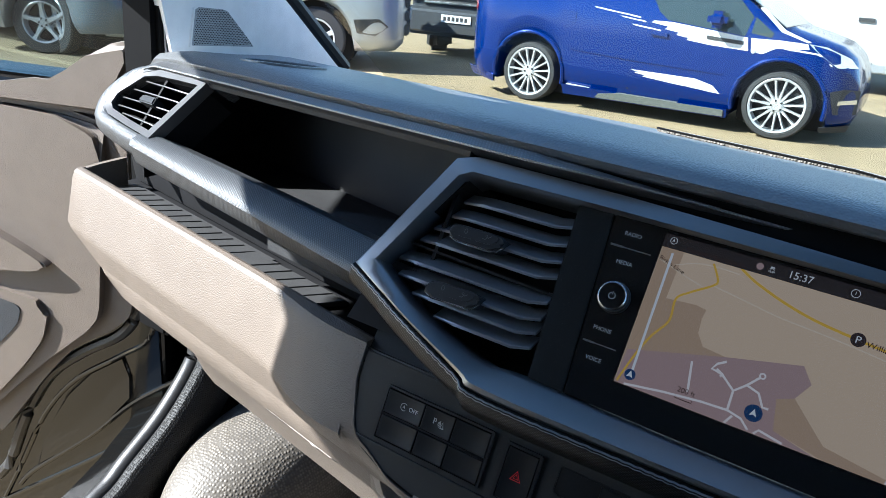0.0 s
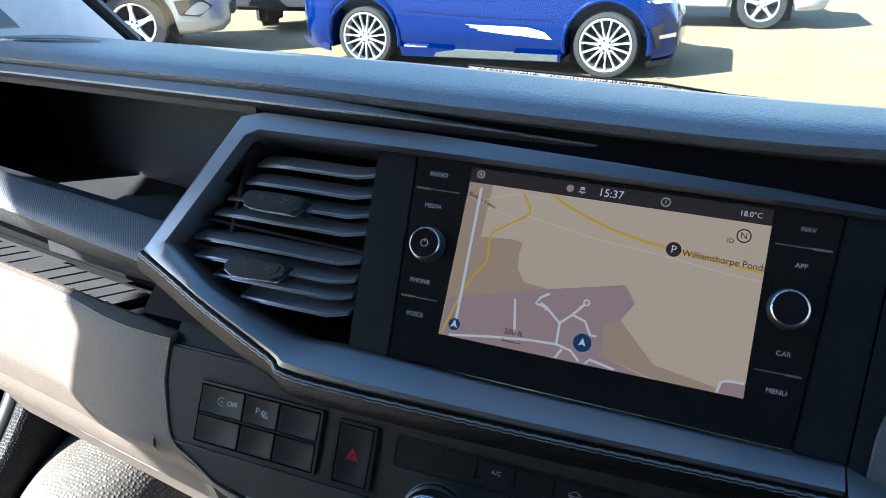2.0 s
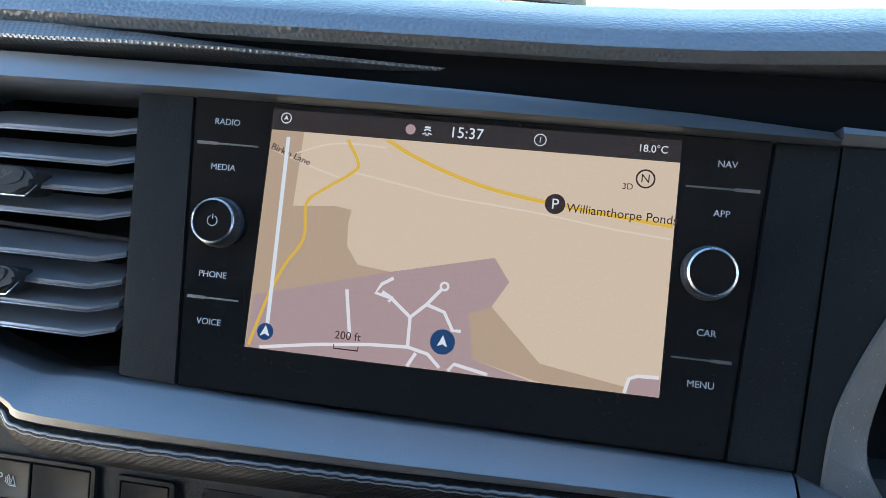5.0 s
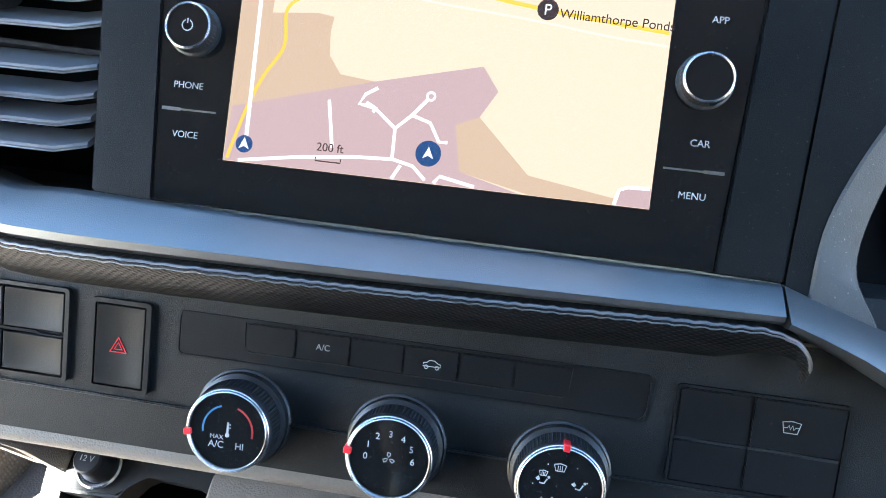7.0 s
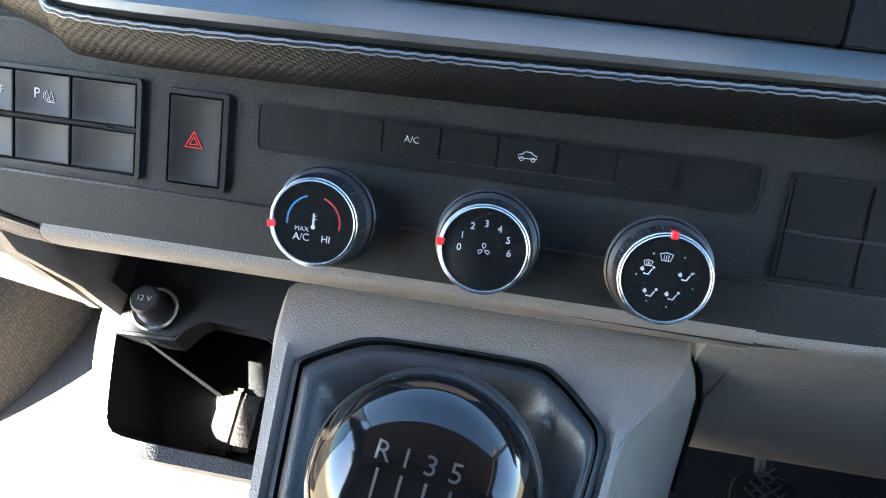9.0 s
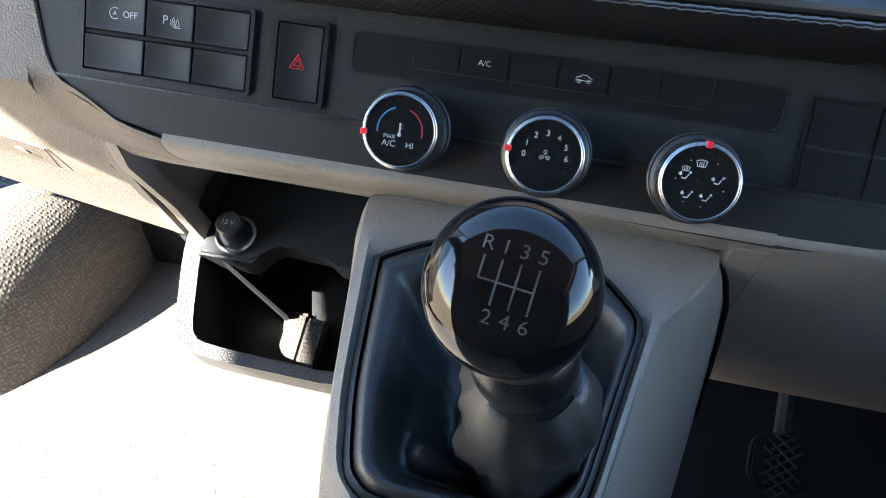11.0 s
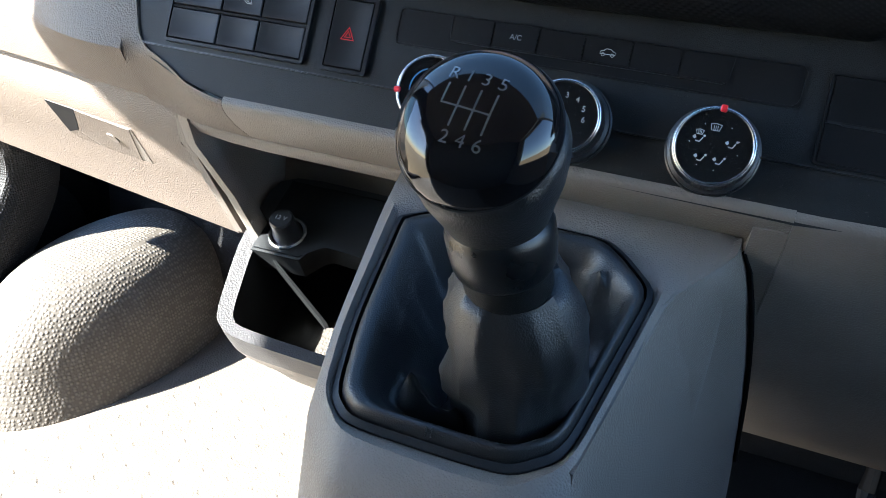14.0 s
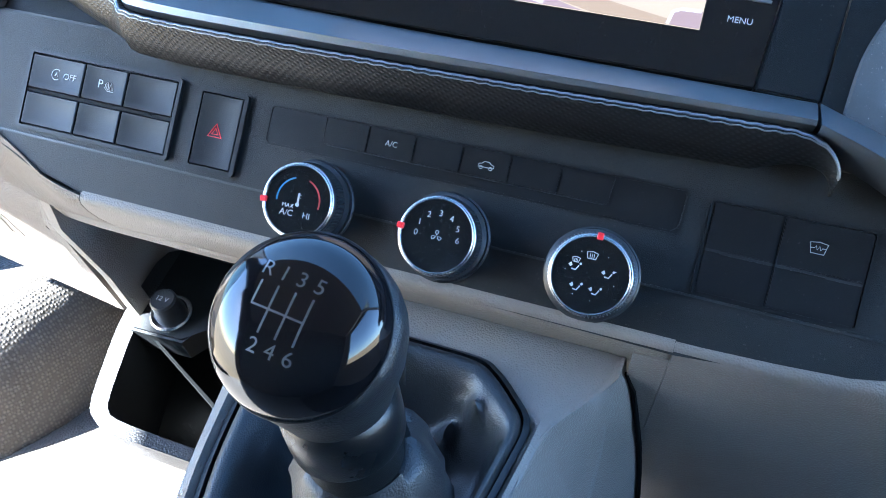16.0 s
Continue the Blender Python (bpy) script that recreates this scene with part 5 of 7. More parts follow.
for row, z in ((wing[-1], 0.80), (wing[-1], 0.54)):
    low_.append([Vector((p.x + (0.96 - z) * 0.04, p.y - (0.96 - z) * 0.03, z - 0.01 * j)) for j, p in enumerate(row)])
part("side_wing", loft(wing + low_), TITAN, console, "", smooth=40)
# black tube drawn as the shadow in the gap between wing and knee panel
part("gap_shadow", tube([Vector(p) + Vector((0.0012, -0.0006, 0.0)) for p in WING_RIM[1:9]], 0.0014, 8), BLACK, console, "black tube standing in for the shaded gap beside the knee panel")
t_in = [(x * 0.955 - 0.0005, y * 0.962) for x, y in c_mid]
part("boot_trim", ring_plate([(x * 0.998, y * 0.998) for x, y in c_mid], t_in, -0.006, 0.0018, 0.0036), TABM, console, "satin black trim ring", TOP)

# ---- gear lever ----
lever = thing("gear_lever", "black gear lever with glossy round knob and leatherette boot", "gear lever", (0, -0.17, 1.03))


def resample(poly, n):
    pts = [Vector((*p, 0)) for p in poly]
    out = []
    for i in range(n):
        a = 2 * math.pi * i / n
        d = Vector((math.cos(a), math.sin(a), 0))
        best = None
        for p, q in zip(pts, pts[1:] + pts[:1]):
            e = q - p
            den = d.x * e.y - d.y * e.x
            if abs(den) < 1e-9:
                continue
            s = (p.x * e.y - p.y * e.x) / den
            t = (p.x * d.y - p.y * d.x) / den
            if s > 0 and -1e-6 <= t <= 1 + 1e-6 and (best is None or s > best):
                best = s
        out.append(d * best)
    return out


N_B = 144
rim = resample([(x + 0.013, y + 0.01) for x, y in t_in], N_B)
rim = [p - Vector((0.013, 0.01, 0)) for p in rim]
KNOB = Vector((-0.002, -0.209, 1.159))
to_local = TOP.inverted()
neck_low, neck_top = Vector((0.010, -0.030, -0.034)), to_local @ Vector((0.0074, -0.1905, 1.1060))
centre = Vector((0.010, -0.028, 0))
prof_b = smooth_path([(1.0, -0.004, 0), (0.975, 0.0040, 0), (0.94, 0.0080, 0.0), (0.90, 0.0088, 0.02), (0.86, 0.0074, 0.06), (0.815, 0.0022, 0.15), (0.775, -0.0065, 0.35), (0.73, -0.0175, 0.7), (0.68, -0.0275, 0.9), (0.62, -0.0335, 1.0), (0.56, -0.0355, 1.0), (0.50, -0.0365, 0.9), (0.45, -0.0360, 0.4)], 3)
FOLDS = ((4.05, 0.30, 0.60, 0.10, 0.046), (4.45, 0.20, 0.54, 0.07, 0.022), (3.10, 0.70, 0.67, 0.12, 0.013), (0.86, 0.13, 0.76, 0.11, 0.020), (1.05, 0.15, 0.60, 0.09, 0.026), (0.10, 0.16, 0.66, 0.10, 0.011), (5.90, 0.15, 0.63, 0.10, 0.008), (5.05, 0.13, 0.62, 0.10, 0.008), (1.75, 0.22, 0.64, 0.10, 0.010))
rings = []
for p3 in prof_b:
    s, h, w = p3
    ring = []
    for i, p in enumerate(rim):
        a = 2 * math.pi * i / N_B
        q = centre * (1 - s) + p * s
        c, v = math.cos(a), math.sin(a)
        broad = noise.noise((c * 1.6 + 3, v * 1.6, s * 3))
        crease = 1 - abs(noise.noise((c * 2.4 + 7, v * 2.4 + 1, s * 5 + a * 0.3)))
        fine = 1 - abs(noise.noise((c * 5 + 2, v * 5, s * 11)))
        peak = sum(hh * math.exp(-abs((a - a0 + math.pi) % (2 * math.pi) - math.pi) / wa - ((s - s0) / ws) ** 2) for a0, wa, s0, ws, hh in FOLDS)
        ring.append((q.x, q.y, h + w * (0.0030 * broad + 0.0026 * (crease ** 3 - 0.5) + 0.0005 * (fine ** 4 - 0.5)) + peak * min(1.0, w * 2.2)))
    rings.append(ring)
for f in (0.02, 0.14, 0.26, 0.38, 0.50, 0.62, 0.74, 0.86, 0.95, 1.0):
    r = 0.0305 - 0.0075 * f ** 1.3 - 0.0050 * max(0.0, (f - 0.84) / 0.16) ** 2
    wob = 0.0052 * (1 - f) ** 0.5 + 0.0003
    c = neck_low.lerp(neck_top, f)
    ring = []
    for i in range(N_B):
        a = 2 * math.pi * i / N_B
        rr = r + wob * (1.8 * noise.noise((math.cos(a) * 1.3 + 4, math.sin(a) * 1.3, f * 3.2)) + 0.9 * (1 - abs(noise.noise((math.cos(a) * 1.8, math.sin(a) * 1.8 + 2, f * 4.5)))) ** 4)
        ring.append((c.x + rr * math.cos(a), c.y + rr * math.sin(a), c.z + 0.003 * noise.noise((math.cos(a) * 2, math.sin(a) * 2, f * 3)) * (1 - f)))
    rings.append(ring)
rings.append([(neck_top.x + 0.0140 * math.cos(2 * math.pi * i / N_B), neck_top.y + 0.0140 * math.sin(2 * math.pi * i / N_B), neck_top.z - 0.002) for i in range(N_B)])
boot = part("boot", loft(rings, True, False), LEATHER, lever, "creased black leatherette boot", TOP, smooth=80)
for dx in (-0.0012, 0.0012):
    seam = [(dx - 0.012 * 0 + (-0.016 if s > 0.6 else -0.016 + (0.6 - s) * 0.05), -0.074 * s - 0.046 * (1 - s), h) for s, h in ((1.0, 0.006), (0.93, 0.0092), (0.86, 0.006), (0.78, 0.001))]
    part("seam", tube(smooth_path(seam, 4), 0.00045, 6), LEATHER, boot, "", TOP)
for dx in (-0.0012, 0.0012):
    part("seam", tube(smooth_path([(dx - 0.0125 + 0.002 * j, 0.0545 - 0.007 * j, h) for j, h in enumerate((0.0030, 0.0082, 0.0070, -0.001))], 4), 0.00045, 6), LEATHER, boot, "", TOP)
for dx in (-0.10, 0.10):
    stem = []
    for f in (0.93, 0.84, 0.74, 0.62):
        c = neck_low.lerp(neck_top, f)
        rr = 0.0305 - 0.0075 * f ** 1.3 - 0.0050 * max(0.0, (f - 0.84) / 0.16) ** 2 + 0.0012
        stem.append((c.x + rr * math.cos(4.45 + dx), c.y + rr * math.sin(4.45 + dx), c.z))
    part("seam", tube(smooth_path(stem, 4), 0.0005, 6), LEATHER, boot, "", TOP)
axis = Vector((-0.15, -0.30, 0.94)).normalized()
SH = (Matrix.Translation(KNOB) @ axis.to_track_quat("Z", "Y").to_matrix().to_4x4())
COLLAR = material("black_collar_plastic", (0.008, 0.009, 0.010), 0.28, spec=0.5, vary=0.05, bump_scale=1800, bump_depth=0.0001)
part("shaft", lathe([(0.0165, -0.068), (0.0168, -0.060), (0.0168, -0.045)], 32), DEEP, lever, "", SH)
part("collar", lathe([(0.0160, -0.0492), (0.0182, -0.0490), (0.0192, -0.0470), (0.0197, -0.0400), (0.0198, -0.0330), (0.0190, -0.0300), (0.0180, -0.0284)], 48), COLLAR, lever, "", SH)
R = 0.0276
prof = [(0.0150, -0.0312), (0.0172, -0.0302), (0.0184, -0.0280), (0.0200, -0.0238), (0.0222, -0.0188), (0.0244, -0.0138)] + [(R * 0.985 * math.cos(radians(q)), R * 0.985 * math.sin(radians(q))) for q in range(-20, 91, 10)]
prof[-1] = (0.0004, R * 0.985)
NK = Vector((-0.055, -0.773, 0.63)).normalized()
E1 = Vector((1, 0, 0)) - NK * NK.x
E1.normalize()
E2 = NK.cross(E1)


ball = lathe(prof, 64)
bmesh.ops.transform(ball, matrix=SH, verts=ball.verts)
for v in ball.verts:
    d = v.co - KNOB
    if d.length > 0 and d.normalized().dot(NK) > 0.31:
        v.co = KNOB + d.normalized() * min(d.length, R * 0.86)
knob = part("knob", ball, LEATHER, lever, "", smooth=60)


def dome(w):
    """Height of the cap over its plane: flatter than a ball, with a rounder shoulder."""
    return 0.95 * max(0.0, 1 - min(w, 1.0) ** 3.3) ** 0.42


def cap_at(u, v, r):
    return KNOB + E1 * u + E2 * v + NK * dome(math.sqrt(u * u + v * v) / r) * r


bm = bmesh.new()
cap_rows = []
for q, lift_ in [(q, 0.0006) for q in range(2, 70, 4)] + [(71, 0.0004), (73, 0.0), (73.5, -0.0012)]:
    rr = (R + lift_) * math.sin(radians(q))
    cap_rows.append([bm.verts.new(KNOB + E1 * rr * math.cos(2 * math.pi * i / 64) + E2 * rr * math.sin(2 * math.pi * i / 64) + NK * dome(math.sin(radians(q))) * (R + lift_)) for i in range(64)])
bm.faces.new(cap_rows[0])
for a, b in zip(cap_rows, cap_rows[1:]):
    for i in range(64):
        bm.faces.new((a[i], a[(i + 1) % 64], b[(i + 1) % 64], b[i]))
kcap = part("knob_cap", bm, KNOBTOP, knob, "glossy black cap with shift pattern", smooth=60)
part("cap_rim", tube([KNOB + (E1 * math.cos(2 * math.pi * i / 72) + E2 * math.sin(2 * math.pi * i / 72)) * R * 0.962 + NK * dome(0.956) * R for i in range(72)], 0.00045, 6, closed=True), TABM, kcap, "fine raised rim", smooth=80)
GREYINK = material("grey_print", (0.20, 0.203, 0.208), 0.30, metal=0.7, vary=0.05)
cols = (-0.0075, -0.0026, 0.0023, 0.0072)
bits = [lettering(c, 0.0058, x, y) for c, x, y in (("R", cols[0], 0.0100), ("1", cols[1], 0.0100), ("3", cols[2], 0.0100), ("5", cols[3], 0.0100), ("2", cols[1], -0.0100), ("4", cols[2], -0.0100), ("6", cols[3], -0.0100))]
lines = [((cols[0], 0.0066), (cols[0], 0.0), (cols[3], 0.0))] + [((x, 0.0066), (x, -0.0066)) for x in cols[1:]]
for ln in lines:
    dense = []
    for p, q in zip(ln, ln[1:]):
        dense += [(p[0] + (q[0] - p[0]) * j / 8, p[1] + (q[1] - p[1]) * j / 8) for j in range(8)]
    bits.append(stroke(dense + [ln[-1]], 0.0006))
for i, bm in enumerate(bits):
    for v in bm.verts:
        px, py = v.co.x * 1.08, v.co.y * 1.0
        v.co = cap_at(px * 0.9925 + py * 0.122, py * 0.9925 - px * 0.122, R + 0.00075 + (0.00006 if v.co.z > 0.00005 else 0))
    part("gear_number" if i < 7 else "gate_line", bm, GREYINK, kcap, "grey printed sign", smooth=0)

# ---- floor, wheel-arch hump, seal, sill ----
bm = bmesh.new()
rows = []
for i in range(25):
    lat = radians(90 * i / 24)
    flare = 1 + 0.10 * max(0.0, 1 - i / 5) ** 2
    rows.append([bm.verts.new((-0.738 + 0.130 * flare * math.cos(lat) ** 0.62 * math.cos(2 * math.pi * j / 64), 0.365 + 0.255 * (1 + (flare - 1) * 0.6) * math.cos(lat) ** 0.62 * math.sin(2 * math.pi * j / 64), 0.54 + 0.176 * math.sin(lat) ** 0.85)) for j in range(64)])
for a, b in zip(rows, rows[1:-1]):
    for j in range(64):
        bm.faces.new((a[j], a[(j + 1) % 64], b[(j + 1) % 64], b[j]))
bm.faces.new(rows[-2])
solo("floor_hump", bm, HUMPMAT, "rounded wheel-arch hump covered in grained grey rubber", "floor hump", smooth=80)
studs = bmesh.new()
for i in range(24):
    for j in range(22):
        x, y = -0.74 + 0.036 * i + 0.018 * (j % 2), -0.42 + 0.034 * j
        if ((x + 0.735) / 0.16) ** 2 + ((y - 0.36) / 0.26) ** 2 < 1:
            continue
        q = [studs.verts.new((x + 0.0085 * c, y + 0.0085 * s, 0.5447)) for c, s in ((1, 0), (0, 1), (-1, 0), (0, -1))] + [studs.verts.new((x + 0.004 * c, y + 0.004 * s, 0.5456)) for c, s in ((1, 0), (0, 1), (-1, 0), (0, -1))]
        studs.faces.new(q[4:])
        for k in range(4):
            studs.faces.new((q[k], q[(k + 1) % 4], q[4 + (k + 1) % 4], q[4 + k]))
tagged(part("floor_studs", studs, MAT, None, smooth=0), "raised diamond studs of the rubber floor covering", "floor studs", kind="stuff")
solo("foot_mat", box(0.15, -1.0, 0.546, 0.84, 0.56, 0.556, 0.004), BLACKMAT, "black carpet mat in the driver's footwell", "mat")
solo("footwell_carpet", loft([[(x, 0.59, 0.5), (x, 0.50, 0.56), (x, 0.46, 0.75), (x, 0.44, 0.95), (x, 0.5, 1.05), (x, 0.59, 1.05)] for x in (0.10, 0.35, 0.85)]), BLACKMAT, "black carpet on the driver's footwell bulkhead", "carpet", kind="structure")
solo("footwell_lining", loft([[(x, 0.59, 0.5), (x, 0.47, 0.54), (x, 0.475, 0.58), (x, 0.49, 0.68), (x, 0.50, 0.80), (x, 0.46, 0.95), (x, 0.5, 1.05), (x, 0.59, 1.05)] for x in (-0.86, -0.4, 0.10)]), CARPET, "dark carpet lining under the dashboard", "lining", kind="structure")
seal_path = smooth_path([(-0.868, 0.265, 1.42), (-0.868, 0.268, 1.2), (-0.868, 0.275, 1.0), (-0.868, 0.285, 0.88), (-0.868, 0.298, 0.83), (-0.868, 0.284, 0.786), (-0.868, 0.222, 0.718), (-0.868, 0.150, 0.667), (-0.868, 0.097, 0.633), (-0.868, -0.05, 0.59), (-0.868, -0.5, 0.57)], 6)
solo("door_seal", tube(seal_path, 0.0155, 12), SEAL, "black rubber door seal along the opening", "door seal")
lip = []
for p, q in zip(seal_path, seal_path[1:]):
    d = (q - p).normalized()
    up = Vector((0, d.z, -d.y)) * (1 if d.y < 0 else -1)
    up = Vector((0, -abs(d.z), abs(d.y)))
    if 0.575 < p.z < 0.87:
        lip.append([(x, p.y + up.y * h, p.z + up.z * h) for x, h in ((-0.862, -0.03), (-0.858, 0.004), (-0.848, 0.011), (-0.836, 0.010), (-0.826, 0.0), (-0.820, -0.03), (-0.822, -0.07), (-0.862, -0.07))])
solo("sill_mat_edge", loft(lip), KICKMAT, "black grained rubber edging beside the door seal", "mat edging")
sill = thing("door_sill", "glossy black painted door sill and hinge pillar", "door sill", (-0.93, 0.1, 0.5))
sill["kind"] = "structure"
rings = []
for p in [p for p in seal_path if p.z < 0.95][::3]:
    d = Vector((0, p.y - 0.0, p.z - 1.3))
    rings.append([(-0.872, p.y, p.z), (-0.90, p.y + 0.012, p.z - 0.012), (-0.905, p.y + 0.03, p.z - 0.02), (-0.96, p.y + 0.035, p.z - 0.03), (-0.965, p.y + 0.06, p.z - 0.05), (-0.99, p.y + 0.08, p.z - 0.07), (-0.99, p.y + 0.30, p.z - 0.25), (-0.872, p.y + 0.30, p.z - 0.25)])
part("painted_rim", loft(rings), PAINT, sill, "", smooth=25)

# ---- pillar trim with speaker grille ----
pillar = thing("pillar_trim", "light grey windscreen pillar trim with speaker grille", "pillar trim", (-0.79, 0.3, 1.32))
YZ = Matrix(((0, 0, 1, -0.80), (1, 0, 0, 0), (0, 1, 0, 0), (0, 0, 0, 1)))
PALE = material("pale_grey_plastic", (0.74, 0.735, 0.72), 0.5, bump="leather", bump_scale=700, bump_depth=0.0003, vary=0.05)
part("panel", plate([(0.202, 1.27), (0.55, 1.27), (0.542, 1.283), (0.476, 1.337), (0.423, 1.384), (0.20, 1.58), (0.0, 1.75), (-0.08, 1.75), (0.06, 1.58), (0.16, 1.45), (0.192, 1.385), (0.200, 1.35)], -0.03, 0.012, 0.006), PALE, pillar, "", YZ)
gr = [(0.226, 1.3255), (0.345, 1.3170), (0.337, 1.327), (0.293, 1.372), (0.284, 1.375), (0.240, 1.379), (0.234, 1.376)]
part("grille_frame", plate(gr, 0.010, 0.0135, 0.001), PALE, pillar, "", YZ)
GRILLE = material("grille_grey", (0.28, 0.29, 0.30), 0.5)
cx = sum(p[0] for p in gr) / 7
cz = sum(p[1] for p in gr) / 7
part("grille", plate([(cx + (x - cx) * 0.92, cz + (y - cz) * 0.90) for x, y in gr], 0.012, 0.0142), GRILLE, pillar, "perforated speaker grille", YZ)
holes = bmesh.new()
gi = [(cx + (x - cx) * 0.88, cz + (y - cz) * 0.84) for x, y in gr]


def inside(px, py, poly):
    odd = False
    for (x0, y0), (x1, y1) in zip(poly, poly[1:] + poly[:1]):
        if (y0 > py) != (y1 > py) and px < (x1 - x0) * (py - y0) / (y1 - y0) + x0:
            odd = not odd
    return odd


for i in range(48):
    for j in range(28):
        px, py = 0.226 + 0.0027 * i + 0.00135 * (j % 2), 1.316 + 0.0023 * j
        if inside(px, py, gi):
            holes.faces.new([holes.verts.new((px + 0.00085 * math.cos(q), py + 0.00085 * math.sin(q), 0.01425)) for q in (0.5, 1.55, 2.6, 3.64, 4.7, 5.75)])
hp = part("grille_holes", holes, DARK, pillar, "", YZ, smooth=0)
hp["kind"] = "stuff"
solo("door_pillar", box(-0.872, 0.186, 0.90, -0.803, 0.26, 1.42, 0.008), BLACK, "black rubber-edged hinge pillar beside the windscreen", "pillar", kind="structure")
solo("screen_edge", tube([(-0.713, 0.458, 1.296), (-0.715, 0.343, 1.394), (-0.72, -0.29, 1.88)], 0.009, 8), SEAL, "black windscreen edge seal", "trim", kind="structure")
solo("screen_edge_right", tube([(0.83, 0.475, 1.30), (0.82, 0.40, 1.39), (0.80, -0.29, 1.88)], 0.02, 8), SEAL, "black windscreen edge seal", "trim", kind="structure")
# demister slot in the pad
slot = thing("demister_vent", "black oval demister outlet in the dash top", "air vent", (-0.59, 0.19, 1.352))
part("rim", lathe([(1.0, 0.0), (1.0, 0.6), (0.9, 0.7), (0.82, 0.1)], 40, False), PAD, slot, "", pose(-0.597, 0.200, 1.3372, -7, -3, 0) @ Matrix.Rotation(radians(38), 4, "Z") @ Matrix.Diagonal((0.050, 0.042, 0.004, 1)))
part("hole", lathe([(0.86, 0.2), (0.86, 0.5), (0.001, 0.5)], 40), DARK, slot, "", pose(-0.597, 0.200, 1.3372, -7, -3, 0) @ Matrix.Rotation(radians(38), 4, "Z") @ Matrix.Diagonal((0.050, 0.042, 0.004, 1)))

# ---- passenger's door, open ----
DOOR = Matrix(((-0.906, 0, 0.423, -0.955), (-0.423, 0, -0.906, 0.205), (0, 1, 0, 0), (0, 0, 0, 1)))
door = thing("passenger_door", "open van door with greige trim and black painted edge", "door", (-1.3, 0.05, 0.6))
part("painted_shell", plate([(-0.06, 0.62), (-0.05, 0.32), (1.05, 0.30), (1.05, 1.24), (-0.06, 1.24)], -0.12, -0.035, 0.012), PAINT, door, "", DOOR)
part("painted_panel", plate([(0.195, 0.509), (0.124, 0.572), (0.062, 0.623), (-0.005, 0.70), (-0.007, 0.744), (0.006, 0.786), (0.07, 0.742), (0.116, 0.69), (0.161, 0.604)], -0.036, -0.030, 0.005, 3), PAINT, door, "", DOOR)
for pts, rad in (((( 0.263, 0.432), (0.22, 0.519), (0.163, 0.637), (0.099, 0.719), (0.011, 0.783), (-0.039, 0.824), (-0.05, 0.9), (-0.052, 1.15)), 0.0045), (((0.229, 0.468), (0.194, 0.509), (0.08, 0.606), (-0.005, 0.691), (-0.095, 0.757)), 0.005), (((0.40, 0.44), (0.269, 0.481), (0.198, 0.63), (0.143, 0.723), (0.077, 0.78), (0.009, 0.825), (-0.022, 0.874), (-0.035, 0.95), (-0.036, 1.15)), 0.010), (((0.30, 0.40), (0.10, 0.54), (0.02, 0.60), (-0.06, 0.66)), 0.004)):
    path_ = smooth_path([(x, z, 0) for x, z in pts], 5)
    part("edge_ridge", tube([DOOR @ Vector((p.x, p.y, -0.034)) for p in path_], rad, 8), SEAL if rad > 0.009 else PAINT, door)
part("trim_return", plate(softened([(-0.018, 1.205), (-0.030, 1.15), (-0.028, 0.92), (-0.018, 0.868), (0.02, 0.835), (0.09, 0.79), (0.14, 0.73), (0.19, 0.66), (0.25, 0.58), (0.40, 0.54), (1.0, 0.53), (1.0, 1.205)], 5), -0.05, -0.016, 0.008, 3), GREIGE, door, "", DOOR)
part("trim_panel", plate(softened([(0.002, 1.203), (0.006, 1.10), (0.015, 0.992), (0.024, 0.890), (0.030, 0.866), (0.047, 0.842), (0.085, 0.808), (0.127, 0.77), (0.175, 0.722), (0.221, 0.674), (0.28, 0.62), (0.40, 0.58), (1.0, 0.57), (1.0, 1.203)], 5), -0.04, 0.0, 0.012, 5), GREIGE, door, "", DOOR)
part("belt_trim", plate([(-0.004, 1.204), (1.0, 1.200), (1.0, 1.22), (0.148, 1.226), (0.095, 1.238), (0.073, 1.248), (0.045, 1.265), (0.014, 1.288), (-0.021, 1.308), (-0.042, 1.313), (-0.052, 1.305), (-0.054, 1.28), (-0.012, 1.25)], -0.05, 0.004, 0.010, 3), GREIGE, door, "", DOOR)
part("arm_rest", plate(softened([(0.093, 0.955), (0.12, 0.944), (0.187, 0.938), (0.32, 0.935), (0.95, 0.935), (0.95, 1.05), (0.34, 1.055), (0.24, 1.03), (0.145, 0.985)], 5), -0.01, 0.018, 0.016, 6), GREIGE, door, "", DOOR)
part("pocket_rim", plate(softened([(0.123, 0.887), (0.109, 0.868), (0.122, 0.818), (0.158, 0.765), (0.218, 0.693), (0.30, 0.66), (0.95, 0.65), (0.95, 0.91), (0.30, 0.915), (0.192, 0.902)], 5), -0.01, 0.008, 0.008, 5), GREIGE, door, "", DOOR)
part("speaker", plate(softened([(0.153, 0.873), (0.163, 0.839), (0.206, 0.791), (0.28, 0.74), (0.9, 0.73), (0.9, 0.89), (0.30, 0.895), (0.194, 0.884)], 5), 0.004, 0.0095, 0.001), CLOTH, door, "dark woven speaker cloth", DOOR)
part("window_frame", tube([DOOR @ Vector(p) for p in ((-0.06, 1.25, -0.06), (-0.03, 1.45, -0.06), (0.15, 1.75, -0.06), (0.30, 1.82, -0.06), (1.0, 1.82, -0.06), (1.0, 1.25, -0.06))], 0.022, 8), BLACK, door)
wg = part("window_glass", plate([(-0.04, 1.24), (-0.01, 1.45), (0.16, 1.75), (0.98, 1.80), (0.98, 1.24)], -0.062, -0.058), DOORGLASS, door, "clear side glass", DOOR)
wg.visible_shadow = False

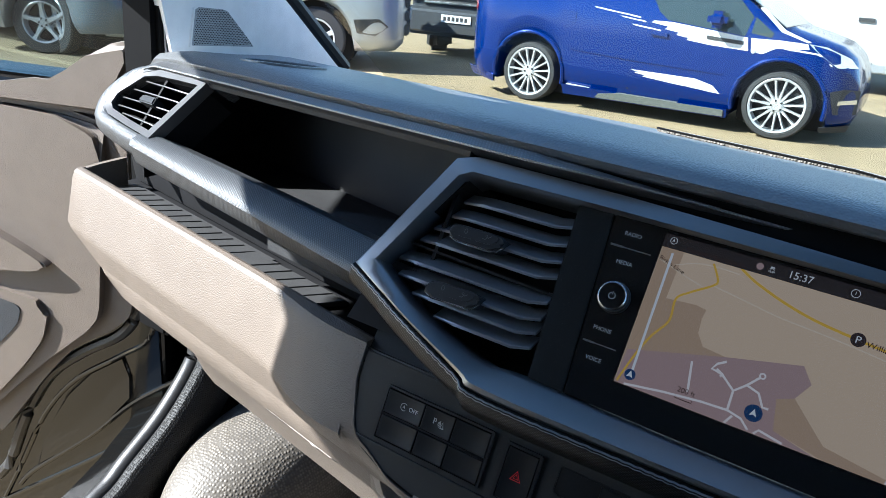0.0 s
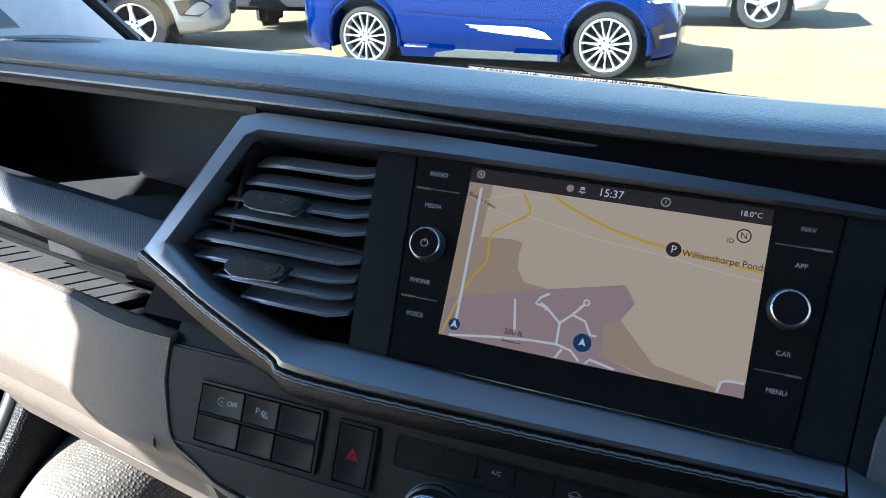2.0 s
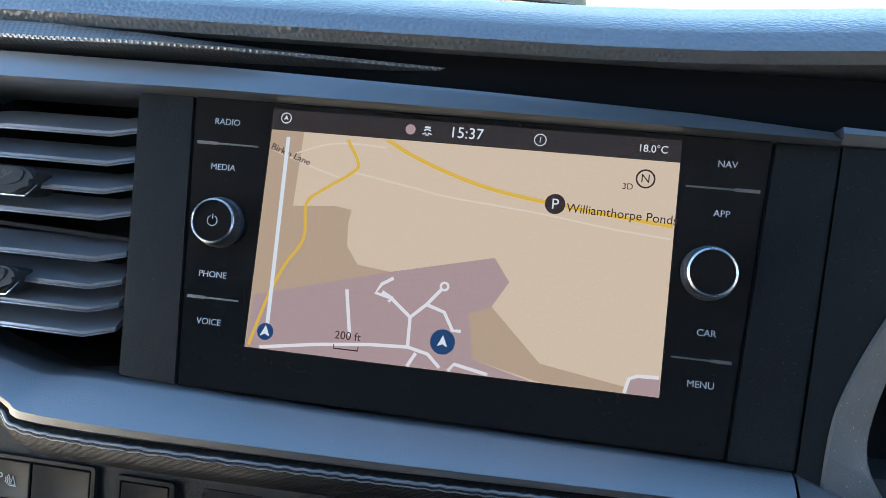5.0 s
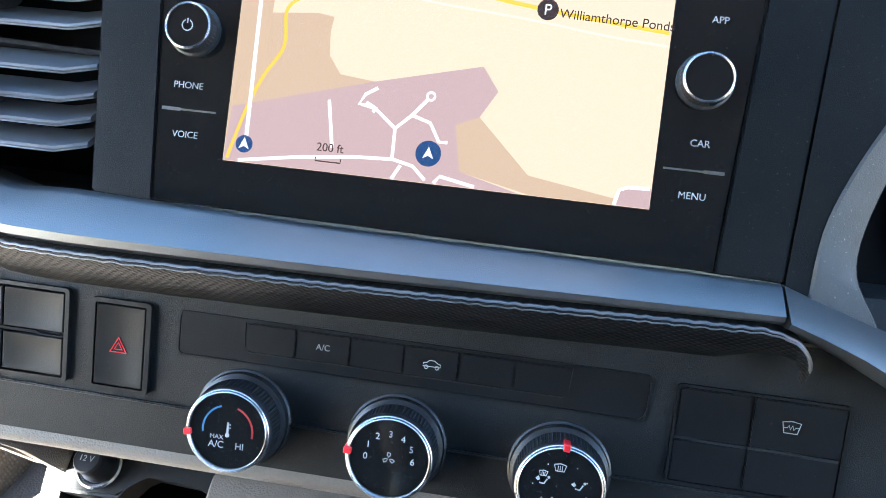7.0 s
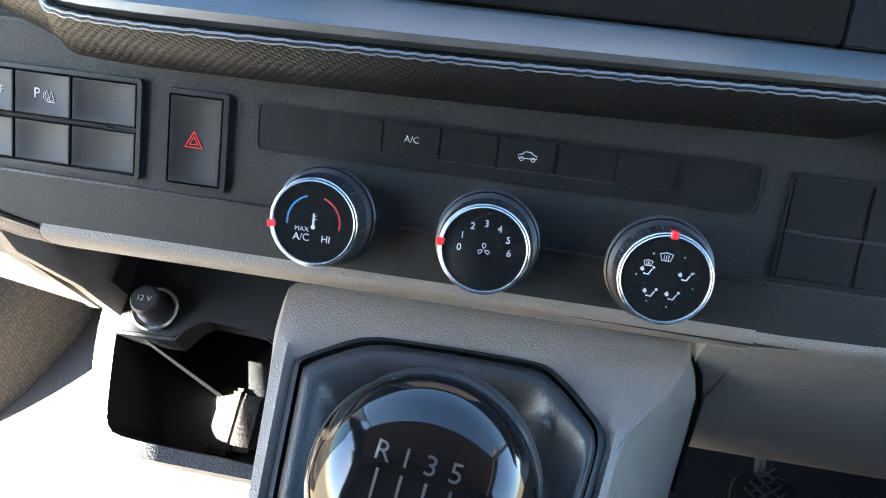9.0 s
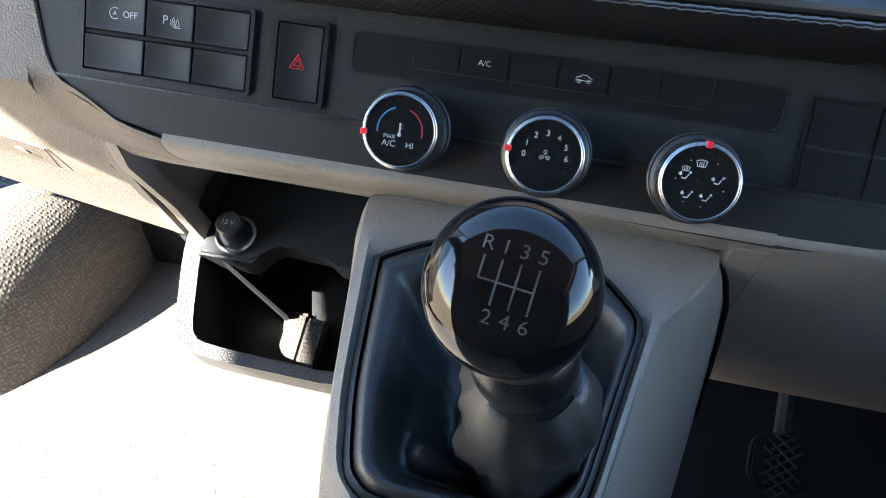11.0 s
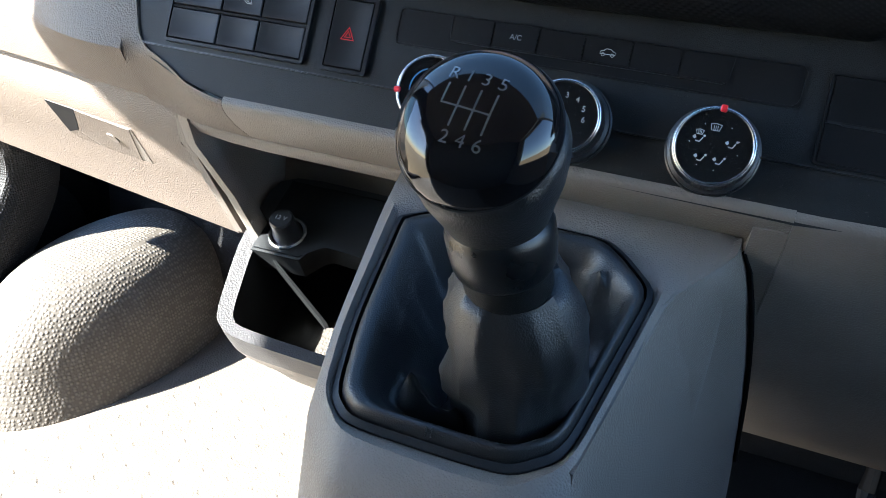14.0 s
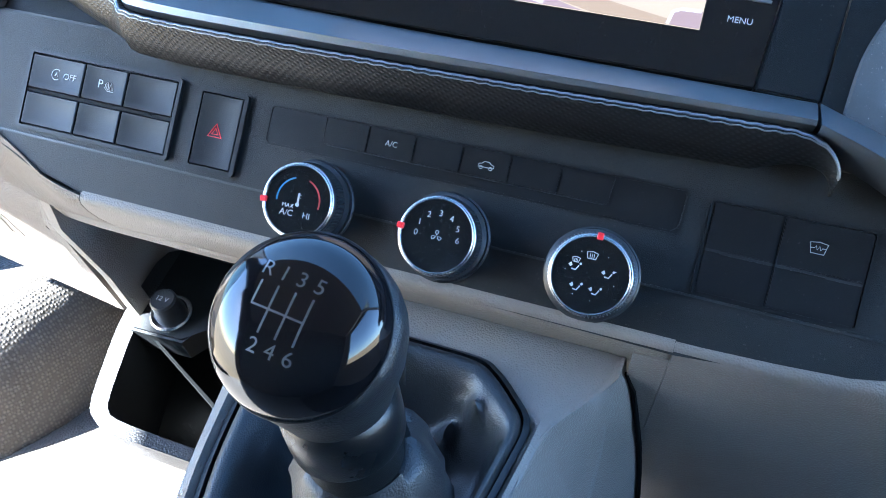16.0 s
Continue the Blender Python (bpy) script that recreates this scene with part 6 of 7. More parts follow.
# ---- instrument cluster ----
cluster = thing("instrument_cluster", "round dial in a black recessed hood behind the wheel", "instrument cluster", (0.22, -0.03, 1.25))
DUSTGREY = material("dusty_grey_hood", (0.040, 0.041, 0.041), 0.55, spec=0.5, vary=0.35, bump_scale=1500, bump_depth=0.0002, dirt=0.35)
hood_in = [(p.x, p.y) for p in smooth_path([(0.1800, -0.0900, 0), (0.1765, -0.0831, 0), (0.1685, -0.068, 0), (0.1693, -0.0498, 0), (0.1785, -0.021, 0), (0.1913, 0.0058, 0), (0.2150, 0.0400, 0)], 4)]
part("hood_face", loft([[(a[0], a[1], 0.0003), (a[0] + 0.001, a[1] - 0.0005, 0.0015), (b[0] - 0.002, b[1] + 0.001, -0.003), (b[0], b[1], -0.005), (b[0], b[1], -0.010), (a[0], a[1], -0.010)] for a, b in zip(hood_out, hood_in)]), DUSTGREY, cluster, "dusty grey hood edge", SCREEN, smooth=40)
part("recess", loft([[(x - 0.001, y, -0.0055), (x + 0.0005, y, -0.0055), (x + 0.010, y - 0.002, -0.034), (x + 0.009, y - 0.002, -0.036)] for x, y in hood_in]), PANEL, cluster, "", SCREEN, smooth=40)
part("recess_back", plate([(0.16, -0.13), (0.32, -0.13), (0.32, 0.06), (0.16, 0.06)], -0.042, -0.035), BLACK, cluster, "", SCREEN)
DIAL = SCREEN @ Matrix.Translation((0.2362, -0.0368, -0.033))
part("bezel", lathe([(0.0415, 0.0005), (0.0420, 0.0035), (0.0430, 0.0042), (0.0440, 0.0035), (0.0446, -0.002)], 64, False), GLOSS, cluster, "", DIAL)
part("dial_face", lathe([(0.0425, 0.0), (0.0425, 0.0005), (0.001, 0.0005)], 64), BLACK, cluster, "", DIAL)
for i in range(16):
    q0, q1 = 218 - 16 * i - 0.7, 218 - 16 * (i + 1) + 0.7
    arc = [(math.cos(radians(q0 + (q1 - q0) * k / 6)), math.sin(radians(q0 + (q1 - q0) * k / 6))) for k in range(7)]
    part("scale_segment", plate([(0.0395 * c, 0.0395 * s) for c, s in arc] + [(0.0378 * c, 0.0378 * s) for c, s in reversed(arc)], 0.0006, 0.0010), TEXTW, cluster, "pale scale segment", DIAL, smooth=0)
part("numeral", lettering("1", 0.0062, -0.0322, 0.0052, 0.0010), TEXTW, cluster, "", DIAL, smooth=0)
part("needle", plate([(-0.0362, -0.0010), (-0.0362, -0.0002), (0.0, 0.0012), (0.0, -0.0018)], 0.0025, 0.0034), RED, cluster, "red needle", DIAL, smooth=0)

# ---- pedal ----
pedal = thing("brake_pedal", "black brake pedal with diamond tread in the footwell", "pedal", (0.31, 0.25, 0.6))
PD = pose(0.296, 0.22, 0.643, 50)
part("pad", plate(rounded(-0.033, -0.03, 0.033, 0.03, 0.018), -0.008, 0.004, 0.003), BLACK, pedal, "", PD)
for q in range(-3, 4):
    for turn in (38, -38):
        part("tread", box(-0.026 + abs(q) * 0.005, -0.0012, 0.004, 0.026 - abs(q) * 0.005, 0.0012, 0.0058, 0.0004, 1), DARK, pedal, "", PD @ Matrix.Translation((0, q * 0.0115, 0)) @ Matrix.Rotation(radians(turn), 4, "Z"))
part("arm", tube([(0.296, 0.23, 0.64), (0.300, 0.30, 0.70), (0.315, 0.38, 0.95), (0.315, 0.44, 1.02)], 0.009, 8), DARK, pedal)

# ---- dusty demister grille along the windscreen's foot ----
DUSTY = material("dusty_grille", (0.17, 0.155, 0.13), 0.8, vary=0.55, scale=420, bump="bubble", bump_scale=330, bump_depth=0.0022)
grille = thing("windscreen_grille", "long dusty demister grille at the foot of the windscreen", "air vent", (0.2, 0.36, 1.325))


def pad_z(y):
    return 1.333 - (y - 0.30) * 0.187 + 0.0036


rings = []
for x, y0, y1 in ((-0.192, 0.335, 0.345), (-0.175, 0.316, 0.364), (-0.10, 0.310, 0.374), (0.0, 0.314, 0.384), (0.06, 0.326, 0.382), (0.09, 0.345, 0.375)):
    lift_ = -0.004 * max(0.0, min(1.0, x / 0.06))
    rings.append([(x, y0, pad_z(y0) + lift_), (x, y1, pad_z(y1) + lift_), (x, y1, pad_z(y1) - 0.006), (x, y0, pad_z(y0) - 0.006)])
part("mesh", loft(rings), DUSTY, grille, "dust-filled fine mesh", smooth=0)
for e in (0, 1):
    part("rim", tube([Vector(r[e]) for r in rings], (0.0011, 0.0008)[e], 6), (BLACK, PAD)[e], grille)

# ---- outside: yard with parked vehicles, on ground that rises to the right ----
OUT = pose(0, 0, 0.095, 0, -2.748, 0)
GROUND = material("dusty_tarmac", (0.245, 0.184, 0.102), 0.9, vary=0.16, scale=1.6, bump_scale=60, bump_depth=0.006)
LINE = material("worn_line_paint", (0.35, 0.265, 0.15), 0.8, vary=0.2, scale=9)
TYRE = material("tyre_rubber", (0.02, 0.02, 0.021), 0.75, bump_scale=90, bump_depth=0.002)
RIM = material("silver_alloy", (0.50, 0.51, 0.53), 0.3, 0.55)
HOLLOW = material("wheel_well", (0.012, 0.012, 0.013), 0.9)
BLUEPAINT = material("blue_metallic", (0.0006, 0.019, 0.15), 0.12, 0.4, vary=0.05, coat=0.15, spec=0.5)
SILVER = material("silver_metallic", (0.43, 0.455, 0.49), 0.3, 0.5, vary=0.04, coat=0.6)
GREYPAINT = material("grey_metallic", (0.17, 0.20, 0.24), 0.3, 0.5, vary=0.04, coat=0.6)
WHITEPAINT = material("cream_white_paint", (0.42, 0.41, 0.40), 0.3, vary=0.04, coat=0.5)
DARKPAINT = material("dark_grey_paint", (0.06, 0.063, 0.07), 0.3, 0.3, coat=0.6)
TRIMBLACK = material("black_bumper_plastic", (0.02, 0.02, 0.022), 0.55, bump_scale=300, bump_depth=0.001)
CARGLASS = material("dark_car_glass", (0.02, 0.03, 0.03), 0.05, coat=0.5)
LAMP = material("clear_lamp", (0.55, 0.62, 0.66), 0.08, 0.2, coat=0.8)
TAIL = material("red_lamp", (0.45, 0.01, 0.015), 0.12, coat=0.8)
SKIRTGREY = material("dusty_grey_sill", (0.11, 0.12, 0.115), 0.6, vary=0.2)
DECAL = material("white_decal", (0.62, 0.63, 0.65), 0.35)

ground = bmesh.new()
bmesh.ops.create_grid(ground, x_segments=8, y_segments=8, size=600)
solo("ground", ground, GROUND, "sunlit dusty tarmac yard", "ground", kind="structure", m=OUT)
for pts in (((-12.5, 5.1), (-7.3, 4.75), (-7.3, 4.87), (-12.5, 5.25)), ((-9.5, 4.1), (-7.6, 4.0), (-7.6, 4.08), (-9.5, 4.2))):
    solo("parking_line", plate(pts, 0.002, 0.006), LINE, "worn pale parking line painted on the tarmac", "line", "parking lines", "structure", m=OUT)


def wheel(parent, m, r, spokes, rim_r, width=0.2, turn=0.0):
    """A road wheel; z of m points out of the vehicle's side."""
    w = part("wheel", lathe([(rim_r, -width), (r * 0.93, -width), (r, -width * 0.85), (r, -width * 0.12), (r * 0.95, 0.0), (rim_r * 1.04, 0.004), (rim_r, -0.004)], 48, False), TYRE, parent, "", m)
    part("rim", lathe([(rim_r, 0.002), (rim_r * 0.98, 0.006), (rim_r * 0.92, 0.002), (rim_r * 0.90, -0.03), (rim_r * 0.9, -width)], 48, False), RIM, w, "", m)
    part("hub_back", lathe([(rim_r * 0.9, -0.09), (0.01, -0.09)], 32, False), HOLLOW, w, "", m)
    sp = bmesh.new()
    for i in range(spokes):
        a = 2 * math.pi * (i + turn) / spokes
        k = 0.022 if spokes > 8 else 0.05
        c, s = math.cos(a), math.sin(a)
        pts = []
        for rr, hw, z in ((rim_r * 0.20, k * 0.8, -0.010), (rim_r * 0.6, k * 0.45, -0.004), (rim_r * 0.94, k * 0.6, 0.0)):
            pts.append([(rr * c - q * hw * s, rr * s + q * hw * c, z + dz) for q, dz in ((-1, -0.03), (-0.7, 0.0), (0.7, 0.0), (1, -0.03))])
        vs = [[sp.verts.new(p) for p in row] for row in pts]
        for A, B in zip(vs, vs[1:]):
            for j in range(3):
                sp.faces.new((A[j], A[j + 1], B[j + 1], B[j]))
    part("spokes", sp, RIM, w, "bright alloy spokes", m, smooth=20)
    part("hub_cap", lathe([(rim_r * 0.24, -0.03), (rim_r * 0.23, -0.006), (rim_r * 0.16, 0.0), (rim_r * 0.15, -0.004), (0.002, -0.004)], 24), RIM, w, "", m)
    for i in range(5):
        a = 2 * math.pi * (i + 0.5) / 5
        part("wheel_nut", lathe([(0.011, -0.01), (0.011, 0.004), (0.002, 0.004)], 6), HOLLOW, w, "", m @ Matrix.Translation((rim_r * 0.19 * math.cos(a), rim_r * 0.19 * math.sin(a), 0)))
    return w


def arch(cx, r, n=12, z0=0.2, flip=True):
    """Points of a wheel opening, from behind the wheel to before it, above z0."""
    a0 = math.asin(max(-1, min(1, (z0 - 0.33) / r)))
    return [(cx - r * math.cos(a0 + (math.pi - 2 * a0) * i / n), 0.33 + r * math.sin(a0 + (math.pi - 2 * a0) * i / n)) for i in range(n + 1)]


def skin(outline, width, belt=1.0, lean=0.10):
    """A vehicle's skin, lofted along its length from its side outline: bulging flanks, tucked sills, rounded ends."""
    lows, highs = [], []
    for (x0, z0), (x1, z1) in zip(outline, outline[1:] + outline[:1]):
        (lows if x1 > x0 else highs).append((min(x0, x1), max(x0, x1), z0 if x0 < x1 else z1, z1 if x0 < x1 else z0))
    x_min, x_max = min(p[0] for p in outline), max(p[0] for p in outline)

    def span(x):
        lo = [z0 + (z1 - z0) * (x - a) / max(1e-9, b - a) for a, b, z0, z1 in lows if a <= x <= b]
        hi = [z0 + (z1 - z0) * (x - a) / max(1e-9, b - a) for a, b, z0, z1 in highs if a <= x <= b]
        return (max(lo) if lo else 0.3), (max(hi) if hi else 0.5)

    def side(z, x):
        y = lean * (z - belt) / 0.7 + 0.012 if z > belt else 0.012 * ((z - 0.65) / 0.35) ** 2 + 0.05 * max(0, 0.30 - z) / 0.2
        d = min(x - x_min, x_max - x)
        if d < 0.45:
            y += 0.30 * (1 - max(0.0, d) / 0.45) ** 2.6
        return y

    xs_ = sorted({round(x_min + 0.004, 4), round(x_max - 0.004, 4)} | {round(x_min + (x_max - x_min) * i / 110, 4) for i in range(1, 110)})
    rings = []
    for x in xs_:
        lo, hi = span(x)
        hi = max(hi, lo + 0.05)
        near = [(x, side(lo + (hi - lo) * k / 11, x) + (0.05 if k == 0 else 0) + (0.03 if k == 11 else 0), lo + (hi - lo) * k / 11) for k in range(12)]
        rings.append(near + [(x, width - y, z) for x, y, z in reversed(near)])
    return loft(rings), side


def van(name, label, m, outline, width, paint, wheels, r, rim_r, spokes, belt=1.0):
    """m puts the flank that faces the camera at y = 0, the front at +x."""
    ob = thing(name, label, "van", m.translation)
    bm, inset = skin(outline, width, belt=belt)
    part("body", bm, paint, ob, "", m, smooth=50)
    for wx in wheels:
        out = m @ Matrix.Translation((wx, 0.045, r)) @ Matrix.Rotation(radians(90), 4, "X")
        wheel(ob, out, r, spokes, rim_r, turn=0.3)
        part("wheel_well", box(wx - r * 1.22, 0.26, 0.1, wx + r * 1.22, width - 0.26, 0.33 + r * 1.22, 0.02), HOLLOW, ob, "", m)
        part("wheel", lathe([(rim_r, -0.2), (r * 0.93, -0.2), (r, -0.17), (r, -0.03), (r * 0.95, 0.0), (0.02, 0.0)], 32), TYRE, ob, "", m @ Matrix.Translation((wx, width - 0.045, r)) @ Matrix.Rotation(radians(-90), 4, "X"))
    return ob, inset


# blue sports van, side on
B_M = OUT @ Matrix.Translation((-3.59, 7.20, 0))
WBASE = 2.58
b_line = [(-0.80, 0.24), (-0.42, 0.20)] + arch(0, 0.40, z0=0.20) + [(0.42, 0.17), (2.16, 0.17)] + arch(WBASE, 0.40, z0=0.20) + [(2.99, 0.16), (3.20, 0.19), (3.24, 0.30), (3.235, 0.48), (3.20, 0.62), (3.12, 0.76), (2.98, 0.86), (2.76, 0.93), (2.52, 0.99), (2.30, 1.13), (1.62, 1.58), (1.25, 1.72), (-0.70, 1.80), (-0.80, 1.70), (-0.84, 1.2), (-0.86, 0.75), (-0.85, 0.45)]
blue, b_in = van("blue_van", "blue panel van with white side stripes and silver multi-spoke wheels", B_M, b_line, 1.80, BLUEPAINT, (0.0, WBASE), 0.318, 0.258, 15)


def on_side(parent, name, pts, mat, inset, m, proud=0.004, thick=0.02, label=""):
    """A panel lying on a flank: points of length and height."""
    bm = bmesh.new()
    outer_ = [bm.verts.new((x, inset(z, x) - proud, z)) for x, z in pts]
    inner_ = [bm.verts.new((x, inset(z, x) + thick, z)) for x, z in pts]
    bm.faces.new(outer_)
    for i in range(len(pts)):
        bm.faces.new((outer_[i], outer_[(i + 1) % len(pts)], inner_[(i + 1) % len(pts)], inner_[i]))
    return part(name, bm, mat, parent, label, m, smooth=20)


on_side(blue, "door_window", [(1.27, 1.20), (1.36, 1.06), (1.45, 0.993), (1.87, 0.949), (2.19, 0.914), (2.235, 1.09), (2.10, 1.22), (1.70, 1.46), (1.30, 1.5)], CARGLASS, b_in, B_M, label="dark tinted door glass")
part("windscreen", loft([[(x, y, z + d) for x, y, z in ((2.50, 0.16, 1.006), (2.50, 1.64, 1.006), (1.66, 1.56, 1.565), (1.66, 0.24, 1.565))] for d in (0.004, 0.016)]), CARGLASS, blue, "dark windscreen", B_M)
on_side(blue, "quarter_window", [(2.24, 0.945), (2.255, 1.09), (2.44, 0.96), (2.42, 0.921)], CARGLASS, b_in, B_M)
for pts in ([(1.50, 0.975), (2.22, 0.90), (2.24, 0.785), (1.90, 0.800), (1.66, 0.825), (1.68, 0.845), (1.56, 0.86), (1.58, 0.885), (1.44, 0.905), (1.47, 0.93), (1.30, 0.955), (1.32, 0.975)], [(2.25, 0.90), (2.50, 0.905), (2.74, 0.895), (2.76, 0.85), (2.48, 0.832), (2.37, 0.77), (2.27, 0.782)], [(2.55, 0.83), (2.84, 0.812), (2.96, 0.728), (2.975, 0.728), (2.86, 0.822), (2.57, 0.845)], [(0.67, 1.060), (1.18, 0.998), (1.18, 0.986), (0.70, 1.046)], [(0.97, 0.992), (1.24, 0.962), (1.24, 0.950), (1.0, 0.980)], [(1.10, 0.925), (1.40, 0.893), (1.40, 0.882), (1.12, 0.912)], [(2.27, 1.17), (2.50, 0.978), (2.74, 0.905), (2.76, 0.915), (2.53, 0.995), (2.31, 1.175)]):
    on_side(blue, "stripe", pts, DECAL, b_in, B_M, 0.003, label="white racing stripe")
for pts in ([(1.15, 0.485), (1.80, 0.475), (1.98, 0.43), (2.06, 0.36), (1.78, 0.385), (1.60, 0.41)], [(1.20, 0.455), (1.6, 0.425), (1.6, 0.44), (1.22, 0.468)], [(1.28, 0.43), (1.7, 0.39), (1.72, 0.405), (1.32, 0.445)]):
    on_side(blue, "stripe", pts, DECAL, b_in, B_M, 0.003, label="white racing stripe")
for cx, cz, s in ((2.02, 0.832, 1.0), (0.62, 0.205, 0.9)):
    on_side(blue, "logo_mark", [(cx - 0.17 * s, cz + 0.02 * s), (cx + 0.17 * s, cz), (cx + 0.17 * s, cz + 0.035 * s), (cx - 0.17 * s, cz + 0.055 * s)], TRIMBLACK if s == 1.0 else DECAL, b_in, B_M, 0.009)
on_side(blue, "side_skirt", [(0.42, 0.245), (0.95, 0.235), (1.05, 0.215), (2.15, 0.225), (2.15, 0.14), (0.44, 0.14)], BLUEPAINT, b_in, B_M, 0.035, 0.05)
on_side(blue, "skirt_insert", [(0.84, 0.195), (1.06, 0.228), (2.12, 0.215), (2.12, 0.15), (0.80, 0.15)], SKIRTGREY, b_in, B_M, 0.045, 0.03, "dusty grey skirt insert")
for pts in ([(1.135, 0.28), (1.145, 0.28), (1.155, 1.5), (1.145, 1.5)], [(2.14, 0.30), (2.15, 0.30), (2.19, 0.95), (2.18, 0.95)]):
    on_side(blue, "door_gap", pts, HOLLOW, b_in, B_M, 0.002)
on_side(blue, "handle", [(1.29, 0.885), (1.48, 0.865), (1.48, 0.835), (1.31, 0.845)], BLUEPAINT, b_in, B_M, 0.03, 0.03)
on_side(blue, "filler_flap", [(0.33, 1.0), (0.50, 0.99), (0.50, 0.88), (0.34, 0.89)], BLUEPAINT, b_in, B_M, 0.006)
on_side(blue, "swage_line", [(0.46, 0.615), (1.10, 0.575), (2.05, 0.545), (2.05, 0.56), (1.10, 0.592), (0.48, 0.635)], BLUEPAINT, b_in, B_M, 0.012)
on_side(blue, "tail_light", [(-0.85, 0.92), (-0.76, 0.90), (-0.72, 1.4), (-0.81, 1.4)], TAIL, b_in, B_M, 0.01)
on_side(blue, "headlight", [(2.86, 0.815), (3.02, 0.715), (3.17, 0.72), (3.10, 0.80), (2.90, 0.885), (2.75, 0.898)], LAMP, b_in, B_M, 0.012, label="clear swept-back headlight")
on_side(blue, "bumper_grille", [(3.00, 0.50), (3.10, 0.53), (3.23, 0.52), (3.235, 0.30), (3.06, 0.30)], TRIMBLACK, b_in, B_M, 0.012)
on_side(blue, "chrome_blade", [(3.08, 0.425), (3.22, 0.44), (3.22, 0.40), (3.08, 0.39)], CHROME, b_in, B_M, 0.020)
part("repeater", lathe([(0.026, 0.0), (0.024, 0.010), (0.012, 0.014), (0.001, 0.015)], 20), LAMP, blue, "clear round side repeater", B_M @ Matrix.Translation((2.29, b_in(0.79, 2.29), 0.79)) @ Matrix.Rotation(radians(90), 4, "X"))
on_side(blue, "splitter", [(2.97, 0.17), (3.20, 0.20), (3.19, 0.14), (2.98, 0.12)], TRIMBLACK, b_in, B_M, 0.02)
on_side(blue, "rear_diffuser", [(-0.90, 0.28), (-0.42, 0.24), (-0.43, 0.16), (-0.86, 0.18)], BLUEPAINT, b_in, B_M, 0.02)
part("mirror", box(1.86, -0.20, 0.965, 2.04, -0.02, 1.12, 0.05, 3), BLUEPAINT, blue, "", B_M)
for wx in (0.0, WBASE):
    part("arch_lip", tube([(B_M @ Vector((x, b_in(z, x) - 0.002, z))) for x, z in arch(wx, 0.415, 16, 0.24)], 0.022, 8), BLUEPAINT, blue)

# silver van, nose to the right
S_M = OUT @ Matrix.Translation((-6.45, 6.98, 0)) @ Matrix.Rotation(radians(34), 4, "Z") @ Matrix.Scale(1.15, 4)
s_line = [(-3.8, 0.3), (-3.32, 0.25)] + arch(-2.9, 0.41, z0=0.22) + [(-2.4, 0.22), (-0.45, 0.22)] + arch(0, 0.41, z0=0.22) + [(0.46, 0.22), (0.88, 0.24), (0.98, 0.34), (1.0, 0.62), (0.96, 0.82), (0.80, 1.02), (0.30, 1.15), (-0.35, 1.75), (-0.7, 1.9), (-3.8, 1.95)]
silver, s_in = van("silver_van", "silver van with black lower bumper grilles", S_M, s_line, 1.85, SILVER, (0.0, -2.9), 0.33, 0.22, 5)
on_side(silver, "bumper_trim", [(0.42, 0.56), (0.70, 0.58), (0.80, 0.50), (0.66, 0.40), (0.46, 0.42)], TRIMBLACK, s_in, S_M, 0.01)
on_side(silver, "headlight", [(0.42, 0.98), (0.80, 0.84), (0.95, 0.80), (0.80, 1.0), (0.46, 1.08)], LAMP, s_in, S_M, 0.01)
for z0, z1 in ((0.40, 0.52), (0.56, 0.66), (0.70, 0.82)):
    part("grille", box(0.955, 0.25, z0, 1.02, 1.6, z1, 0.015), TRIMBLACK, silver, "", S_M)
part("plate_bars", box(1.02, 0.62, 0.55, 1.035, 1.14, 0.66), DECAL, silver, "", S_M)

# dark van seen from its front
D_M = OUT @ Matrix.Translation((-7.05, 9.75, 0))
dark = thing("dark_van", "dark grey van parked nose-on with pale number plate", "van", D_M.translation)
part("body", box(0, 0.12, 0.30, 1.9, 4.6, 1.95, 0.14, 3), DARKPAINT, dark, "", D_M)
part("bumper", box(-0.01, 0.0, 0.30, 1.91, 0.3, 0.72, 0.07, 3), DARKPAINT, dark, "", D_M)
for i in range(3):
    part("grille_bar", box(0.35, 0.04, 0.78 + 0.085 * i, 1.55, 0.14, 0.81 + 0.085 * i, 0.01), CHROME, dark, "", D_M)
part("grille", box(0.32, 0.08, 0.74, 1.58, 0.16, 1.04, 0.02), TRIMBLACK, dark, "", D_M)
part("lower_grille", box(0.35, -0.012, 0.36, 1.55, 0.05, 0.46, 0.01), TRIMBLACK, dark, "", D_M)
plate_ = part("number_plate", box(0.72, -0.02, 0.52, 1.24, -0.005, 0.63), DECAL, dark, "pale plate with dark bars", D_M)
for i in range(6):
    part("plate_bar", box(0.76 + 0.075 * i, -0.024, 0.545, 0.81 + 0.075 * i, -0.0205, 0.605), TRIMBLACK, plate_, "", D_M)
for x0 in (0.04, 1.42):
    part("headlight", box(x0, 0.02, 0.82, x0 + 0.42, 0.2, 1.02, 0.04), LAMP, dark, "", D_M)
for x0 in (0.05, 1.65):
    part("tyre", box(x0, 0.55, 0.0, x0 + 0.2, 1.2, 0.64, 0.09, 3), TYRE, dark, "", D_M)

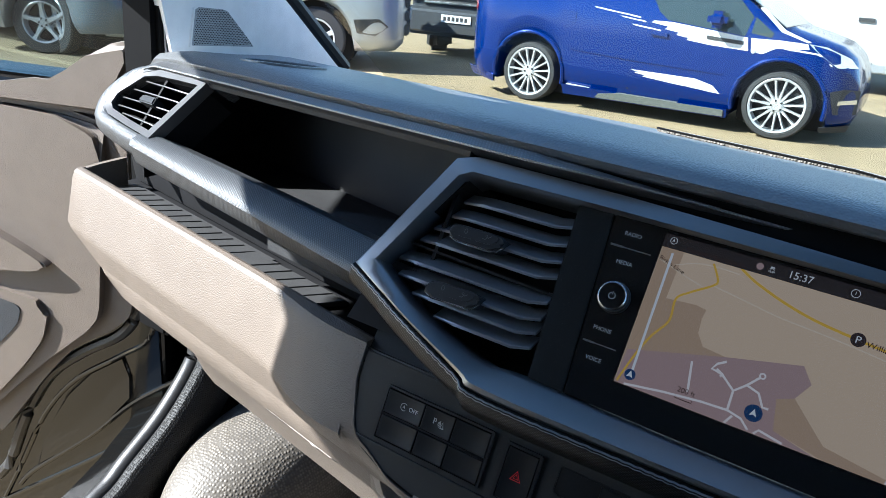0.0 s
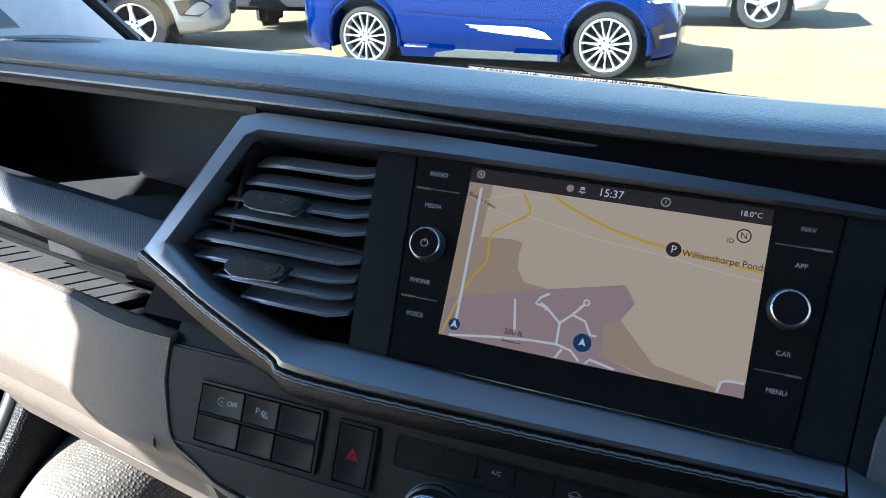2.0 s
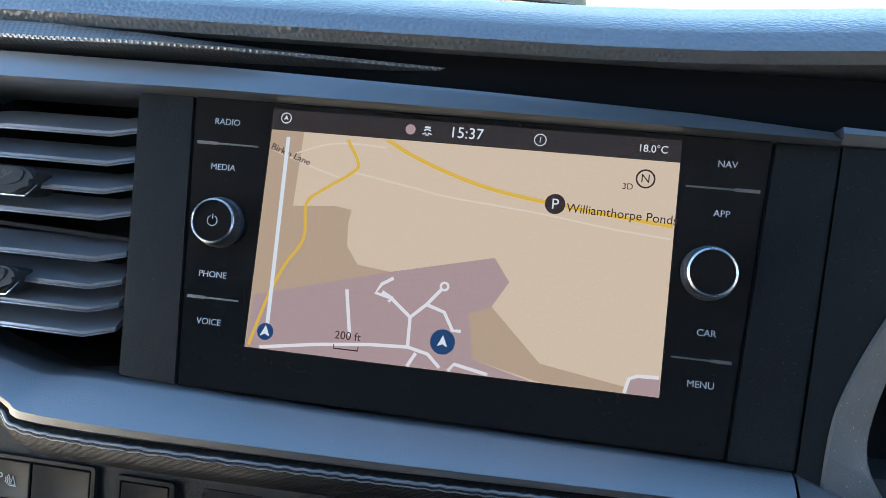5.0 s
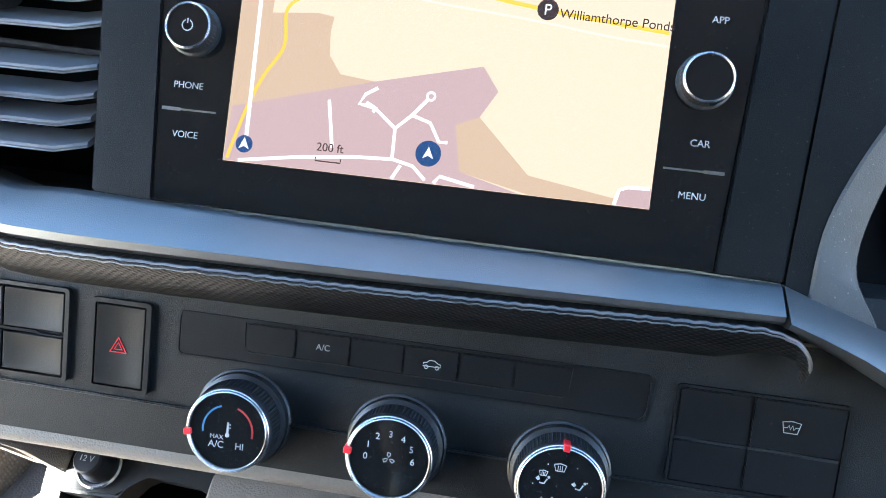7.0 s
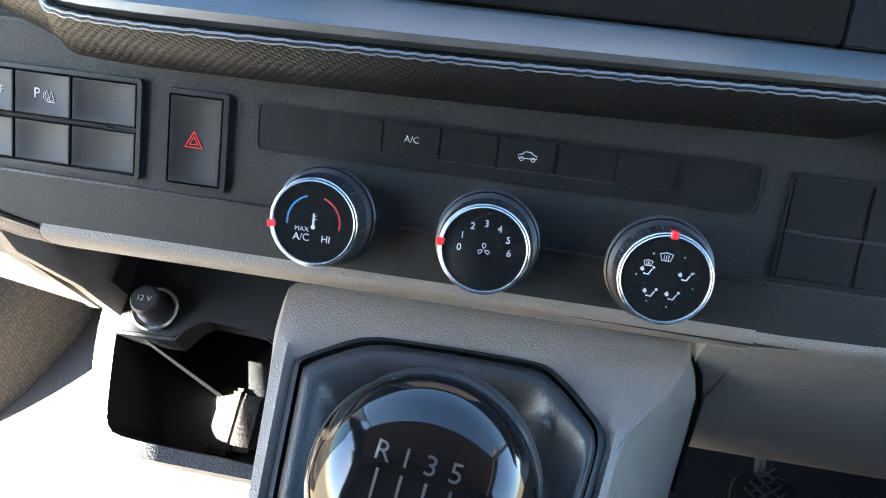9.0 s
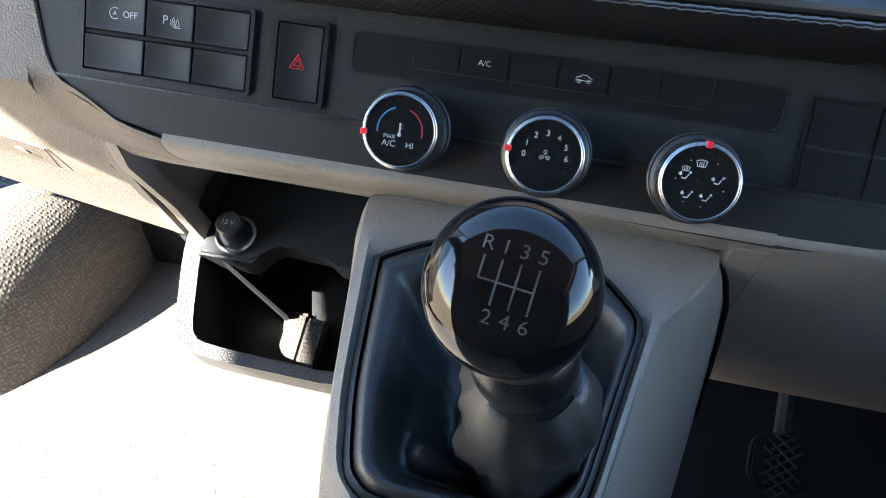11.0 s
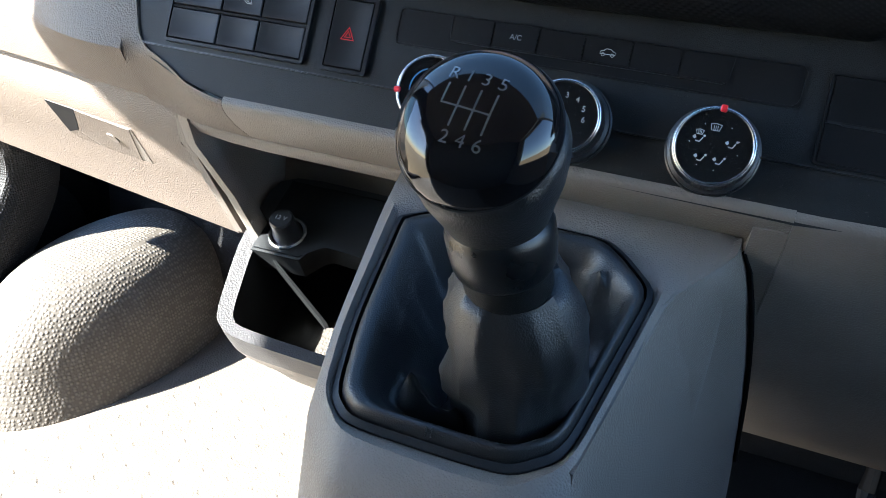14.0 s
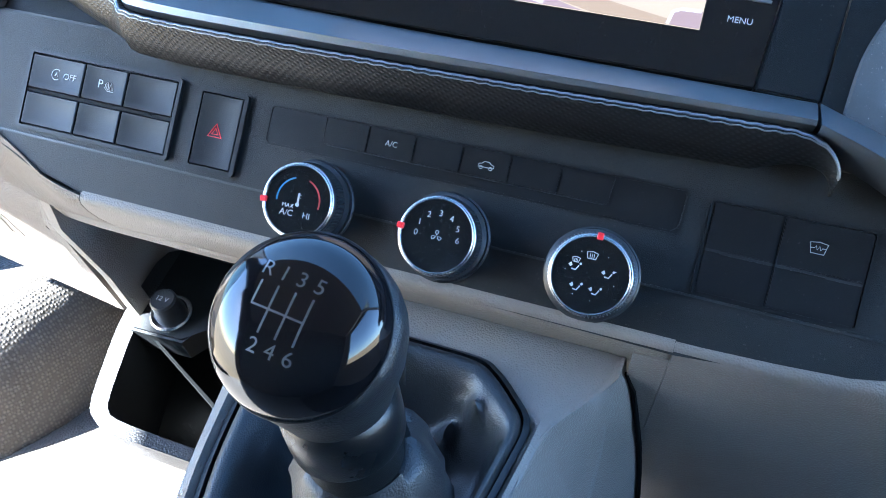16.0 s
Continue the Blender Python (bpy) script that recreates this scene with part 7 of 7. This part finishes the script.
# grey van beyond the open door
G_M = OUT @ Matrix.Translation((-9.20, 5.22, 0.0)) @ Matrix.Rotation(radians(-4), 4, "Z")
g_line = [(-4.0, 0.35), (-3.6, 0.28)] + arch(-3.1, 0.52, z0=0.30) + [(-2.5, 0.34), (-0.6, 0.34)] + arch(0, 0.52, z0=0.30) + [(0.58, 0.30), (0.90, 0.32), (0.97, 0.60), (0.92, 1.0), (0.75, 1.12), (0.10, 1.25), (-0.60, 1.85), (-3.9, 1.95), (-4.05, 1.0)]
grey, g_in = van("grey_van", "grey metallic van with five-spoke silver wheels", G_M, g_line, 1.9, GREYPAINT, (0.0, -3.1), 0.42, 0.27, 5)
on_side(grey, "sill_trim", [(-2.55, 0.34), (-0.55, 0.34), (-0.55, 0.27), (-2.55, 0.27)], TRIMBLACK, g_in, G_M, 0.015)

# white van far behind the blue one
W_M = OUT @ Matrix.Translation((0.50, 11.75, 0))
w_line = [(-4.3, 0.35), (-3.75, 0.3)] + arch(-3.3, 0.42, z0=0.28) + [(-2.8, 0.3), (-0.5, 0.3)] + arch(0, 0.42, z0=0.28) + [(0.48, 0.26), (0.82, 0.28), (0.92, 0.45), (0.90, 0.8), (0.70, 1.05), (0.2, 1.2), (-0.45, 1.85), (-0.8, 2.0), (-4.3, 2.05)]
white, w_in = van("white_van", "off-white panel van with dark five-spoke wheels", W_M, w_line, 1.95, WHITEPAINT, (0.0, -3.3), 0.34, 0.235, 5)
on_side(white, "sill_trim", [(-2.78, 0.42), (-0.48, 0.42), (-0.48, 0.32), (-2.78, 0.32)], SILVER, w_in, W_M, 0.02)
for x0 in (-1.35, -2.45):
    on_side(white, "handle", [(x0, 1.02), (x0 + 0.2, 1.02), (x0 + 0.2, 0.97), (x0, 0.97)], TRIMBLACK, w_in, W_M, 0.03)
    on_side(white, "door_gap", [(x0 + 0.28, 0.4), (x0 + 0.29, 0.4), (x0 + 0.29, 1.85), (x0 + 0.28, 1.85)], HOLLOW, w_in, W_M, 0.002)
